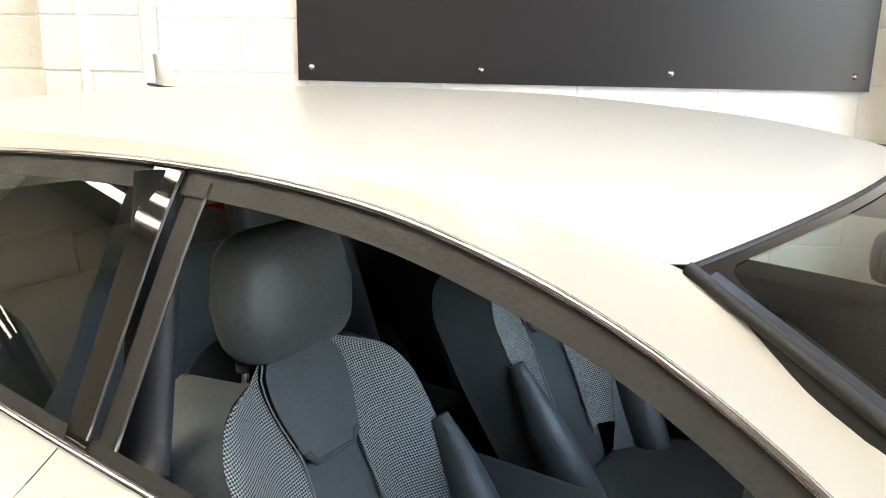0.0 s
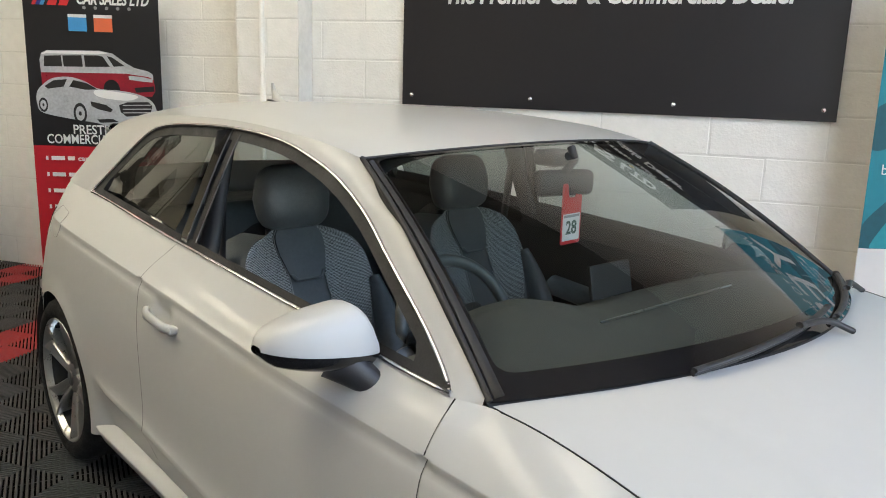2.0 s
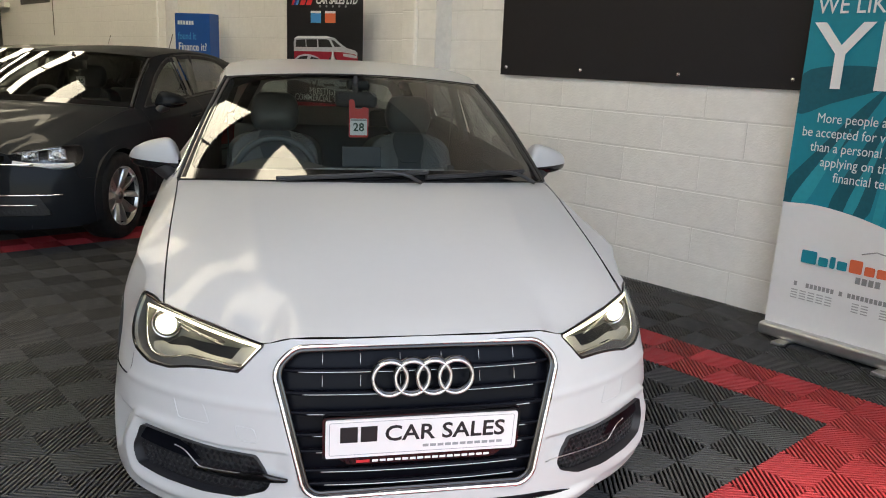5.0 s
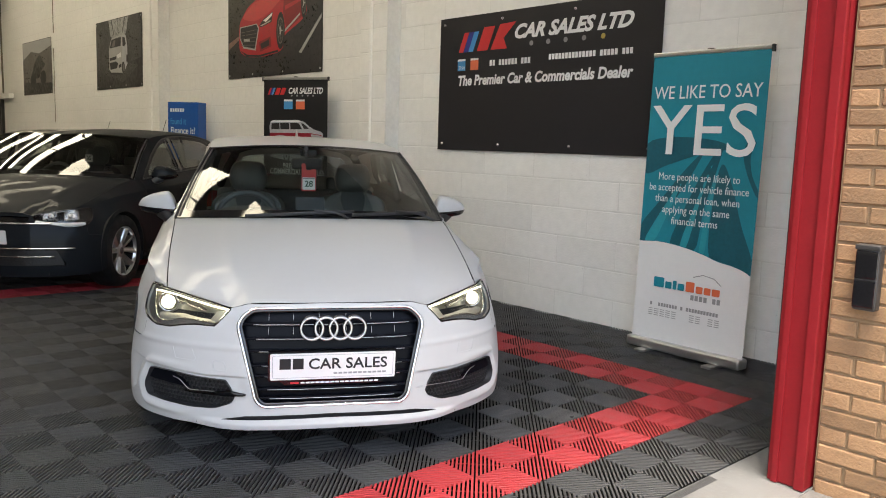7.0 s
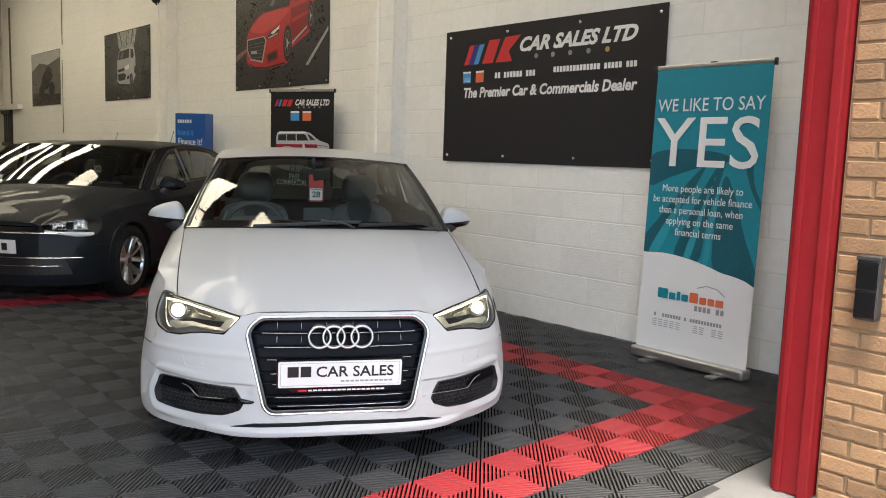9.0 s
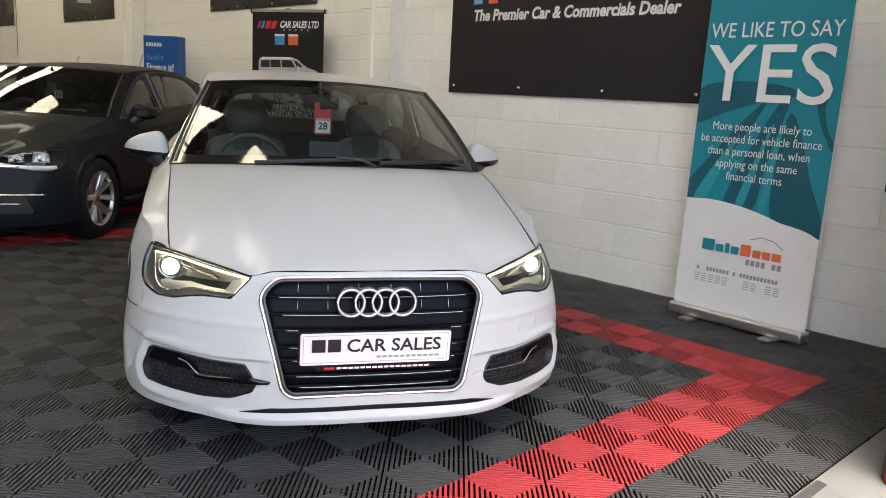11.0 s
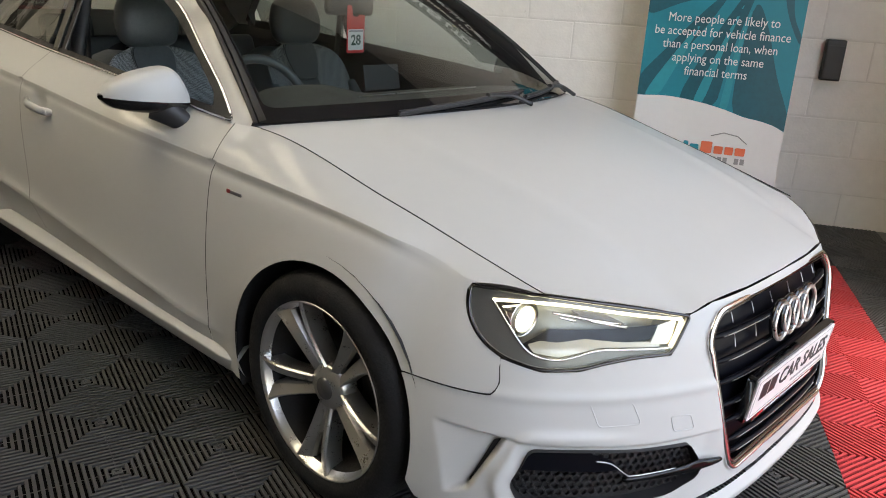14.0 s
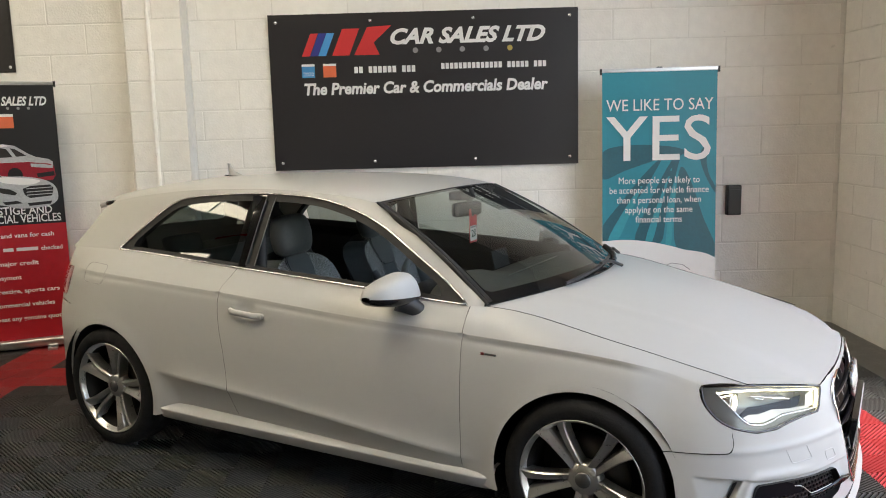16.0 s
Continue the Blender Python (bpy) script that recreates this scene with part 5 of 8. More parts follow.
# headlamps
LIN = shrink(LAMP, 0.0045)
INNER = fillet([(0.972, 0.691), (0.900, 0.628), (0.848, 0.590), (0.786, 0.582), (0.725, 0.596), (0.690, 0.602), (0.538, 0.597), (0.508, 0.596), (0.466, 0.6545), (0.54, 0.666), (0.64, 0.680), (0.76, 0.694), (0.88, 0.698)], 0.006, 3)
for s in (1, -1):
    k = np.array([s, 1])
    hl = new("headlamp")
    hl.parent = car
    make("border", *tube(on(NOSE, LAMP * k, -0.0015), 0.0042, 6, 1.0, True), GLOSS_BLACK, hl, "gloss black headlamp border")
    make("bezel", *sheet(lambda u, z: NOSE(u, z, -0.014), LAMP * k, [INNER * k], step=0.008), LAMP_BEZEL, hl, "grey headlamp bezel")
    make("housing", *sheet(lambda u, z: NOSE(u, z, -0.10), LAMP * k, step=0.02), LAMP_GREY, hl, "dark grey headlamp housing")
    rim_wall("housing_wall", NOSE, LAMP * k, -0.003, -0.101, LAMP_GREY, hl)
    edge_pts = [(0.972, 0.690), (0.936, 0.660), (0.900, 0.628), (0.872, 0.604), (0.846, 0.589), (0.815, 0.583), (0.786, 0.582), (0.755, 0.588), (0.725, 0.596), (0.690, 0.602), (0.62, 0.601), (0.538, 0.597), (0.508, 0.596)]
    make("bright_line", *tube(on(NOSE, bend(edge_pts, 4) * k, -0.012), 0.0026, 6), CHROME, hl, "fine bright line round the lamp")
    low = np.array([(0.862, 0.606), (0.83, 0.612), (0.79, 0.610), (0.72, 0.616), (0.62, 0.609), (0.53, 0.606), (0.53, 0.598), (0.62, 0.602), (0.690, 0.603), (0.725, 0.597), (0.786, 0.584), (0.846, 0.591)])
    make("lower_reflector", *sheet(lambda u, z: NOSE(u, z, -0.020 - 1.1 * np.maximum(z - 0.600, 0)), low * k, step=0.008), LAMP_SILVER, hl, "bright lower reflector")
    wedge = np.array([(0.500, 0.600), (0.556, 0.602), (0.528, 0.640), (0.474, 0.648)])
    make("inner_reflector", *sheet(lambda u, z: NOSE(u, z, -0.024), wedge * k, step=0.006), LAMP_SILVER, hl, "bright inner reflector")
    strip = [(0.970, 0.689), (0.88, 0.6935), (0.76, 0.689), (0.64, 0.675), (0.54, 0.661), (0.468, 0.651)]
    make("led_strip", *tube(on(NOSE, bend(strip, 6) * k, -0.013), 0.0036, 8), LED, hl, "lit warm daytime running strip")
    tick = [(0.468, 0.650), (0.488, 0.622), (0.507, 0.599)]
    make("led_tick", *tube(on(NOSE, bend(tick, 4) * k, -0.013), 0.0040, 8), LED, hl)
    c = np.array(NOSE(np.array([0.886 * s]), np.array([0.6445]), -0.062)).ravel()
    pr = new("projector")
    pr.parent = hl
    pr.matrix_basis = pose(*c, 0, 0, -8 * s) @ pose(0, 0, 0, 0, 0, 90)
    make("shroud", *lathe([(0.046, 0.05), (0.044, -0.008), (0.041, -0.011), (0.038, -0.006), (0.037, 0.02)], 32), CHROME, pr, "chrome lamp shroud")
    make("inner_ring", *lathe([(0.034, 0.02), (0.033, -0.012), (0.031, -0.014), (0.029, -0.008), (0.0285, 0.02)], 32), LAMP_SILVER, pr, "silver inner ring")
    make("lamp_lens", *lathe([(0.0, -0.018), (0.012, -0.0165), (0.021, -0.010), (0.026, 0.0)], 28), BEAM, pr, "lit projector lens")
    for a, b in (((0.80, 0.664), (0.62, 0.640)), ((0.78, 0.655), (0.74, 0.648)), ((0.70, 0.648), (0.60, 0.632))):
        q = np.linspace(0, 1, 8)[:, None] * (np.array(b) - np.array(a)) + np.array(a)
        make("chrome_spear", *tube(on(NOSE, q * k, -0.045), 0.0028, 6), CHROME, hl)
    amber = np.array([(0.76, 0.668), (0.66, 0.660), (0.60, 0.636), (0.62, 0.630), (0.70, 0.645)])
    make("dark_panel", *sheet(lambda u, z: NOSE(u, z, -0.055), amber * k, step=0.012), LAMP_DARK, hl, "dark brown lamp panel")
    lens = make("lens_cover", *sheet(lambda u, z: NOSE(u, z, 0.001), LIN * k, step=0.02), LENS, hl, "clear lens cover")
    lens.visible_shadow = False

# windscreen border, scuttle, seals and wipers
FRIT = fillet([(-0.955, 0.075), (0.955, 0.075), (0.955, 0.982), (-0.955, 0.982)], 0.05)
make("screen_border", *sheet(lambda u, w: screen(u, w, 0.002), wn_u, [FRIT], step=0.02), GLOSS_BLACK, car, "black windscreen border")
make("scuttle", *sheet(lambda u, w: screen(u, w, -0.004), np.array([(-1, -0.14), (1, -0.14), (1, 0.02), (-1, 0.02)], float), step=0.06), SATIN_BLACK, car, "black scuttle panel")
for s in (1, -1):
    w = np.linspace(0, 1, 20)
    make("screen_seal", *tube(np.stack(screen(np.full_like(w, s * 1.0), w, 0.003), 1), 0.0065, 8), RUBBER, car, "black windscreen seal")
u = np.linspace(-1, 1, 30)
make("screen_seal", *tube(np.stack(screen(u, np.full_like(u, 1.0), 0.002), 1), 0.003, 8), RUBBER, car)
for pts, arm in (([(-0.50, -0.008), (-0.1, 0.022), (0.28, 0.048)], [(0.22, -0.05), (0.14, 0.010), (-0.02, 0.030)]), ([(0.26, 0.012), (0.55, 0.034), (0.88, 0.066)], [(0.90, -0.05), (0.80, 0.020), (0.60, 0.040)])):
    wp = new("wiper")
    wp.parent = car
    p = bend(pts, 8)
    make("blade", *tube(np.stack(screen(p[:, 0], p[:, 1], 0.009), 1), 0.0068, 8), RUBBER, wp, "black wiper blade")
    make("spine", *tube(np.stack(screen(p[:, 0], p[:, 1], 0.017), 1), 0.0052, 8, 1.6), SATIN_BLACK, wp, "satin black blade spine")
    p = bend(arm, 6)
    make("arm", *tube(np.stack(screen(p[:, 0], p[:, 1], 0.026), 1), 0.0075, 8, 1.3), SATIN_BLACK, wp, "black wiper arm")

# ---- inside of a car ----
LEATHER = material("black_leather", (0.10, 0.108, 0.11), 0.36, vary=0.12, scale=9, bump=0.25, bump_scale=220)
TRIM_DARK = material("dark_cabin_plastic", (0.018, 0.019, 0.021), 0.6, vary=0.1, scale=15, bump=0.15, bump_scale=250)
LINER = material("black_headliner_cloth", (0.022, 0.022, 0.023), 0.9, vary=0.08, scale=20, bump=0.2, bump_scale=300)
DASH = material("grained_dash_plastic", (0.10, 0.104, 0.103), 0.62, vary=0.1, scale=15, bump=0.2, bump_scale=250)
CARPET = material("black_carpet", (0.014, 0.014, 0.015), 0.95, vary=0.2, scale=30)
CARD_RED = material("red_card", (0.62, 0.03, 0.035), 0.4, vary=0.04)
CARD_WHITE = material("white_card", (0.80, 0.80, 0.78), 0.45, vary=0.02)
GREEN_INK = material("dark_green_ink", (0.01, 0.06, 0.035), 0.5, vary=0.05)


def weave():
    """Black and grey woven sports cloth."""
    m = material("woven_sports_cloth", (0.1, 0.1, 0.1), 0.85, vary=0.0)
    nt = m.node_tree
    b = nt.nodes["Principled BSDF"]
    co = nt.nodes.new("ShaderNodeTexCoord")
    mp = nt.nodes.new("ShaderNodeMapping")
    mp.inputs["Scale"].default_value = (0.0, 1.0, 1.0)
    mp.inputs["Location"].default_value = (0.001, 0.0, 0.0)
    mp.inputs["Rotation"].default_value = (radians(38), 0.0, 0.0)
    ck = nt.nodes.new("ShaderNodeTexChecker")
    ck.inputs["Scale"].default_value = 330
    ck.inputs["Color1"].default_value = (0.46, 0.47, 0.46, 1)
    ck.inputs["Color2"].default_value = (0.03, 0.03, 0.031, 1)
    nt.links.new(co.outputs["Object"], mp.inputs["Vector"])
    nt.links.new(mp.outputs["Vector"], ck.inputs["Vector"])
    nt.links.new(ck.outputs["Color"], b.inputs["Base Color"])
    bp = nt.nodes.new("ShaderNodeBump")
    bp.inputs["Strength"].default_value, bp.inputs["Distance"].default_value = 0.4, 0.001
    nt.links.new(ck.outputs["Fac"], bp.inputs["Height"])
    nt.links.new(bp.outputs["Normal"], b.inputs["Normal"])
    return m


CLOTH = weave()
SEAT_W = pchip([(0.0, 0.20), (0.3, 0.245), (0.62, 0.262), (0.82, 0.258), (0.93, 0.225), (0.98, 0.18), (1.0, 0.14)])


def seat_back(v, s, grow=0.0):
    """Front of a backrest: v up from 0 to 1, s across."""
    z = 0.47 + 0.545 * v - 0.03 * np.abs(s) ** 3 * v
    w = SEAT_W(v)
    lean = -1.475 - 0.235 * v - 0.02 * v**2
    side = np.abs(s)
    depth = 0.085 * ease(0.40, 0.86, side) * (1 - 0.55 * v) - 0.13 * ease(0.86, 1.0, side)
    return lean + depth + grow, s * w, z


def seat(parent, yc, cloth):
    st = new("front_seat")
    st.parent = parent
    st.matrix_basis = Matrix.Translation((0, yc, 0))
    st["label"] = "black leather and woven cloth sports seat"

    def strip(name, s0, s1, v0, v1, mat, grow=0.0, label="", poly=None):
        poly = np.array([(v0, s0), (v1, s0), (v1, s1), (v0, s1)] if poly is None else poly, float)
        o = make(name, *sheet(lambda v, s: seat_back(v, s, grow), poly, step=(0.03, 0.04)), mat, st, label)
        return o
    strip("centre_panel", -0.44, 0.44, 0.0, 0.74, LEATHER, 0.0, "plain black leather centre panel")
    strip("upper_panel", 0, 0, 0, 0, LEATHER, 0.020, "black leather collar panel", [(0.70, -0.17), (0.73, -0.25), (0.985, -0.42), (0.985, 0.42), (0.73, 0.25), (0.70, 0.17)])
    for a in (-1, 1):
        strip("shoulder", 0, 0, 0, 0, cloth, 0.006, "woven cloth shoulder", [(0.22, a * 0.27), (0.5, a * 0.27), (0.72, a * 0.25), (0.99, a * 0.44), (0.99, a * 0.87), (0.70, a * 0.87), (0.52, a * 0.74), (0.22, a * 0.60)][::a])
        strip("bolster", 0, 0, 0, 0, LEATHER, 0.012, "shiny black leather side bolster", [(0.0, a * 0.42), (0.22, a * 0.58), (0.52, a * 0.72), (0.72, a * 0.92), (0.72, a * 0.98), (0.0, a * 0.98)][::a])
        lo, hi = sorted((a * 0.855, a * 1.0))
        strip("side", lo, hi, 0.0, 1.0, LEATHER)
        tubev = np.linspace(0.05, 0.70, 14)
        pts = np.stack(seat_back(tubev, np.full_like(tubev, a * 0.86), 0.012), 1)
        make("side_roll", *tube(pts, 0.042 * np.sin(np.linspace(0.9, 2.95, 14)) + 0.010, 12), LEATHER, st, "shiny black leather side roll")
        seam = np.linspace(0.2, 0.985, 24)
        make("piping", *tube(np.stack(seat_back(seam, a * np.interp(seam, [0.2, 0.5, 0.72, 0.99], [0.27, 0.27, 0.25, 0.44]), 0.013), 1), 0.0014, 5), SEAM_GREY, st)
    hem = np.linspace(-0.25, 0.25, 13)
    make("piping", *tube(np.stack(seat_back(np.where(np.abs(hem) > 0.17, 0.73, 0.70), hem, 0.016), 1), 0.006, 8), LEATHER, st, "rolled edge of the collar")
    # shell behind
    bk = sheet(lambda v, s: (seat_back(v, s)[0] * 0 - 1.475 - 0.235 * v - 0.13 + 0.03 * s**2, seat_back(v, s)[1], seat_back(v, s)[2]), np.array([(0, -1), (1, -1), (1, 1), (0, 1)], float), step=(0.06, 0.1))
    make("back_shell", *flip(bk), TRIM_DARK, st)
    for a in (-1, 1):
        make("headrest_post", *tube([(-1.755, a * 0.073, 0.96), (-1.748, a * 0.073, 1.05)], 0.0065, 8), CHROME, st, "chrome headrest post")
        make("post_collar", *tube([(-1.756, a * 0.073, 0.985), (-1.755, a * 0.073, 1.002)], 0.013, 10), SATIN_BLACK, st)
    # rounded pad: egg-shaped outline, flatter front, a stitched seam near the rim
    def pad(a, r):
        c, s = np.cos(a), np.sin(a)
        y = 0.134 * np.sign(c) * np.abs(c) ** 0.42 * r
        z = 0.106 * np.sign(s) * np.abs(s) ** 0.48 * r
        return y * (1 - 0.10 * np.abs(z / 0.1) - 0.06 * np.maximum(0, z / 0.1)), z
    a = np.linspace(0, 2 * np.pi, 40, endpoint=False)
    q = np.array([0.02, 0.35, 0.62, 0.82, 0.92, 0.98, 1.0, 0.98, 0.93, 0.82, 0.5, 0.02])
    fx = np.array([0.062, 0.060, 0.056, 0.047, 0.034, 0.018, 0.0, -0.018, -0.034, -0.047, -0.054, -0.057])
    rings = [np.stack([np.full_like(a, x), *pad(a, r)], 1) for r, x in zip(q, fx)]
    hv = np.vstack(rings)
    hf = [(i * 40 + j, i * 40 + (j + 1) % 40, (i + 1) * 40 + (j + 1) % 40, (i + 1) * 40 + j) for i in range(11) for j in range(40)]
    hr = make("headrest", hv, hf + [tuple(range(39, -1, -1)), tuple(range(440, 480))], LEATHER, st, "black leather headrest")
    hr.matrix_basis = pose(-1.735, 0, 1.106, 0, -8, 0)
    for k in (-1, 1):
        z = np.linspace(-0.082, 0.082, 9)
        y = 0.098 * (1 - 0.10 * np.abs(z / 0.1) - 0.06 * np.maximum(0, z / 0.1))
        make("stitching", *tube(np.stack([0.049 - 0.02 * (z / 0.09) ** 4, k * y, z], 1), 0.0014, 5), SEAM_GREY, hr, "pale stitched seam")
    bm = bmesh.new()
    box_bm(bm, -0.27, 0.25, -0.26, 0.26, -0.10, 0.09, 0.05, 3)
    for v in bm.verts:
        if abs(v.co.y) > 0.16:
            v.co.z += 0.035
    part("cushion", bm, LEATHER, st, "black leather seat cushion", True).matrix_basis = pose(-1.22, 0, 0.43, 0, -6, 0)
    return st


def cabin(parent, drive=-1, cloth=None):
    """Seats, bench, dashboard, wheel, trims and liner; drive: the driver's side."""
    cloth = cloth or CLOTH
    for yc in (-0.37, 0.37):
        seat(parent, yc, cloth)
    n = 30
    ys = np.linspace(-0.70, 0.70, n)
    prof = [(-0.24, 0.915), (-0.36, 0.93), (-0.52, 0.945), (-0.66, 0.945), (-0.75, 0.925), (-0.80, 0.885), (-0.815, 0.80), (-0.79, 0.68), (-0.72, 0.55), (-0.60, 0.35)]
    rows = []
    for x, z in prof:
        for y in ys:
            hump = math.exp(-((y - drive * 0.37) / 0.17) ** 4)
            rows.append((x - (0.05 * hump if x < -0.6 else 0) - 0.0, y, z + (0.045 * hump * math.exp(-((x + 0.72) / 0.12) ** 2)) - 0.02 * (abs(y) / 0.7) ** 3))
    make("dashboard", *grid_mesh(rows, len(prof), n), DASH, parent, "dark soft-touch dashboard")
    make("dash_strip", *tube([(-0.822, y, 0.815) for y in np.linspace(-0.66, 0.66, 12)], 0.012, 8, 0.5), ALLOY_DARK, parent, "grey dashboard trim strip")
    for y in (-0.62, -0.10, 0.10, 0.62):
        v, f = lathe([(0.0, 0.012), (0.030, 0.010), (0.034, -0.004), (0.040, -0.006), (0.043, 0.004)], 24)
        make("air_vent", v, f, ALLOY_DARK, parent, "round air vent").matrix_basis = pose(-0.828, y, 0.855, 0, 0, -90)
    sc = box("dash_screen", -0.006, 0.006, -0.085, 0.085, -0.045, 0.045, SATIN_BLACK, parent, "slim dark display on the dashboard", 0.004)
    sc.matrix_basis = pose(-0.73, 0.0, 0.985, 0, -12, 0)
    make("dash_edge", *tube([(-0.565, y, 0.953) for y in np.linspace(-0.25, 0.34, 8)], 0.0028, 6), ALLOY, parent, "bright edge of the demister slot")
    # steering wheel
    sw = new("steering_wheel")
    sw.parent = parent
    sw.matrix_basis = pose(-0.915, drive * 0.37, 0.868, 0, -25, 0)
    a = np.linspace(0, 2 * np.pi, 48, endpoint=False)
    make("wheel_rim", *tube(np.stack([0 * a, 0.183 * np.cos(a), 0.183 * np.sin(a)], 1), 0.0165, 10, 1.0, True), LEATHER, sw, "black leather wheel rim")
    bm = bmesh.new()
    box_bm(bm, -0.03, 0.035, -0.075, 0.075, -0.06, 0.06, 0.03, 3)
    part("airbag_cover", bm, TRIM_DARK, sw, "", True)
    for p in ([(0, 0.06, 0.0), (0, 0.175, 0.012)], [(0, -0.06, 0.0), (0, -0.175, 0.012)], [(0, 0, -0.05), (0, 0, -0.175)]):
        make("wheel_spoke", *tube(p, 0.017, 8, 0.6), SATIN_BLACK, sw)
    make("column", *tube([(-0.82, drive * 0.37, 0.83), (-0.70, drive * 0.37, 0.78)], 0.05, 12), TRIM_DARK, parent)
    # console and armrest
    bm = bmesh.new()
    box_bm(bm, -1.35, -0.72, -0.11, 0.11, 0.25, 0.52, 0.03, 2)
    part("centre_console", bm, TRIM_DARK, parent, "dark centre console", True)
    bm = bmesh.new()
    box_bm(bm, -1.72, -1.34, -0.085, 0.085, 0.57, 0.655, 0.028, 3)
    part("armrest", bm, LEATHER, parent, "black leather centre armrest", True)
    make("gear_knob", *tube([(-1.02, 0, 0.52), (-1.03, 0, 0.59), (-1.03, 0, 0.62), (-1.03, 0, 0.64)], [0.012, 0.014, 0.026, 0.018], 12), LEATHER, parent)
    # door cards and side trims
    keep = np.vstack([along(lambda x: ZB(x) - 0.078, np.linspace(-0.45, -2.9, 40)), [(-2.9, 0.3), (-0.45, 0.3)]])
    both("door_card", sheet(lambda x, z: (x, -(np.minimum(flank_y(x, z), 0.80) - 0.075), z), keep, step=0.06), TRIM_DARK, parent, "dark door card and side trim")
    xs = np.linspace(-0.5, -1.72, 30)
    both("door_shoulder", (np.vstack([np.stack([xs, -(green_y(xs, ZB(xs)) - 0.006), ZB(xs) - 0.002], 1), np.stack([xs, -(YB(xs) - 0.042), ZB(xs) - 0.075], 1)]), grid_faces(2, 30)), RUBBER, parent, "black window seal on the door top")
    both("door_armrest", tube([(-0.85, -0.685, 0.70), (-1.2, -0.672, 0.68), (-1.5, -0.68, 0.70)], 0.04, 10), LEATHER, parent)
    box("cabin_floor", -3.0, -0.4, -0.68, 0.68, 0.24, 0.262, CARPET, parent, "black carpet")
    # bench, its headrests, shelf
    bm = bmesh.new()
    box_bm(bm, -0.10, 0.08, -0.62, 0.62, -0.32, 0.28, 0.05, 3)
    part("rear_bench_back", bm, LEATHER, parent, "dark rear bench backrest", True).matrix_basis = pose(-2.42, 0, 0.70, 0, -20, 0)
    bm = bmesh.new()
    box_bm(bm, -2.40, -1.95, -0.62, 0.62, 0.32, 0.50, 0.05, 3)
    part("rear_bench_cushion", bm, LEATHER, parent, "", True)
    for y in (-0.36, 0.36):
        bm = bmesh.new()
        box_bm(bm, -0.05, 0.04, -0.115, 0.115, -0.06, 0.065, 0.035, 3)
        part("rear_headrest", bm, LEATHER, parent, "dark rear headrest", True).matrix_basis = pose(-2.53, y, 1.01, 0, -12, 0)
    box("parcel_shelf", -3.05, -2.55, -0.60, 0.60, 0.90, 0.925, TRIM_DARK, parent, "dark parcel shelf", 0.008)
    # liner and pillar trims
    xs = np.linspace(-1.03, -2.86, 24)
    t = np.linspace(-1, 1, 20)
    rows = []
    for x in xs:
        for k in t:
            y = k * (float(Y_RAIL(x)) - 0.02)
            rows.append((x, y, float(roof(np.array(x), np.array(y))[2]) - 0.028 - 0.03 * abs(k) ** 6))
    make("headliner", *grid_mesh(rows, len(xs), len(t)), LINER, parent, "black headliner")
    pil = [np.array([(-1.66 - 0.06 * w, -(0.70 - 0.10 * w), 0.96 + 0.36 * w)]) for w in np.linspace(0, 1, 8)]
    both("pillar_trim", tube(np.vstack(pil), 0.042, 10, 0.6), TRIM_DARK, parent, "dark pillar trim")
    apil = np.stack(screen(np.full(10, -0.965), np.linspace(0.02, 0.98, 10), -0.02), 1)
    both("screen_pillar_trim", tube(apil, 0.024, 8), TRIM_DARK, parent)
    cp = np.vstack([[(-2.62, -0.60, 1.0)], [(-2.68, -0.55, 1.12)], [(-2.62, -0.485, 1.24)]])
    both("rear_pillar_trim", tube(bend(cp, 5), 0.065, 10, 0.5), TRIM_DARK, parent)
    both("seat_belt", tube([(-1.70, -0.625, 1.20), (-1.73, -0.62, 0.95), (-1.74, -0.62, 0.55)], 0.022, 6, 0.12), SATIN_BLACK, parent, "black seat belt")
    # cabin mirror
    cm = new("cabin_mirror")
    cm.parent = parent
    bm = bmesh.new()
    box_bm(bm, -0.022, 0.026, -0.095, 0.095, -0.036, 0.036, 0.030, 4)
    part("housing", bm, TRIM_DARK, cm, "black mirror housing", True)
    make("mirror_face", *slab(fillet([(-0.082, -0.025), (0.082, -0.025), (0.082, 0.025), (-0.082, 0.025)], 0.02), 0, 0.001), CHROME, cm, "mirror glass", False).matrix_basis = pose(-0.0215, 0, 0, 90, 0, -90)
    make("stalk", *tube([(0.0, 0, 0.02), (0.05, 0, 0.07), (0.03, 0, 0.10)], 0.012, 8), SATIN_BLACK, cm)
    cm.matrix_basis = pose(-0.905, -0.01, 1.225, 0, 0, -drive * -14)
    bm = bmesh.new()
    box_bm(bm, -0.985, -0.905, -0.050, 0.050, 1.268, 1.312, 0.018, 3)
    part("sensor_cover", bm, TRIM_DARK, parent, "dark sensor cover at the top of the screen", True)


def grid_mesh(rows, na, nb):
    return np.array(rows), grid_faces(na, nb)


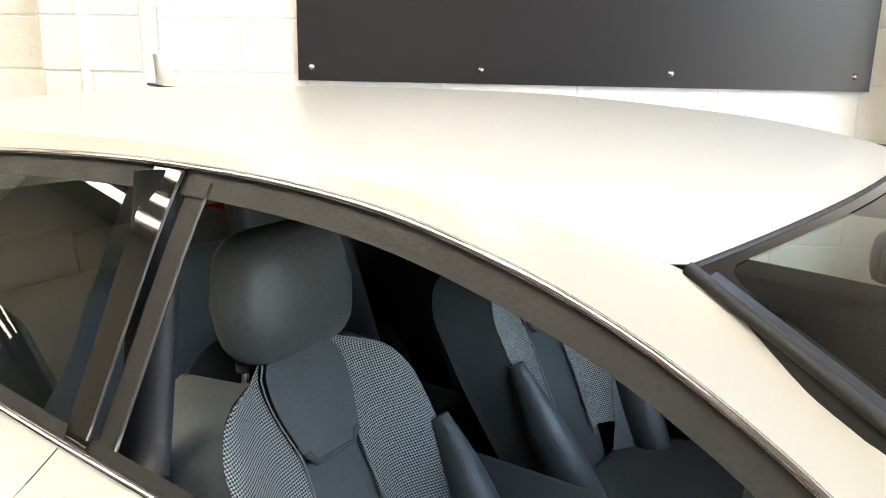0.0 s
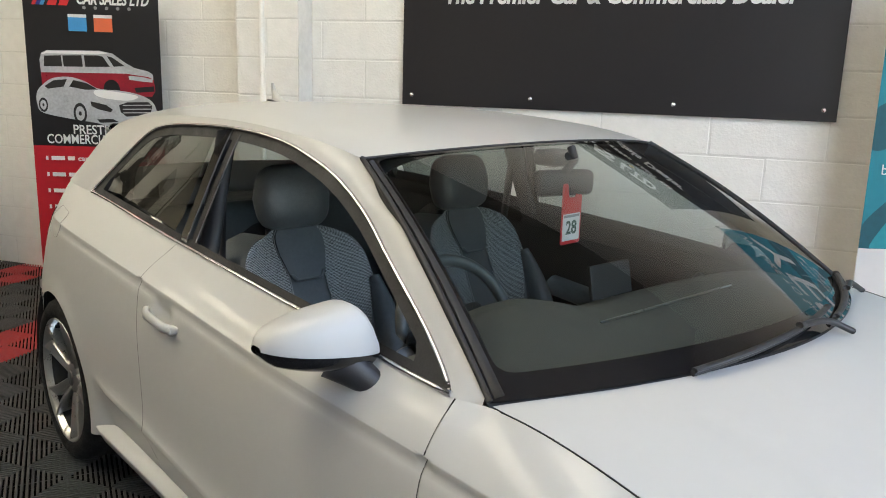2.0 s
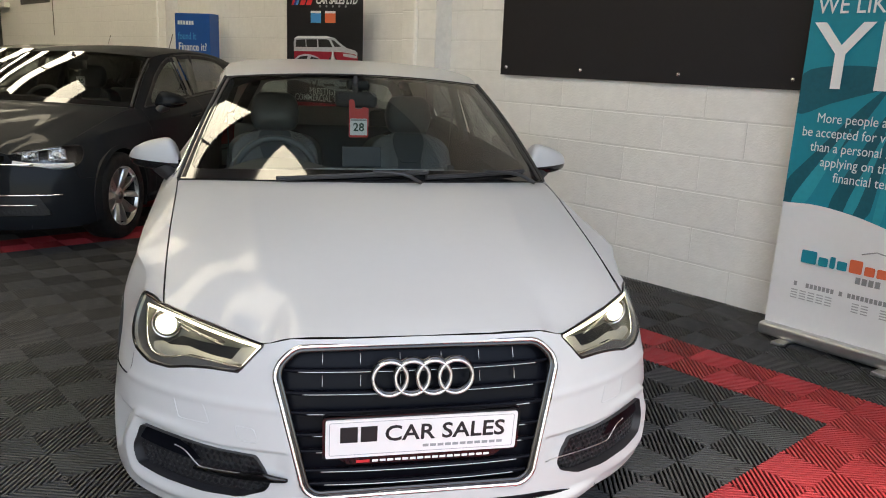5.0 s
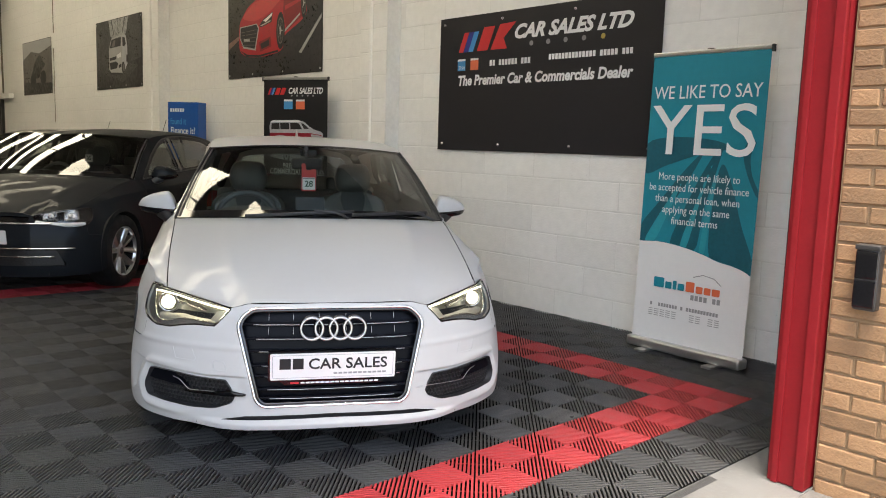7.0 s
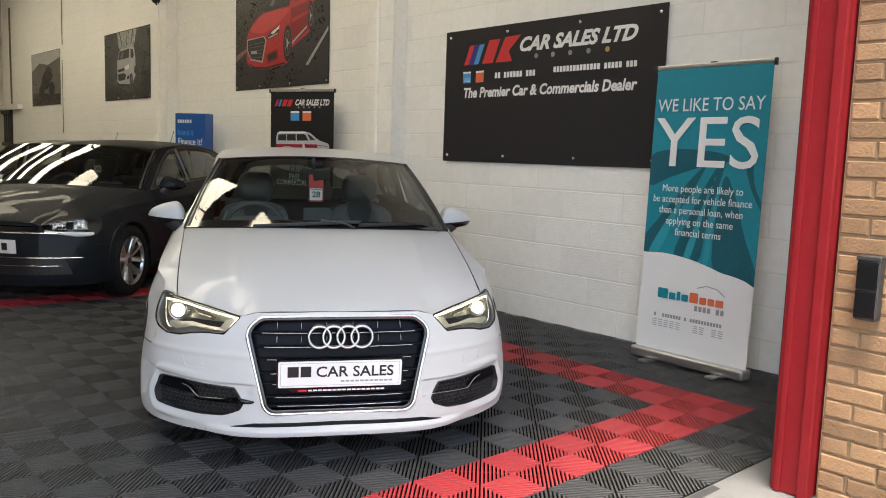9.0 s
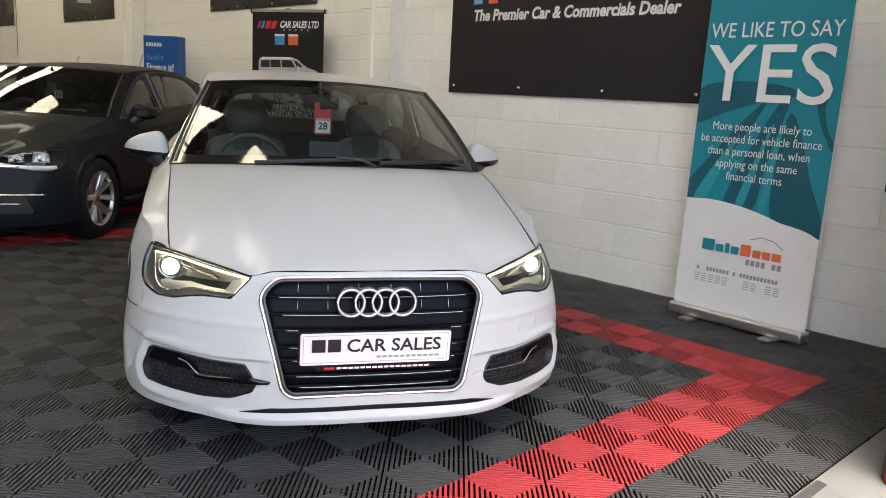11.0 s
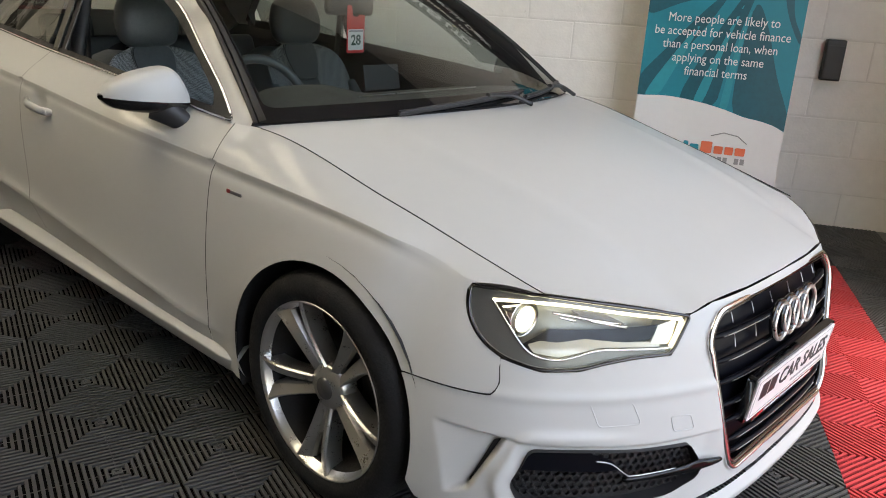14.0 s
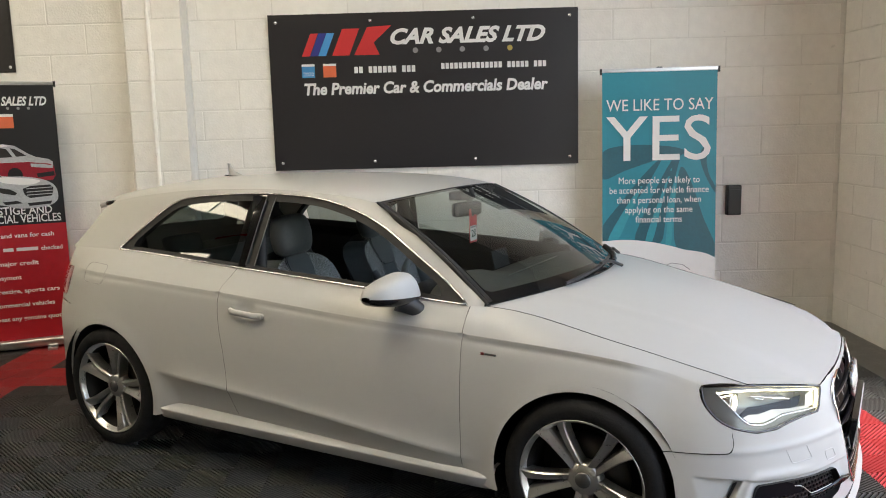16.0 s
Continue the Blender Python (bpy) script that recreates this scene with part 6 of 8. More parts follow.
def price_hanger(number, m, label, hook=True):
    """A numbered white panel, on a red card that hangs from the cabin mirror or by itself."""
    h = thing("number_hanger", m, label, "number card", "number cards")
    if hook:
        make("card", *slab(fillet([(-0.045, -0.085), (0.045, -0.085), (0.045, 0.085), (0.022, 0.085), (0.016, 0.045), (-0.016, 0.045), (-0.022, 0.085), (-0.045, 0.085)], 0.008), -0.001, 0.001), CARD_RED, h, "red card", False)
    make("panel", *slab(fillet([(-0.039, -0.075), (0.039, -0.075), (0.039, 0.0), (-0.039, 0.0)], 0.003), 0.001, 0.002), CARD_WHITE, h, "white panel", False)
    box("panel_band", -0.036, 0.036, -0.010, -0.003, 0.002, 0.0025, PRINT_GREY, h)
    lettering(number, 0.052, pose(0, -0.056, 0.0022), GREEN_INK, h, bold=0.0012, align="CENTER", width=0.050, depth=0.0003)
    return h


cabin(car)
price_hanger("28", CAR_POSE @ pose(-0.875, 0.0, 1.142, 90, 0, 90 + 4), "red hanging card with the number 28 on a white panel")

# ---- the parked cars ----
FRONT_DOOR_5 = bend([(-1.44, 1.0), (-1.452, 0.90), (-1.45, 0.70), (-1.43, 0.45), (-1.40, 0.31), (-1.37, 0.285)], 6)
DLO5 = np.vstack([along(lambda x: ZB(x) + 0.008, np.linspace(-0.55, -2.66, 40)), bend([(-2.70, 1.045), (-2.66, 1.12), (-2.55, 1.22), (-2.42, 1.285), (-2.2, 1.318), (-1.9, 1.333), (-1.6, 1.335), (-1.35, 1.316), (-1.2, 1.285), (-1.02, 1.20), (-0.80, 1.075), (-0.65, 0.985), (-0.57, 0.937)], 6)])
CASE = material("black_glass_lamp_panel", (0.02, 0.02, 0.022), 0.15, vary=0.05, coat=0.6)


DIM = glass("dim_parked_car_glass", (0.34, 0.345, 0.33))


def shorten(ob, k):
    """Pulls the nose ahead of the front axle back by the factor k."""
    for ch in ob.children:
        if ch.name.startswith("wheel"):
            continue
        x = ch.matrix_basis.translation.x
        if ch.matrix_basis != Matrix.Identity(4):
            if x > 0:
                ch.matrix_basis = Matrix.Translation((x * (k - 1), 0, 0)) @ ch.matrix_basis
            continue
        if ch.data:
            for v in ch.data.vertices:
                if v.co.x > 0:
                    v.co.x *= k
        shorten(ch, k)


def parked_hatch(m, name, paint, label, number, detail=True):
    """A five-door hatchback with slim grille, twin-element lamps and twin-spoke alloys."""
    c = thing(name, m @ Matrix.Diagonal((1.005, 1.0, 1.03, 1)), label, "car", "parked cars")
    inner_shell(c)
    bot = bend([(-1.36, 0.281), (-1.0, 0.278), (-0.6, 0.270), (-0.494, 0.266)], 6)
    front = np.vstack([along(ZB, np.linspace(-0.494, -1.437, 30)), FRONT_DOOR_5[1:], bot])
    rear_edge = bend([(-2.40, 1.025), (-2.36, 0.92), (-2.26, 0.80), (-2.21, 0.66), (-2.20, 0.55)], 5)
    rear = np.vstack([along(ZB, np.linspace(-1.444, -2.40, 30)), rear_edge[1:], arch(-WB, 36, 8, R_ARCH + 0.01, 8), [(-2.2, 0.275), (-1.38, 0.285)], FRONT_DOOR_5[::-1][1:-1] + np.array([-0.006, 0])])
    quarter = np.vstack([along(ZB, np.linspace(-2.406, -3.06, 20)), [(-3.06, 0.93), (-3.02, 0.77), (-2.93, 0.735), (-2.88, 0.60)], arch(-WB, 127, 38), rear_edge[::-1][1:-1] + np.array([-0.006, 0])])
    st = (0.025, 0.02)
    both("front_wing", flip(sheet(flank_v, to_v(wing_poly()), step=st, grid=0.3 / 20)), paint, c)
    d = both("door", flip(sheet(flank_v, to_v(front), step=st, grid=0.3 / 20)), paint, c, "front door")
    d2 = both("door", flip(sheet(flank_v, to_v(rear), step=st, grid=0.3 / 20)), paint, c, "rear door")
    both("rear_quarter", flip(sheet(flank_v, to_v(quarter), step=st, grid=0.3 / 20)), paint, c)
    both("window_pillar_panel", flip(sheet(green, green_poly(), [shrink(DLO5, -0.004)], step=0.02)), paint, c)
    make("roof", *sheet(roof, roof_poly(), step=0.05), paint, c, "roof")
    make("bonnet", *sheet(bonnet, hood_poly(), step=0.03), paint, c, "bonnet")
    slim = fillet([(nose_uy(y, z) * s, z) for s, y, z in ((1, 0.40, 0.655), (1, 0.40, 0.607), (-1, 0.40, 0.607), (-1, 0.40, 0.655))], 0.012)
    lower = fillet([(nose_uy(y, z) * s, z) for s, y, z in ((1, 0.60, 0.40), (1, 0.68, 0.26), (-1, 0.68, 0.26), (-1, 0.60, 0.40))], 0.03)
    make("front_bumper", *flip(sheet(NOSE, BUMPER, [slim, lower], step=(0.016, 0.012))), paint, c, "front bumper")
    rear_end(c, paint)
    g = make("windscreen", *sheet(screen, wn_u, step=0.08), DIM, c, "windscreen reflecting the rooflights")
    g.visible_shadow = False
    make("screen_border", *sheet(lambda u, w: screen(u, w, 0.002), wn_u, [FRIT], step=0.04), GLOSS_BLACK, c)
    window_pieces(c, DLO5, [(-1.36, 1.345), (-1.41, 0.97)], [(-1.425, 1.345), (-1.47, 0.97)], -0.545, -2.66, False, SATIN_BLACK)
    for x, turn in ((0.0, 0.1), (-WB, 0.5)):
        for side in (-1, 1):
            wheel_parts(c, x, side, ALLOY, turn=turn, spread=0.030, q=0.90)
    mirror_parts(c, paint, "painted mirror cap")
    sills(c, paint)
    # face
    make("slim_grille", *flip(sheet(lambda u, z: NOSE(u, z, -0.02), slim, step=0.04)), GLOSS_BLACK, c, "slim black grille")
    make("lower_grille", *flip(sheet(lambda u, z: NOSE(u, z, -0.03), lower, step=0.05)), HONEY, c, "black lower grille")
    u = np.linspace(-0.62, 0.62, 40)
    for z, r in ((0.598, 0.006), (0.40, 0.005), (0.335, 0.004)):
        make("bright_bar", *tube(np.stack(NOSE(u * (1.28 if z == 0.40 else 1.0), np.full_like(u, z), 0.002), 1), r, 6), CHROME, c, "thin chrome line")
    for s in (1, -1):
        k = np.array([s, 1])
        hl = new("headlamp")
        hl.parent = c
        make("housing", *sheet(lambda u, z: NOSE(u, z, -0.06), LAMP * k, step=0.03), CASE, hl, "dark headlamp housing")
        rim_wall("housing_wall", NOSE, LAMP * k, 0.0, -0.06, CASE, hl)
        make("border", *tube(on(NOSE, LAMP * k, -0.001), 0.004, 6, 1.0, True), GLOSS_BLACK, hl, "black lamp border")
        for y, r in ((0.685, 0.060), (0.545, 0.058)):
            p = np.array(NOSE(np.array([nose_uy(y, 0.655) * s]), np.array([0.655]), -0.018)).ravel()
            bowl = new("reflector")
            bowl.parent = hl
            bowl.matrix_basis = pose(*p, 0, 0, -s * (30 if y > 0.6 else 20))
            outer, inner = fillet([(-r, -0.034), (r, -0.030), (r * 0.92, 0.042), (-r * 0.92, 0.038)], 0.012, 3), fillet([(-0.022, -0.017), (0.022, -0.017), (0.022, 0.017), (-0.022, 0.017)], 0.012, 3)
            n = len(outer)
            rows = [(0.004, a, b) for a, b in outer] + [(0.0, a * 0.9, b * 0.9) for a, b in outer] + [(-0.035, a, b) for a, b in inner]
            make("bowl", np.array(rows), grid_faces(3, n, True) + [tuple(range(2 * n, 3 * n))], CHROME, bowl, "bright faceted lamp bowl", False)
            make("bulb_shield", *tube([(-0.030, 0, 0), (-0.008, 0, 0)], [0.013, 0.010], 12), CHROME, bowl)
        low = [(nose_uy(y, z), z) for y, z in ((0.77, 0.590), (0.66, 0.589), (0.54, 0.596), (0.45, 0.610))]
        make("lower_strip", *tube(on(NOSE, bend(low, 5) * k, -0.010), 0.017, 10, 0.8), PLATE_WHITE, hl, "white lower light strip")
        brow = [(nose_uy(y, z), z) for y, z in ((0.70, 0.704), (0.58, 0.690), (0.47, 0.668))]
        make("lamp_brow", *tube(on(NOSE, bend(brow, 5) * k, -0.012), 0.006, 8), CHROME, hl, "chrome brow over the bowls")
        ln = make("lens_cover", *sheet(lambda u, z: NOSE(u, z, 0.001), LAMP * k, step=0.03), LENS, hl)
        ln.visible_shadow = False
    for dd, x in ((d, -1.33), (d2, -2.18)):
        for i, s in ((0, 1), (1, -1)):
            path = [(x + 0.19 * t - 0.03, -s * (float(flank_y(x, 0.83)) + 0.004 + 0.024 * min(1.0, 4.5 * t, 4.5 * (1 - t)) ** 0.6), 0.842 - 0.012 * t) for t in np.linspace(0, 1, 10)]
            make("door_handle", *tube(path, 0.013, 8, 0.7), paint, dd[i])
    pl = new("number_plate")
    pl.parent = c
    pl.matrix_basis = pose(0.878, 0, 0.49, 96, 0, 90)
    make("plate", *slab(fillet([(-0.26, -0.056), (0.26, -0.056), (0.26, 0.056), (-0.26, 0.056)], 0.008), 0, 0.004), PLATE_WHITE, pl, "white plate", False)
    bars("plate_bars", -0.20, 0.20, -0.03, 0.03, 0.004, PRINT_BLACK, pl, 6, "black bars")
    make("roof_antenna", *tube([(-2.55, 0, 1.37), (-2.62, 0, 1.47), (-2.66, 0, 1.53)], 0.004, 6), SATIN_BLACK, c)
    if detail:
        cabin(c)
        price_hanger(number, m @ pose(-0.90, 0.02, 1.165, 90, 0, 90), "white card with the number %s behind the windscreen" % number, False)
        pap = thing("dash_paper", m @ pose(-0.45, 0.42, 1.005, 0, -14, 20), "white sheet of paper on the dashboard", "paper")
        make("sheet", *slab([(-0.07, -0.10), (0.07, -0.10), (0.07, 0.10), (-0.07, 0.10)], 0, 0.001), CARD_WHITE, pap, "", False)
    else:
        make("dashboard", *grid_mesh([(x, y, z) for x, z in ((-0.3, 0.92), (-0.7, 0.94), (-0.82, 0.7)) for y in (-0.7, 0.0, 0.7)], 3, 3), TRIM_DARK, c)
    shorten(c, 0.87)
    return c


DARK_POSE = pose(-3.09, 0.57, 0, 0, 0, -48.8) @ pose(0.11, 0, 0)
parked_hatch(DARK_POSE, "parked_hatchback", GREY_PAINT, "dark grey five-door hatchback parked on red tiles", "35")
parked_hatch(pose(-5.65, 0.75, 0, 0, 0, -48.8), "parked_silver_car", SILVER_PAINT, "pale silver hatchback parked behind the grey one", "", False)

# ---- things on and by the walls ----
SIGN_BLACK = material("black_sign_board", (0.022, 0.021, 0.024), 0.33, vary=0.06, scale=4)
PRINT_BLUE = material("blue_print", (0.06, 0.30, 0.62), 0.45, vary=0.05)
PRINT_NAVY = material("navy_print", (0.03, 0.04, 0.25), 0.45, vary=0.05)
PRINT_GOLD = material("gold_print", (0.50, 0.36, 0.08), 0.45, vary=0.05)
PRINT_ORANGE = material("orange_print", (0.75, 0.16, 0.07), 0.45, vary=0.05)
TEAL = material("teal_banner_print", (0.004, 0.235, 0.31), 0.42, vary=0.06, scale=3)
TEAL_DARK = material("dark_teal_print", (0.006, 0.10, 0.135), 0.42, vary=0.15, scale=5)
TEAL_LIGHT = material("light_teal_print", (0.015, 0.30, 0.37), 0.42, vary=0.1, scale=5)
BANNER_WHITE = material("white_banner_film", (0.78, 0.78, 0.77), 0.42, vary=0.02, scale=3)
BANNER_BLACK = material("black_banner_film", (0.012, 0.012, 0.014), 0.42, vary=0.05, scale=3)
BANNER_RED = material("red_banner_film", (0.50, 0.018, 0.03), 0.42, vary=0.05, scale=3)
ALU = material("brushed_aluminium", (0.60, 0.60, 0.60), 0.33, metal=0.9, vary=0.05, scale=30)
POSTER_DARK = material("dark_poster_print", (0.022, 0.021, 0.021), 0.4, vary=0.25, scale=1.5)
POSTER_MID = material("grey_poster_print", (0.13, 0.12, 0.11), 0.4, vary=0.3, scale=2)
POSTER_PALE = material("pale_poster_print", (0.42, 0.42, 0.41), 0.4, vary=0.15, scale=3)
BOX_GREY = material("dark_grey_box_plastic", (0.028, 0.027, 0.027), 0.45, vary=0.08, bump=0.1, bump_scale=200)


def para(x, y, h, w, shear=0.3):
    return [(x, y), (x + w, y), (x + w + shear * h, y + h), (x + shear * h, y + h)]


# the long black sign
sg = thing("wall_sign", pose(0.394, NORTH - 0.024, 1.928, 90, 0, 0), "black dealer sign board with white and red lettering", "sign")
W2, H2 = 1.197, 0.598
make("board", *slab([(-W2, -H2), (W2, -H2), (W2, H2), (-W2, H2)], -0.004, 0.0), SIGN_BLACK, sg, "satin black board", False)
U = 2 * W2 / 1118.0
sx = lambda px: -W2 + (px - 40) * U
sy = lambda py: H2 - (py - 40) * U
LOGO_Y, LOGO_H = sy(188), 80 * U
for x, c in ((158, PRINT_RED), (188, PRINT_NAVY), (217, PRINT_BLUE)):
    flat("stripe", para(sx(x), LOGO_Y, LOGO_H, 28 * U, 0.42), 0.0002, c, sg, "slanted logo stripe")
flat("name_mark", para(sx(268), LOGO_Y, 94 * U, 62 * U, 0.42), 0.0002, PRINT_RED, sg, "plain red logo shape")
flat("name_mark", [(sx(348), LOGO_Y), (sx(440), LOGO_Y), (sx(420), sy(145)), (sx(486), sy(86)), (sx(398), sy(90))], 0.0002, PRINT_RED, sg)
lettering("CAR SALES LTD", 0.158, pose(sx(472), sy(151), 0.0002), PRINT_WHITE, sg, bold=0.0065, shear=0.34, width=560 * U, depth=0.0004)
for i, (x, c) in enumerate(((570, PRINT_WHITE), (655, PRINT_WHITE), (740, PRINT_WHITE), (826, PRINT_WHITE), (912, PRINT_GOLD))):
    flat("maker_mark", [(sx(x) + 0.021 * math.cos(a), sy(176) + 0.021 * math.sin(a)) for a in np.linspace(0, 2 * math.pi, 16, endpoint=False)], 0.0002, c if i == 4 else PRINT_GREY, sg, "small round maker mark")
for x, c in ((155, PRINT_BLUE), (233, PRINT_ORANGE)):
    flat("award_mark", [(sx(x), sy(264)), (sx(x + 47), sy(264)), (sx(x + 47), sy(216)), (sx(x), sy(216))], 0.0002, c, sg, "small square award mark")
    flat("award_top", [(sx(x), sy(224)), (sx(x + 47), sy(224)), (sx(x + 47), sy(216)), (sx(x), sy(216))], 0.001, PRINT_WHITE, sg)
lettering("2020", 0.042, pose(sx(160), sy(258), 0.0004), PRINT_WHITE, sg, width=38 * U, depth=0.0004)
bars("phone_line", sx(346), sx(572), sy(252), sy(229), 0.0002, PRINT_WHITE, sg, 13, "white bars of a phone number")
bars("web_line", sx(662), sx(1046), sy(245), sy(224), 0.0002, PRINT_WHITE, sg, 24, "white bars of a web address")
lettering("The Premier Car & Commercials Dealer", 0.122, pose(sx(157), sy(325), 0.0002), PRINT_WHITE, sg, bold=0.0042, shear=0.16, width=888 * U, depth=0.0004)
for x in (-1.137, -0.406, 0.388, 1.132):
    for y in (-0.54, 0.54):
        b = make("bolt", *lathe([(0.0, -0.009), (0.008, -0.008), (0.013, -0.003), (0.014, 0.0)], 14), CHROME, sg, "domed chrome fixing")
        b.matrix_basis = pose(x, y, 0.0, -90, 0, 0)


def roller_banner(m, label, width=0.85, height=2.02):
    """A pull-up banner: aluminium base on two feet, film, top rail and pole behind."""
    t = thing("roller_banner", m, label, "banner", "pull-up banners")
    bm = bmesh.new()
    box_bm(bm, -width / 2 - 0.006, width / 2 + 0.006, -0.055, 0.055, 0.018, 0.085, 0.022, 3)
    part("base", bm, ALU, t, "brushed aluminium base", True)
    for x in (-0.27, 0.25):
        bm = bmesh.new()
        box_bm(bm, x - 0.035, x + 0.035, -0.13, 0.13, 0.0, 0.018, 0.006, 2)
        part("foot", bm, ALU, t, "swing-out aluminium foot")
    bm = bmesh.new()
    box_bm(bm, -width / 2 - 0.004, width / 2 + 0.004, -0.009, 0.009, height - 0.014, height + 0.012, 0.005, 2)
    part("top_rail", bm, ALU, t, "aluminium top rail")
    for x in (-1, 1):
        box("end_cap", x * (width / 2 + 0.006) - 0.008, x * (width / 2 + 0.006) + 0.008, -0.012, 0.012, height - 0.03, height + 0.014, SATIN_BLACK, t, bevel=0.003)
    make("pole", *tube([(0, 0.035, 0.07), (0, 0.02, height)], 0.008, 8), ALU, t)
    box("pole_hook", -0.02, 0.02, -0.004, 0.03, height + 0.008, height + 0.020, SATIN_BLACK, t, bevel=0.003)
    return t


# teal finance banner: a film with a slight ripple, printed in areas
YT = roller_banner(pose(2.143, 3.08, 0, 0, 0, -2.2) @ pose(0, 0, 0, -1.9, 0, 0), "teal and white pull-up finance banner on an aluminium base")


def film(poly, y, step=0.05):
    def f(a, b):
        return a, y - 0.004 * np.sin(a * 9 + 0.6) * np.sin(b * 1.6) + 0 * b, b
    return sheet(f, np.array(poly, float), step=step)


X0, X1, ZT = -0.422, 0.422, 2.005
wave = bend([(-0.422, 0.748), (-0.25, 0.758), (-0.06, 0.738), (0.09, 0.706), (0.19, 0.676), (0.28, 0.662), (0.36, 0.642), (0.422, 0.612)], 6)
make("film_white", *film([(X0, 0.08), (X1, 0.08), (X1, ZT), (X0, ZT)], 0.0), BANNER_WHITE, YT, "white banner film")
make("film_teal", *film(np.vstack([wave, [(X1, ZT), (X0, ZT)]]), -0.0012, 0.035), TEAL, YT, "teal printed area with sweeping light trails")
TRAILS = (
    (TEAL_DARK, ((-0.422, 0.86), (-0.30, 1.02), (-0.12, 1.24), (0.02, 1.38), (0.02, 1.36), (-0.08, 1.18), (-0.24, 0.94), (-0.33, 0.75), (-0.422, 0.75))),
    (TEAL_DARK, ((-0.18, 0.74), (-0.05, 1.08), (0.08, 1.33), (0.16, 1.42), (0.13, 1.27), (0.06, 1.0), (0.01, 0.71))),
    (TEAL_DARK, ((0.13, 0.69), (0.12, 1.04), (0.16, 1.30), (0.24, 1.18), (0.33, 0.92), (0.422, 0.71), (0.422, 0.61), (0.3, 0.65))),
    (TEAL_DARK, ((-0.422, 1.42), (-0.2, 1.47), (0.1, 1.45), (0.2, 1.40), (0.0, 1.36), (-0.25, 1.28), (-0.422, 1.22))),
    (TEAL_LIGHT, ((-0.10, 0.75), (0.01, 1.08), (0.10, 1.31), (0.03, 1.06), (-0.05, 0.73))),
    (TEAL_LIGHT, ((0.05, 0.70), (0.08, 1.0), (0.14, 1.28), (0.11, 1.0), (0.09, 0.69))),
    (TEAL_LIGHT, ((-0.38, 0.76), (-0.26, 0.98), (-0.12, 1.18), (-0.22, 0.94), (-0.31, 0.75))),
    (TEAL_DARK, ((0.30, 1.38), (0.33, 1.26), (0.39, 1.14), (0.422, 1.10), (0.422, 1.14), (0.37, 1.24), (0.35, 1.36), (0.38, 1.44), (0.34, 1.46))),
)
for k, (c, pts) in enumerate(TRAILS):
    trail = bend(pts, 4, True)
    trail[:, 0] = np.clip(trail[:, 0], X0 + 0.001, X1 - 0.001)
    trail[:, 1] = np.maximum(trail[:, 1], np.interp(trail[:, 0], wave[:, 0], wave[:, 1]) + 0.002)
    make("light_trail", *film(trail, -0.0020 - 0.0003 * k, 0.02), c, YT, "sweeping printed trail")
up = lambda x, z, y=-0.0105: pose(x, y, z, 90, 0, 0)
lettering("WE LIKE TO SAY", 0.122, up(-0.392, 1.722), PRINT_WHITE, YT, bold=0.0004, width=0.785, depth=0.0004)
lettering("YES", 0.475, up(-0.392, 1.354), PRINT_WHITE, YT, bold=0.001, width=0.772, depth=0.0004)
for i, (line, w) in enumerate((("More people are likely to", 0.60), ("be accepted for vehicle finance", 0.735), ("than a personal loan, when", 0.625), ("applying on the same", 0.50), ("financial terms", 0.345))):
    lettering(line, 0.070, up(-0.002, 1.182 - i * 0.0735), PRINT_WHITE, YT, bold=0.0, align="CENTER", width=w, depth=0.0004)
for x, w, h, c in ((-0.270, 0.082, 0.068, TEAL), (-0.178, 0.050, 0.046, TEAL), (-0.118, 0.028, 0.060, TEAL), (-0.080, 0.050, 0.046, TEAL),
                   (-0.018, 0.064, 0.068, PRINT_ORANGE), (0.058, 0.050, 0.046, PRINT_ORANGE), (0.118, 0.048, 0.046, PRINT_ORANGE), (0.176, 0.056, 0.046, PRINT_ORANGE)):
    flat("finance_mark", fillet([(x, 0), (x + w, 0), (x + w, h), (x, h)], 0.008, 3), 0, c, YT, "plain coloured bar of the lender's mark").matrix_basis = up(0, 0.450)
make("mark_swoosh", *tube([(0.03, -0.006, 0.552), (0.10, -0.006, 0.575), (0.18, -0.006, 0.562), (0.235, -0.006, 0.522)], 0.003, 5), PRINT_GREY, YT, "thin grey logo line")
bars("finance_word", 0.02, 0.245, 0, 0.034, 0, PRINT_GREY, YT, 7, "grey bars of a word", m=up(0, 0.398, -0.005))
bars("web_line", -0.29, 0.235, 0, 0.024, 0, PRINT_GREY, YT, 24, "grey bars of a web address", m=up(0, 0.318, -0.005))
for i in range(4):
    bars("fine_print", -0.345, 0.30, 0, 0.006, 0, POSTER_PALE, YT, 14, "unreadable fine print", m=up(0, 0.292 - 0.014 * i, -0.005))

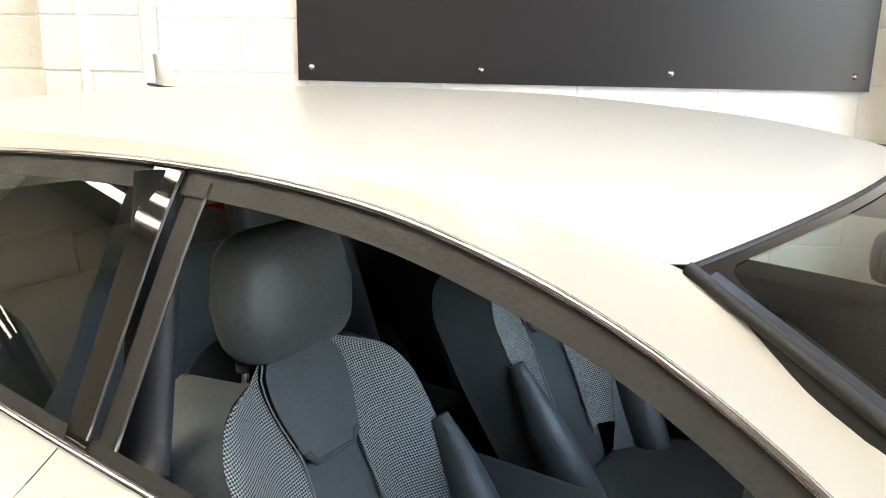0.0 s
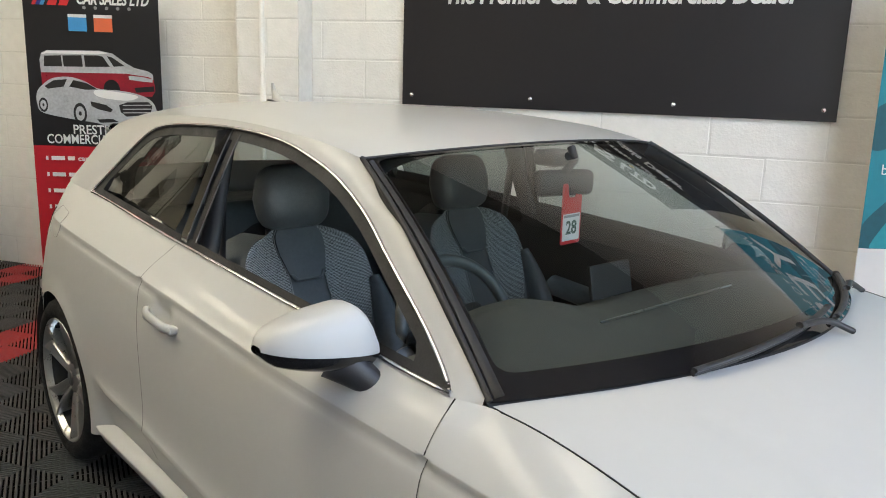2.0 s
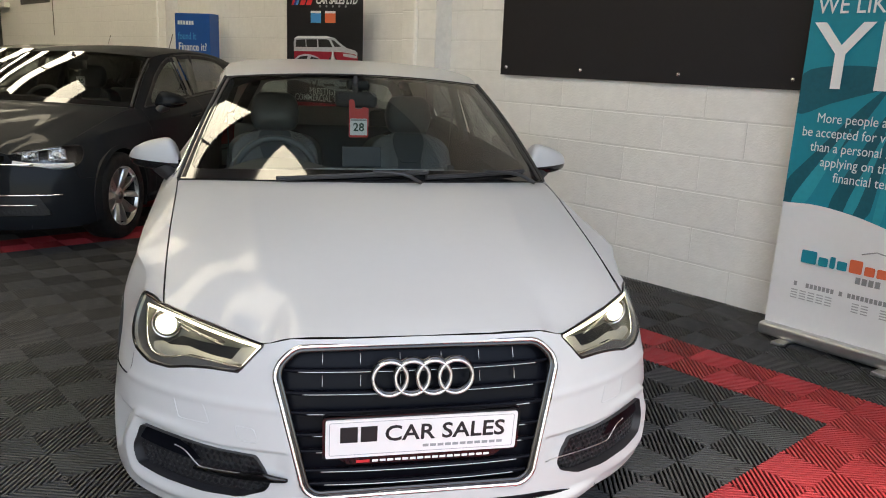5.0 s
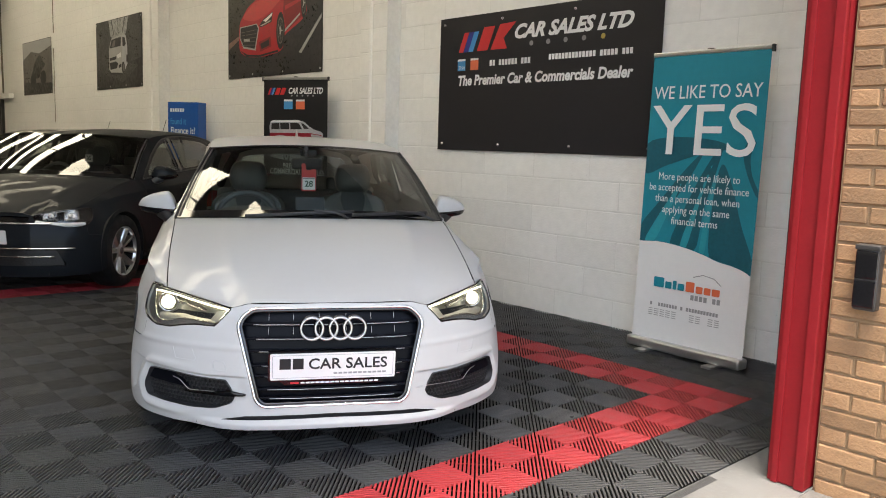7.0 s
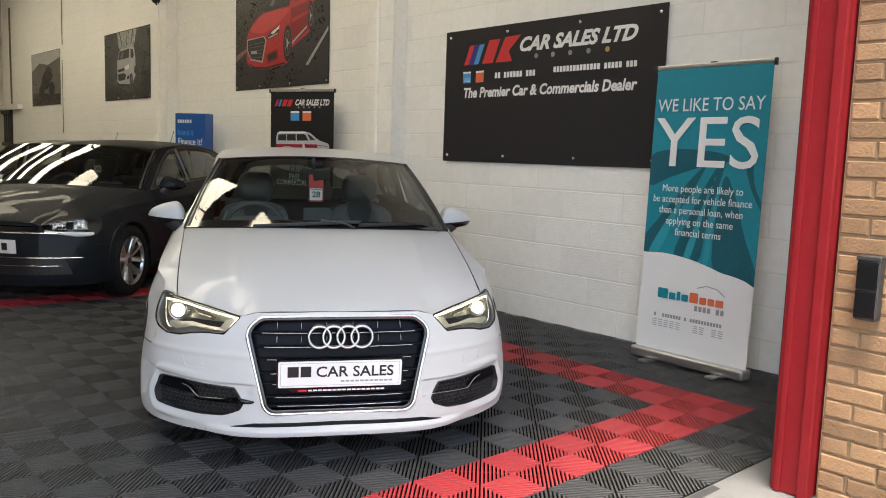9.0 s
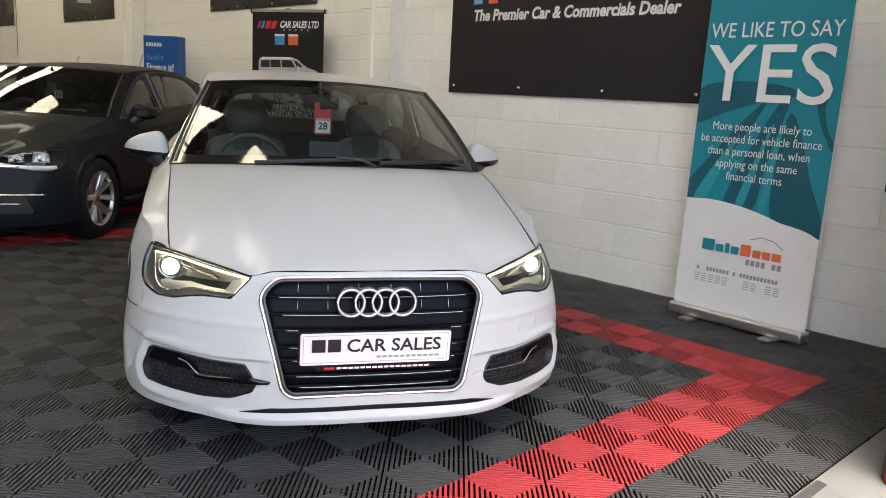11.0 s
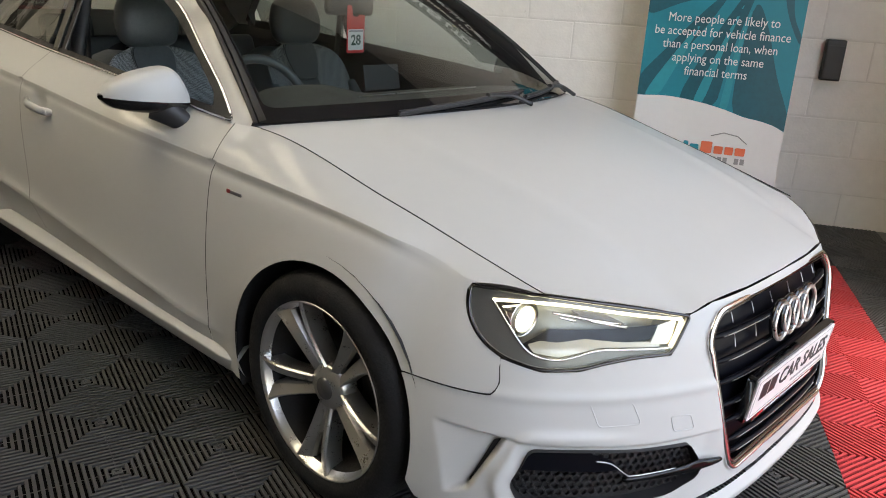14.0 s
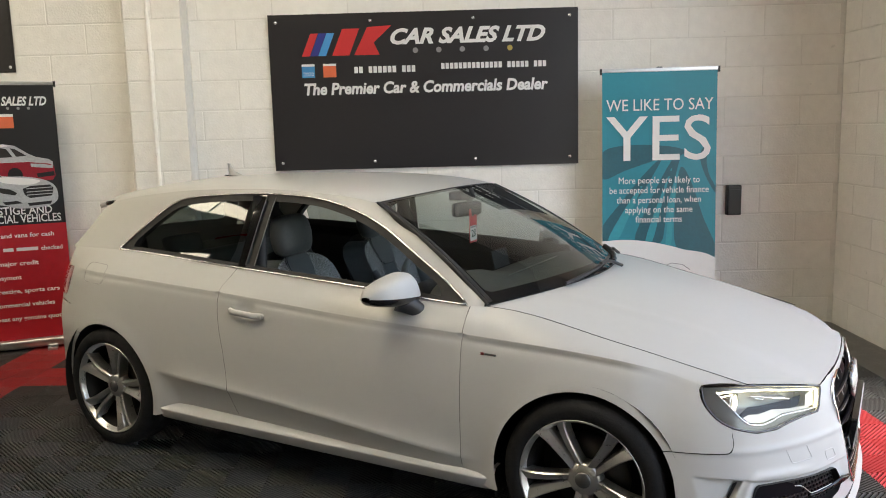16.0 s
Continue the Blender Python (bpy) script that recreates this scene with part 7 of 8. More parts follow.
# black and red dealer banner by the pilaster
NB = roller_banner(pose(-2.83, 3.13, 0, 0, 0, 23), "black and red pull-up dealer banner with two vehicles", height=2.05)
make("film_black", *film([(X0, 0.98), (X1, 0.98), (X1, 2.035), (X0, 2.035)], 0.0), BANNER_BLACK, NB, "black banner film")
make("film_red", *film([(X0, 0.08), (X1, 0.08), (X1, 0.98), (X0, 0.98)], 0.0), BANNER_RED, NB, "red banner film")
nb = lambda x, z: pose(x, -0.006, z, 90, 0, 0)
for x, c in ((-0.365, PRINT_RED), (-0.34, PRINT_NAVY), (-0.315, PRINT_BLUE), (-0.27, PRINT_RED), (-0.20, PRINT_RED)):
    flat("name_mark", para(0, 0, 0.075, 0.024 if x < -0.3 else 0.055, 0.42), 0, c, NB).matrix_basis = nb(x, 1.872)
lettering("CAR SALES LTD", 0.09, nb(-0.09, 1.885), PRINT_WHITE, NB, bold=0.003, shear=0.3, width=0.45, depth=0.0004)
for x in (-0.04, 0.03, 0.10, 0.17, 0.24):
    flat("maker_mark", [(0.011 * math.cos(a), 0.011 * math.sin(a)) for a in np.linspace(0, 2 * math.pi, 12, endpoint=False)], 0, PRINT_GREY, NB).matrix_basis = nb(x, 1.862)
for x, c in ((-0.145, PRINT_BLUE), (0.015, PRINT_ORANGE)):
    flat("award_mark", [(0, 0), (0.115, 0), (0.115, 0.105), (0, 0.105)], 0, c, NB, "small square award mark").matrix_basis = nb(x, 1.715)
    flat("award_top", [(0, 0.085), (0.115, 0.085), (0.115, 0.105), (0, 0.105)], 0.0008, PRINT_WHITE, NB).matrix_basis = nb(x, 1.715)


def printed(parent, pts, z, mat, m, curve=True):
    p = bend(pts, 5, True) if curve else pts
    o = flat("printed_shape", p, z, mat, parent)
    o.matrix_basis = m
    return o


M0 = nb(0.0, 1.36)
VAN_RED = material("dark_red_van_print", (0.30, 0.012, 0.028), 0.4, vary=0.2, scale=9)
SILVER_INK = material("silver_print", (0.46, 0.47, 0.49), 0.4, vary=0.2, scale=7)
# a two-tone van behind, a silver saloon in front
printed(NB, [(-0.335, 0.06), (-0.34, 0.17), (-0.325, 0.215), (-0.29, 0.232), (0.04, 0.238), (0.12, 0.222), (0.20, 0.165), (0.255, 0.135), (0.345, 0.115), (0.37, 0.095), (0.372, 0.06)], 0, SILVER_INK, M0, False)
printed(NB, [(-0.335, 0.205), (-0.29, 0.228), (0.04, 0.234), (0.09, 0.222), (0.02, 0.214), (-0.29, 0.212)], 0.0006, PRINT_WHITE, M0, False)
printed(NB, [(-0.335, -0.02), (-0.335, 0.092), (0.0, 0.096), (0.20, 0.098), (0.345, 0.080), (0.376, 0.06), (0.382, -0.01), (0.36, -0.045), (0.10, -0.05)], 0.0008, VAN_RED, M0, False)
for q in ([(-0.315, 0.13), (-0.31, 0.197), (-0.205, 0.202), (-0.20, 0.132)], [(-0.19, 0.132), (-0.195, 0.202), (-0.075, 0.206), (-0.07, 0.134)], [(-0.055, 0.134), (-0.06, 0.206), (0.03, 0.208), (0.06, 0.20), (0.10, 0.138)], [(0.085, 0.205), (0.115, 0.20), (0.195, 0.145), (0.125, 0.140)]):
    printed(NB, q, 0.0012, POSTER_DARK, M0, False)
printed(NB, [(0.215, 0.085), (0.30, 0.080), (0.368, 0.066), (0.366, 0.046), (0.29, 0.052), (0.22, 0.060)], 0.0012, SILVER_INK, M0, False)
printed(NB, [(0.25, 0.008), (0.375, 0.022), (0.376, -0.012), (0.26, -0.022)], 0.0012, BANNER_BLACK, M0, False)
printed(NB, [(0.105 + 0.052 * math.cos(a), -0.005 + 0.062 * math.sin(a)) for a in np.linspace(0, 2 * math.pi, 14, endpoint=False)], 0.0012, BANNER_BLACK, M0)
printed(NB, [(-0.375, -0.10), (-0.37, -0.035), (-0.335, 0.01), (-0.27, 0.055), (-0.17, 0.068), (-0.07, 0.045), (0.02, -0.002), (0.16, -0.012), (0.28, -0.035), (0.355, -0.075), (0.385, -0.135), (0.375, -0.205), (0.30, -0.245), (0.12, -0.255), (0.0, -0.225), (-0.14, -0.205), (-0.34, -0.165)], 0.0016, SILVER_INK, M0)
printed(NB, [(0.0, -0.012), (0.15, -0.022), (0.27, -0.045), (0.20, -0.075), (0.02, -0.055)], 0.0022, PRINT_WHITE, M0)
printed(NB, [(-0.135, 0.048), (-0.05, 0.030), (0.015, -0.008), (-0.06, -0.012), (-0.165, 0.005)], 0.0022, POSTER_DARK, M0, False)
printed(NB, [(-0.32, 0.005), (-0.26, 0.044), (-0.175, 0.052), (-0.20, 0.004), (-0.30, -0.012)], 0.0022, POSTER_DARK, M0, False)
printed(NB, [(0.145, -0.105), (0.20, -0.085), (0.335, -0.080), (0.358, -0.105), (0.345, -0.165), (0.19, -0.178), (0.155, -0.15)], 0.0022, BANNER_BLACK, M0, False)
for z in (-0.105, -0.130, -0.153):
    printed(NB, [(0.17, z - 0.004), (0.17, z + 0.002), (0.35, z + 0.008), (0.35, z + 0.002)], 0.0028, SILVER_INK, M0, False)
printed(NB, [(-0.035, -0.085), (0.06, -0.105), (0.105, -0.135), (0.09, -0.152), (0.01, -0.135), (-0.03, -0.115)], 0.0022, POSTER_DARK, M0, False)
printed(NB, [(0.0, -0.20), (0.10, -0.195), (0.14, -0.215), (0.02, -0.222)], 0.0022, BANNER_BLACK, M0, False)
printed(NB, [(0.17, -0.215), (0.34, -0.205), (0.33, -0.228), (0.18, -0.238)], 0.0022, BANNER_BLACK, M0, False)
for x, z, r in ((-0.105, -0.165, 0.068), (-0.335, -0.115, 0.046)):
    for rr, m_, zz in ((r, BANNER_BLACK, 0.0022), (r * 0.68, SILVER_INK, 0.0028), (r * 0.22, BANNER_BLACK, 0.0034)):
        printed(NB, [(x + 0.62 * rr * math.cos(a), z + rr * math.sin(a)) for a in np.linspace(0, 2 * math.pi, 14, endpoint=False)], zz, m_, M0)
lettering("PRESTIGE AND", 0.085, nb(-0.16, 1.062), PRINT_WHITE, NB, bold=0.0012, width=0.49, depth=0.0004)
lettering("COMMERCIAL VEHICLES", 0.085, nb(-0.33, 0.998), PRINT_WHITE, NB, bold=0.0012, width=0.72, depth=0.0004)
for i, line in enumerate(("cars and vans for cash", "are Experian checked", "all major credit", "as payment", "prestige, sports cars", "commercial vehicles", "beat any genuine quote")):
    z = 0.885 - i * 0.108
    if i == 1:
        line = "checked"
        for x0, x1 in ((-0.03, 0.04), (0.06, 0.21)):
            flat("list_bar", [(x0, 0.002), (x1, 0.002), (x1, 0.028), (x0, 0.028)], 0, PRINT_WHITE, NB, "white bar of a list line").matrix_basis = nb(0, z)
    start = 0.23 if i == 1 else -0.14 if i < 4 else -0.12
    for x0, x1 in ((-0.345, -0.33), (-0.31, -0.225), (-0.205, -0.16 if i != 1 else -0.06)):
        flat("list_bar", [(x0, 0.002), (x1, 0.002), (x1, 0.028), (x0, 0.028)], 0, PRINT_WHITE, NB, "white bar of a list line").matrix_basis = nb(0, z)
    lettering(line, 0.046, nb(start, z), PRINT_WHITE, NB, bold=0.001, width=min(0.47, 0.0215 * len(line)), depth=0.0004)

# blue leaflet stand behind the parked cars
bs = thing("leaflet_stand", pose(-5.55, 3.12, 0, 0, 0, 33), "tall blue cardboard finance stand", "display stand")
BLUE = material("blue_card", (0.012, 0.09, 0.33), 0.4, vary=0.06, scale=4)
bm = bmesh.new()
box_bm(bm, -0.23, 0.23, -0.10, 0.10, 0.0, 1.84, 0.008)
part("column", bm, BLUE, bs, "blue card column")
bars("maker_line", -0.19, 0.03, 0, 0.045, 0, PRINT_WHITE, bs, 6, "small white bars of a name", m=pose(0, -0.103, 1.71, 90, 0, 0))
lettering("found it", 0.115, pose(-0.19, -0.103, 1.545, 90, 0, 0), PRINT_BLUE, bs, bold=0.001, width=0.24, depth=0.0004)
lettering("Finance it?", 0.125, pose(-0.19, -0.103, 1.42, 90, 0, 0), PRINT_WHITE, bs, bold=0.0015, width=0.37, depth=0.0004)

# posters high on the wall


def poster(x0, x1, z0, z1, mats, label, mid=(), y=NORTH - 0.012):
    p = thing("wall_poster", pose((x0 + x1) / 2, y, (z0 + z1) / 2, 90, 0, 0), label, "poster", "wall posters")
    w, h = (x1 - x0) / 2, (z1 - z0) / 2
    make("sheet", *slab([(-w, -h), (w, -h), (w, h), (-w, h)], -0.003, 0.0), mats, p, "", False)
    for u, v in [(a * (w - 0.04), b * (h - 0.04)) for a in (-1, 1) for b in (-1, 1)] + [((2 * k - 1) * w, 0.04 - h) for k in mid]:
        make("poster_pin", *lathe([(0.0, -0.004), (0.012, -0.003), (0.013, 0.0)], 10), ALU, p).matrix_basis = pose(u, v, 0, -90, 0, 0)
    return p, w, h


p1, w, h = poster(-5.02, -2.80, 2.15, 3.75, POSTER_DARK, "dark poster of a red sports car on a road", (0.29, 0.62))
RED_CAR = material("red_car_print", (0.47, 0.022, 0.03), 0.4, vary=0.2, scale=5)
RED_LIT = material("lit_red_car_print", (0.60, 0.06, 0.06), 0.4, vary=0.2, scale=7)
RED_DARK = material("dark_red_car_print", (0.24, 0.010, 0.016), 0.4, vary=0.2, scale=4)
ROAD = material("road_print", (0.030, 0.028, 0.029), 0.4, vary=0.35, scale=2.5)
VERGE = material("dim_olive_print", (0.040, 0.036, 0.026), 0.4, vary=0.5, scale=4)
KERB = material("dusky_pink_print", (0.27, 0.16, 0.13), 0.4, vary=0.35, scale=9)


def on_p1(pts, z, mat, curve=False):
    """A printed shape; across from 0 to 100, up from 0 to 132."""
    printed(p1, [((a / 50 - 1) * w, (b / 66 - 1) * h) for a, b in pts], z, mat, Matrix.Identity(4), curve)


def ring(cx, cy, rx, ry, n=18):
    return [(cx + rx * math.cos(t_), cy + ry * math.sin(t_)) for t_ in np.linspace(0, 2 * math.pi, n, endpoint=False)]


on_p1([(1, 40), (12, 44), (40, 75), (40, 131), (1, 131)], 0.0003, VERGE)
on_p1([(1, 1), (99, 1), (99, 80), (70, 62), (1, 34)], 0.0003, ROAD)
on_p1([(1, 31), (13, 40), (13, 44), (1, 38)], 0.0006, KERB)
on_p1([(78, 20), (80.5, 19), (99, 49), (99, 53)], 0.0006, POSTER_PALE)
on_p1([(83, 77), (99, 84), (99, 86), (83, 79.5)], 0.0006, POSTER_MID)
# body, then its lit bonnet and darker flank
on_p1([(14, 55), (13.5, 38), (15, 28), (23, 22), (37, 20), (49, 21), (58, 23), (62, 27), (64, 38), (83, 52), (85, 66), (84, 80), (80, 92), (74, 104), (66, 112), (52, 112), (44, 96), (38, 84), (33, 78), (24, 72), (17, 62)], 0.0010, RED_CAR, True)
on_p1([(18, 62), (25, 70), (34, 76), (60, 77), (54, 68), (42, 60), (30, 57)], 0.0014, RED_LIT, True)
on_p1([(63, 76), (82, 80), (84, 66), (82, 54), (66, 42), (62, 60)], 0.0014, RED_DARK)
on_p1([(64, 66), (83, 72), (83.5, 69), (64, 62)], 0.0018, RED_CAR)
on_p1([(33, 77.5), (38, 88), (44, 97), (51, 108), (62, 110), (63, 94), (61, 79)], 0.0018, POSTER_DARK)
on_p1([(40, 83), (47, 97), (50, 97), (44, 82)], 0.0022, POSTER_MID)
on_p1([(66, 82), (66, 106), (72, 103), (78, 92), (81, 83)], 0.0018, POSTER_DARK)
on_p1([(65, 83), (66, 89), (72, 91), (75, 88), (71, 84)], 0.0024, RED_LIT, True)
on_p1([(66, 88), (72, 91), (74.5, 89.5), (71, 88.5)], 0.0028, POSTER_PALE)
# framed grille, lamps, intakes
on_p1([(14.5, 53), (34, 54), (36.5, 49), (32.5, 27), (18.5, 31), (14, 42)], 0.0018, POSTER_PALE)
on_p1([(15.2, 52), (33.4, 53), (35.4, 49), (31.6, 29), (19, 32.6), (15, 42)], 0.0022, BANNER_BLACK)
for k_ in range(5):
    on_p1([(16, 47.5 - 3.2 * k_), (34.4 - 0.7 * k_, 48.2 - 3.8 * k_), (34.4 - 0.7 * k_, 47.6 - 3.8 * k_), (16, 46.9 - 3.2 * k_)], 0.0025, POSTER_MID)
on_p1([(19, 40.5), (26, 39.5), (26, 37), (19, 38)], 0.0028, POSTER_PALE)
on_p1([(36.5, 51), (41, 57), (51.5, 63), (50, 53), (39, 49.5)], 0.0018, POSTER_DARK)
on_p1([(41, 55.5), (51, 62), (50.5, 59), (44, 54)], 0.0022, BANNER_WHITE)
on_p1([(38, 51.5), (49, 55), (49, 53.6), (39, 50.4)], 0.0022, POSTER_PALE)
on_p1([(36, 35), (49, 39), (50, 29), (38, 25)], 0.0018, RED_DARK)
on_p1([(38, 33), (47.5, 36.5), (48, 30.5), (39.5, 27.5)], 0.0022, BANNER_BLACK)
on_p1([(15, 29), (23, 24), (37, 22), (57, 25), (57, 23), (37, 20), (22, 22)], 0.0022, BANNER_BLACK)
for cx, cy, rx, ry in ((59, 43, 4.4, 18), (82, 65, 2.6, 14)):
    for k_, m_, z_ in ((1.0, BANNER_BLACK, 0.0026), (0.72, POSTER_MID, 0.0030), (0.62, POSTER_DARK, 0.0034), (0.2, POSTER_PALE, 0.0042)):
        on_p1(ring(cx + 0.6, cy, rx * k_, ry * k_), z_, m_)
    for t_ in np.linspace(0, 2 * math.pi, 5, endpoint=False):
        a_, b_ = rx * 0.68 * math.cos(t_), ry * 0.68 * math.sin(t_)
        on_p1([(cx + 0.6 - 0.08 * b_ * rx / ry, cy + 0.10 * a_ * ry / rx), (cx + 0.6 + a_, cy + b_), (cx + 0.6 + 0.08 * b_ * rx / ry, cy - 0.10 * a_ * ry / rx)], 0.0038, POSTER_PALE)
on_p1([(64, 41), (79, 55), (79, 57), (64, 43.5)], 0.0022, POSTER_PALE)

p2, w, h = poster(-9.95, -7.90, 2.16, 3.31, POSTER_DARK, "monochrome poster of a van in a tunnel", (0.32, 0.66))
CLOUD = material("mottled_cloud_print", (0.34, 0.34, 0.33), 0.4, vary=0.9, scale=14)
TUNNEL = material("dim_tunnel_print", (0.065, 0.063, 0.060), 0.4, vary=0.7, scale=3)


def on_p2(pts, z, mat, curve=False):
    """A printed shape; across and up from 0 to 100."""
    printed(p2, [((a / 50 - 1) * w, (b / 50 - 1) * h) for a, b in pts], z, mat, Matrix.Identity(4), curve)


on_p2([(1, 22), (1, 99), (31, 99), (35, 72), (30, 38)], 0.0003, TUNNEL)
on_p2([(72, 99), (99, 99), (99, 40), (74, 36), (68, 70)], 0.0003, TUNNEL)
on_p2([(14, 24), (30, 36), (74, 34), (92, 30), (60, 8)], 0.0003, TUNNEL)
on_p2([(30, 99), (73, 99), (68, 78), (62, 70), (42, 70), (34, 76)], 0.0006, CLOUD)
for q in ([(35, 99), (37, 99), (42, 78), (41, 77)], [(50, 99), (51, 99), (52, 78), (51, 78)], [(64, 99), (66, 99), (61, 78), (60, 78)]):
    on_p2(q, 0.0010, POSTER_DARK)
# van: body, screen, side, grilles, lamps, wheels
on_p2([(30, 28), (29.5, 56), (33, 66), (36, 73), (60, 76), (67, 74), (70, 58), (70, 34), (62, 21), (56, 22), (34, 24)], 0.0014, POSTER_PALE, False)
on_p2([(60, 75), (67, 73), (70, 58), (70, 34), (62, 21), (59, 30)], 0.0018, SILVER_INK)
on_p2([(32, 59), (36, 71), (57, 73), (56, 60)], 0.0018, BANNER_BLACK)
on_p2([(36, 61), (40, 69), (45, 70), (43, 61)], 0.0022, POSTER_MID)
on_p2([(60, 60), (60, 72), (65, 71), (67, 62), (64, 58)], 0.0022, BANNER_BLACK)
on_p2([(31, 45), (46, 46.5), (46, 42), (31.5, 41)], 0.0018, BANNER_BLACK)
on_p2([(47, 48), (56, 51), (57, 45), (49, 43)], 0.0018, BANNER_WHITE)
on_p2([(30.5, 38), (45, 39), (50, 36), (47, 29), (33, 28)], 0.0018, BANNER_BLACK)
on_p2([(51, 33), (57, 35), (57, 30), (52, 29)], 0.0018, POSTER_DARK)
on_p2(ring(61, 29, 3.4, 8.5, 14), 0.0022, BANNER_BLACK)
on_p2(ring(61.4, 29, 1.8, 5, 14), 0.0026, POSTER_MID)
on_p2(ring(69, 41, 1.5, 6, 12), 0.0022, BANNER_BLACK)
on_p2([(30, 27), (34, 23.5), (57, 21.5), (57, 19.5), (33, 21)], 0.0022, BANNER_BLACK)
car_print = lambda pts, z, mat, p: printed(p, [(x * w, y * h) for x, y in pts], z, mat, Matrix.Identity(4))
flat_print = lambda pts, z, mat, p: printed(p, [(x * w, y * h) for x, y in pts], z, mat, Matrix.Identity(4), False)
p3, w, h = poster(-14.5, -12.5, 2.18, 3.29, POSTER_MID, "faded brown poster of a motorcycle")
flat_print([(-0.98, 0.35), (-0.4, 0.62), (0.2, 0.5), (0.98, 0.7), (0.98, 0.98), (-0.98, 0.98)], 0.0004, POSTER_PALE, p3)
flat_print([(-0.98, -0.98), (0.98, -0.98), (0.98, -0.62), (-0.98, -0.5)], 0.0004, POSTER_DARK, p3)
car_print([(-0.35, -0.3), (-0.2, 0.1), (0.0, 0.34), (0.25, 0.42), (0.42, 0.2), (0.55, 0.05), (0.3, -0.15), (0.1, -0.4)], 0.0008, POSTER_DARK, p3)
for cx, cz in ((-0.28, -0.48), (0.42, -0.40)):
    car_print([(cx + 0.2 * math.cos(a), cz + 0.26 * math.sin(a)) for a in np.linspace(0, 2 * math.pi, 14, endpoint=False)], 0.0012, BANNER_BLACK, p3)

# wall box by the banner, red door frame, brick pier with its box
wb = thing("wall_box", pose(2.815, NORTH - 0.006, 1.01), "dark grey plastic box fixed to the wall", "wall box", "wall boxes")
bm = bmesh.new()
box_bm(bm, -0.055, 0.055, -0.06, 0.0, -0.118, 0.118, 0.012, 3)
part("case", bm, BOX_GREY, wb, "", True)
box("cover", -0.046, 0.046, -0.066, -0.058, -0.105, 0.085, BOX_GREY, wb, bevel=0.004)

frame_red = tagged(new("door_frame"), "red painted steel frame post of the shutter opening", "door frame", kind="structure")
bm = bmesh.new()
box_bm(bm, 3.455, 3.615, 1.585, 1.70, 0.0, DOOR_TOP, 0.006)
part("post", bm, RED_STEEL, frame_red, "red painted steel post")
bm = bmesh.new()
box_bm(bm, 3.475, 3.50, 1.572, 1.60, 0.0, DOOR_TOP, 0.004)
box_bm(bm, 3.575, 3.615, 1.565, 1.60, 0.0, DOOR_TOP, 0.004)
part("flange", bm, RED_STEEL, frame_red, "red raised flange")
bm = bmesh.new()
box_bm(bm, 3.436, 3.452, 1.62, 1.72, 0.0, DOOR_TOP, 0.004)
part("shutter_guide", bm, DARK_STEEL, frame_red, "dark shutter guide rail")
pier = tagged(box("brick_pier", 3.625, 5.6, 1.640, 2.2, -0.2, TOP, BRICK_MORTAR), "yellow brick pier outside the opening", "wall", kind="structure")
pb = thing("wall_box", pose(3.772, 1.628, 0.905), "black plastic box fixed to the brick pier", "wall box", "wall boxes")
bm = bmesh.new()
box_bm(bm, -0.044, 0.044, -0.055, 0.0, -0.122, 0.122, 0.018, 4)
part("case", bm, BOX_GREY, pb, "", True)
for z0, z1 in ((0.002, 0.108), (-0.110, -0.004)):
    box("cover", -0.040, 0.040, -0.060, -0.052, z0, z1, GLOSS_BLACK, pb, "smooth dark cover", bevel=0.006, seg=3)
bm = bmesh.new()
box_bm(bm, -0.047, 0.047, -0.060, 0.0, 0.112, 0.132, 0.008, 3)
part("cap", bm, BOX_GREY, pb)

# fittings far along the wall: a sounder, dark cables, a ledge and a small barred window
CABLE = material("dusty_brown_cable", (0.16, 0.13, 0.09), 0.6, vary=0.2, scale=8)
sounder = thing("wall_sounder", pose(-7.19, 3.29, 3.61), "dark brown alarm sounder on the pilaster", "alarm")
make("body", *lathe([(0.0, -0.09), (0.05, -0.085), (0.085, -0.06), (0.10, -0.02), (0.10, 0.0)], 18), SATIN_BLACK, sounder, "dark rounded body")
make("back_plate", *lathe([(0.0, -0.012), (0.115, -0.010), (0.118, 0.0)], 18), SATIN_BLACK, sounder)
for pts, r in (([(-12.33, 3.455, 3.35), (-12.33, 3.455, 4.3), (-12.31, 3.455, TOP)], 0.008), ([(-12.36, 3.455, 1.6), (-12.35, 3.455, 2.4), (-12.35, 3.455, 3.05)], 0.006), ([(-16.17, 3.45, 2.28), (-16.2, 3.45, 3.4), (-16.2, 3.45, 4.5)], 0.02)):
    cb = thing("wall_cable", Matrix.Identity(4), "dark cable clipped to the white wall", "cable", "wall cables")
    make("cable", *tube(bend(pts, 4), r, 8), CABLE, cb)
tagged(box("wall_ledge", -16.98, -15.36, 3.36, 3.468, 2.15, 2.25, WALL_PAINT), "white painted ledge over the small window", "ledge", kind="structure")
win = tagged(new("window_1"), "small dark-framed window under a ledge", "window", kind="structure")
bm = bmesh.new()
box_bm(bm, -16.98, -16.18, 3.40, 3.462, 2.06, 2.14)
box_bm(bm, -16.26, -16.18, 3.40, 3.462, 1.30, 2.06)
box_bm(bm, -16.98, -16.26, 3.40, 3.462, 1.30, 1.38)
part("window_frame", bm, DARK_STEEL, win, "dark steel frame")
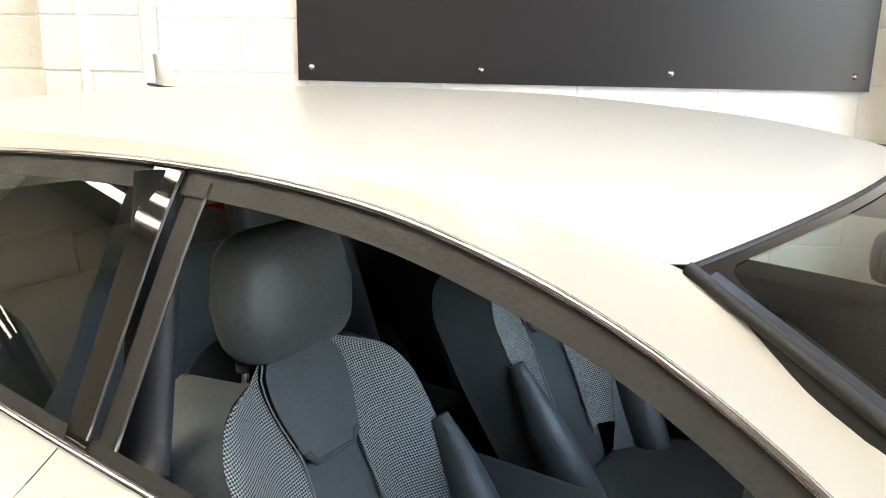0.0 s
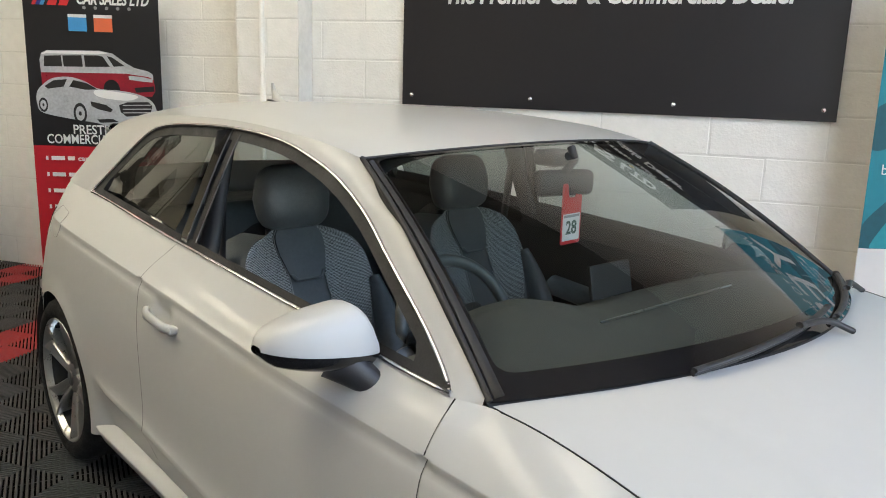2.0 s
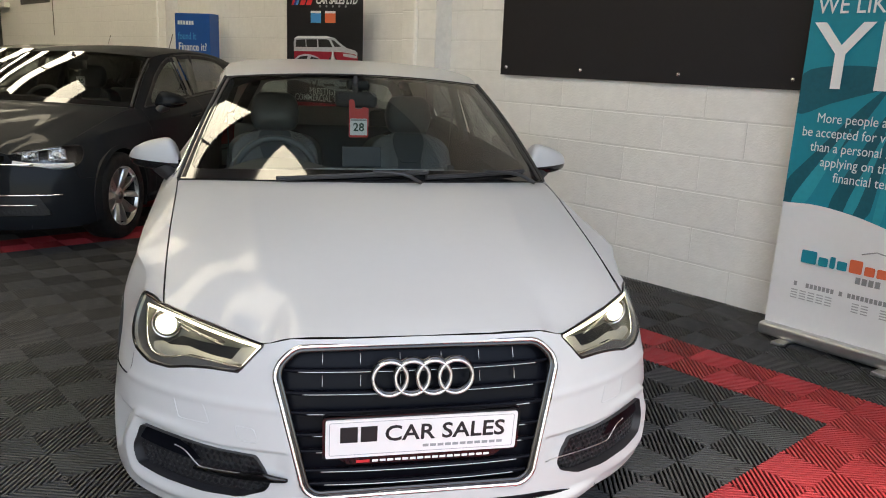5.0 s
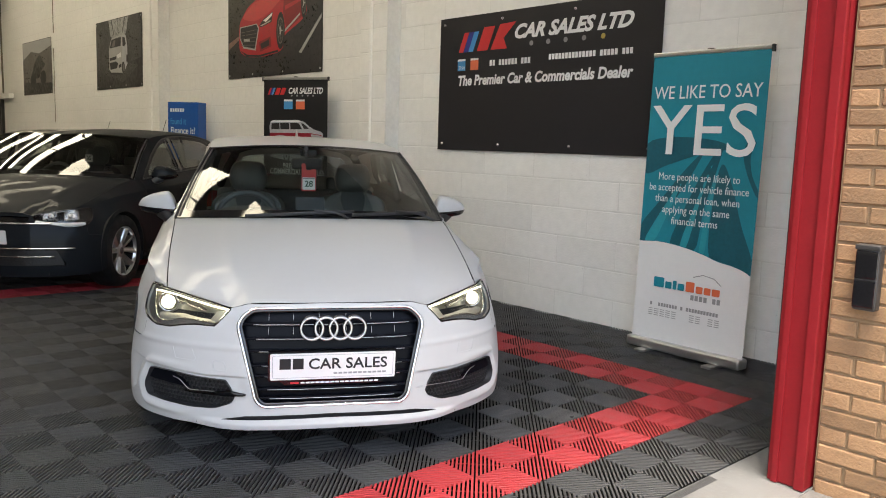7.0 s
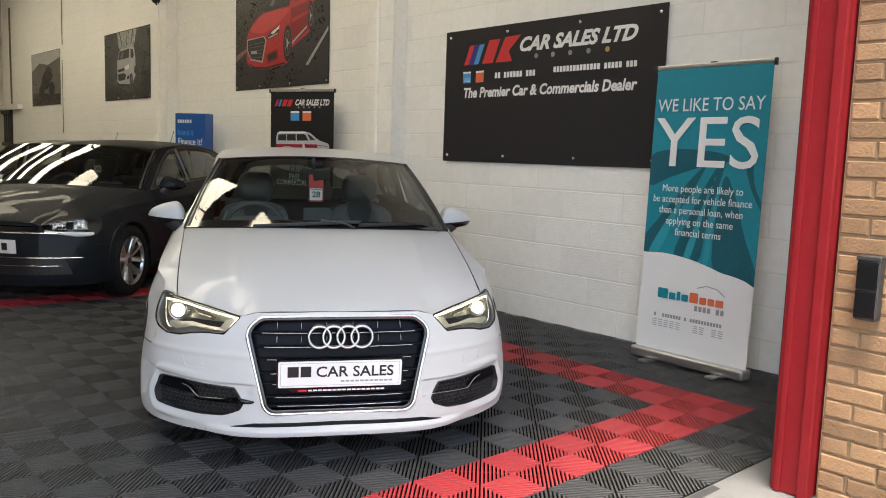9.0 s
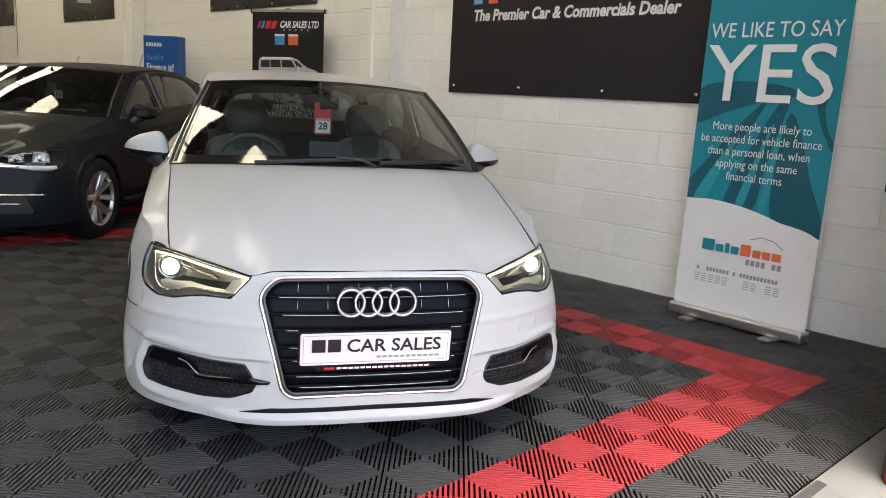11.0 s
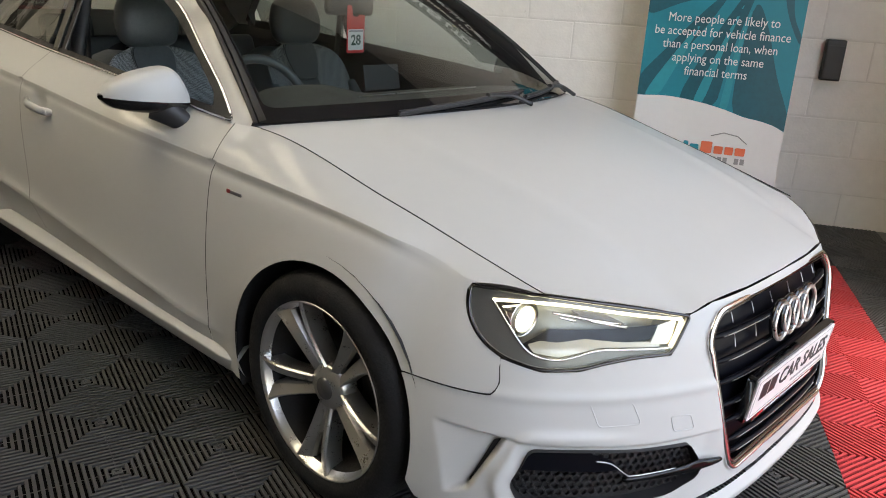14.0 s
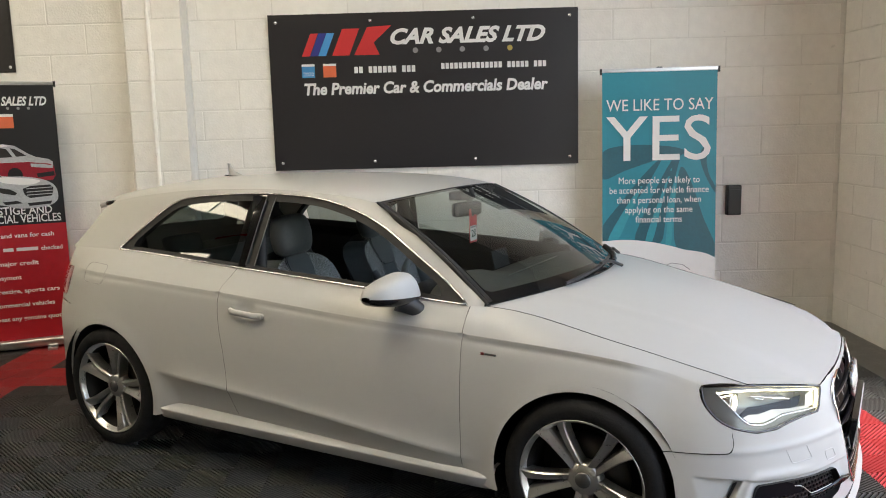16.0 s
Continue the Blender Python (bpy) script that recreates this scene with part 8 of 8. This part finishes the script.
make("pane", *slab([(-16.98, 1.38), (-16.26, 1.38), (-16.26, 2.06), (-16.98, 2.06)], 0, 0.006), POSTER_MID, win, "dull grey pane", False).matrix_basis = pose(0, 3.46, 0, 90, 0, 0)
for x in (-16.80, -16.62, -16.44):
    bm = bmesh.new()
    box_bm(bm, x - 0.015, x + 0.015, 3.42, 3.44, 1.38, 2.06)
    part("window_bar", bm, DARK_STEEL, win)

# ---- pieces of walls and floor ----
def frustum_mesh(name, w, h, d, e, mat):
    """A block face: w wide, h high, standing d proud, with worn edges e."""
    v = [(-w / 2, 0, -h / 2), (w / 2, 0, -h / 2), (w / 2, 0, h / 2), (-w / 2, 0, h / 2)]
    v += [(x * (1 - 2 * e / w), -d * 0.75, z * (1 - 2 * e / h)) for x, _, z in v]
    v += [(x * (1 - 4 * e / w), -d, z * (1 - 4 * e / h)) for x, _, z in v[:4]]
    f = [(8, 9, 10, 11)]
    for a in (0, 4):
        f += [(a + i, a + (i + 1) % 4, a + 4 + (i + 1) % 4, a + 4 + i) for i in range(4)]
    me = bpy.data.meshes.new(name)
    me.from_pydata(v, [], f)
    me.materials.append(mat)
    me.update()
    return me


BW, BH, BZ = 0.585, 0.2299, -0.025
rnd = random.Random(4)




block = frustum_mesh("block", BW - 0.007, BH - 0.007, 0.0020, 0.003, WALL_PAINT)
half = frustum_mesh("block", BW / 2 - 0.007, BH - 0.007, 0.0020, 0.003, WALL_PAINT)
far_v, far_f = [], []


def lay(mesh, parent, x, y, z, turn=0.0):
    ob = new("block", mesh)
    ob.parent = parent
    ob.matrix_basis = pose(x, y + rnd.uniform(-0.001, 0.0015), z, rnd.uniform(-0.25, 0.25), rnd.uniform(-0.15, 0.15), turn + rnd.uniform(-0.2, 0.2))


def far_block(mesh, x, y, z):
    k, flush = len(far_v), rnd.uniform(0.25, 0.7)
    far_v.extend((v.co.x + x, v.co.y * flush + y, v.co.z + z) for v in mesh.vertices)
    far_f.extend(tuple(k + i for i in p.vertices) for p in mesh.polygons)


near_count = 0
for row in range(-1, 23):
    z = BZ + (row + 0.5) * BH
    shift = 0.0 if row % 2 == 0 else BW / 2
    n0 = int((WEST - 0.106) / BW) - 1
    for col in range(n0, 8):
        x0 = 0.106 + col * BW + shift
        x1 = x0 + BW
        if x0 > EAST + 0.01 or x1 < WEST:
            continue
        spans = [(x0, x1)]
        for p0, p1, _ in PIL:
            cut = []
            for a, b in spans:
                if b <= p0 or a >= p1:
                    cut.append((a, b))
                else:
                    if a < p0:
                        cut.append((a, p0))
                    if b > p1:
                        cut.append((p1, b))
            spans = cut
        for a, b in spans:
            b = min(b, EAST)
            if b - a < 0.05:
                continue
            me = block if abs(b - a - BW) < 1e-6 else frustum_mesh("block", b - a - 0.007, BH - 0.007, 0.0020, 0.003, WALL_PAINT)
            if -3.6 < x0 and z < 2.75:
                lay(me, wall_north, (a + b) / 2, NORTH, z)
            else:
                far_block(me, (a + b) / 2, NORTH, z)
    # pilaster faces: one block and two halves in turn
    for k, (p0, p1, y) in enumerate(PIL):
        w = p1 - p0
        joints = [p0, p1] if row % 2 == 0 else [p0, p0 + w / 2, p1]
        for a, b in zip(joints, joints[1:]):
            me = frustum_mesh("block", b - a - 0.007, BH - 0.007, 0.0020, 0.003, WALL_PAINT)
            if k == 0 and z < 2.75:
                lay(me, bpy.data.objects["pilaster_1"], (a + b) / 2, y, z)
            else:
                far_block(me, (a + b) / 2, y, z)
    if z < 3.0:
        for a, b in (((1.75, 2.335), (2.335, 2.92), (2.92, 3.46)) if row % 2 else ((1.75, 2.04), (2.04, 2.625), (2.625, 3.21), (3.21, 3.46))):
            lay(frustum_mesh("block", b - a - 0.007, BH - 0.007, 0.0020, 0.003, WALL_PAINT), wall_east, EAST, (a + b) / 2, z, -90)
ob = make("blocks_beyond", far_v, far_f, WALL_PAINT, wall_north, smooth=False)
tagged(ob, "white painted blocks further along the wall", kind="stuff")


def rib_tile(name, mat, size=0.4, ribs=16):
    """An open-ribbed floor tile: in each quarter the ribs run square across the diagonal, on a strut below."""
    v, f = [], []
    q = size / 2
    reach = q / math.sqrt(2) - 0.0003
    pitch = 2 * reach / ribs
    rib, deep = pitch * 0.52, 0.0085

    def add(pts, faces):
        k = len(v)
        v.extend(pts)
        f.extend(tuple(k + i for i in t) for t in faces)

    for sx_, sy_ in ((1, 1), (-1, 1), (-1, -1), (1, -1)):
        cx, cy = sx_ * q / 2, sy_ * q / 2
        ax, ay = sx_ / math.sqrt(2), sy_ / math.sqrt(2)
        bx, by = -ay, ax
        at = lambda w, u, z: (cx + ax * w + bx * u, cy + ay * w + by * u, z)
        for r in range(ribs):
            w0 = -reach + (r + 0.5) * pitch - rib / 2
            w1 = w0 + rib
            u0, u1 = reach - abs(w0), reach - abs(w1)
            e = 0.0007
            add([at(w0, -u0, -deep), at(w0, -u0, -e), at(w0 + e, -u0, 0), at(w1 - e, -u1, 0), at(w1, -u1, -e), at(w1, -u1, -deep),
                 at(w0, u0, -deep), at(w0, u0, -e), at(w0 + e, u0, 0), at(w1 - e, u1, 0), at(w1, u1, -e), at(w1, u1, -deep)],
                [(i, i + 6, i + 7, i + 1) for i in range(5)])
        add([at(-reach, -0.002, -0.003), at(reach, -0.002, -0.003), at(reach, 0.002, -0.003), at(-reach, 0.002, -0.003)], [(0, 1, 2, 3)])
    me = bpy.data.meshes.new(name)
    me.from_pydata(v, [], f)
    me.materials.append(mat)
    me.update()
    return me


TP, TX, TY = 0.4, 2.874, 2.611
EDGING = material("black_ramp_edging", (0.05, 0.05, 0.051), 0.5, vary=0.15, scale=6, bump=0.3, bump_scale=120)
ramp_v, ramp_f = slab([(0, -0.012), (0.068, -0.012), (0.068, -0.008), (0.008, 0.0), (0, 0.0)], 0, 6.6)
ramp = tagged(make("edging_strip", ramp_v, ramp_f, EDGING, smooth=False), "black plastic ramp edging along the tiles", "edging", kind="structure")
ramp.matrix_world = pose(3.288, 1.41, 0, 90, 0, 0)
tile_black, tile_red = rib_tile("floor_tile", TILE_BLACK), rib_tile("floor_tile", TILE_RED)
plain_v, plain_f = [[], []], [[], []]
kx_band = {0, 13, 16}
for i in range(-1, 52):
    for j in range(-3, 26):
        x, y = TX - (i + 0.5) * TP, TY - (j + 0.5) * TP
        if x - TP / 2 < WEST or y - TP / 2 < SOUTH or x + TP / 2 > 3.29 or y + TP / 2 > NORTH + 0.35:
            continue
        red = (i in kx_band and (j >= 0 or i > 0)) or (j == 0 and 0 <= i <= 13)
        me = tile_red if red else tile_black
        if -2.75 < x and -1.4 < y < 3.2:
            ob = new("floor_tile", me)
            ob.parent = floor
            ob.matrix_basis = pose(x, y, 0, 0, 0, 0)
        else:
            k = len(plain_v[red])
            plain_v[red].extend((v.co.x + x, v.co.y + y, v.co.z) for v in me.vertices)
            plain_f[red].extend(tuple(k + n for n in p.vertices) for p in me.polygons)
for red in (0, 1):
    ob = make("floor_tiles_beyond", plain_v[red], plain_f[red], TILE_RED if red else TILE_BLACK, floor, smooth=False)
    tagged(ob, "%s ribbed floor tiles further off" % ("red" if red else "black"), kind="stuff")

# bricks of the pier
brick = frustum_mesh("brick", 0.215, 0.065, 0.010, 0.0025, BRICK)
brick_half = frustum_mesh("brick", 0.1025, 0.065, 0.010, 0.0025, BRICK)
upper_v, upper_f = [], []
for row in range(0, 55):
    z = 0.0375 + row * 0.075 - 0.02
    x = 3.6325
    first = True
    while x < 5.5:
        me = brick_half if (first and row % 2) else brick
        w = 0.1025 if me is brick_half else 0.215
        dx, dy = x + w / 2, 1.640
        if z < 2.6 and x < 4.6:
            ob = new("brick", me)
            ob.parent = pier
            ob.matrix_basis = pose(dx + rnd.uniform(-0.002, 0.002), dy + rnd.uniform(-0.002, 0.001), z + rnd.uniform(-0.0015, 0.0015), rnd.uniform(-0.8, 0.8), rnd.uniform(-0.4, 0.4), rnd.uniform(-0.6, 0.6))
        else:
            k = len(upper_v)
            upper_v.extend((v.co.x + dx, v.co.y + dy, v.co.z + z) for v in me.vertices)
            upper_f.extend(tuple(k + i for i in p.vertices) for p in me.polygons)
        x += w + 0.010
        first = False
tagged(make("bricks_beyond", upper_v, upper_f, BRICK, pier, smooth=False), "yellow bricks higher up the pier", kind="stuff")
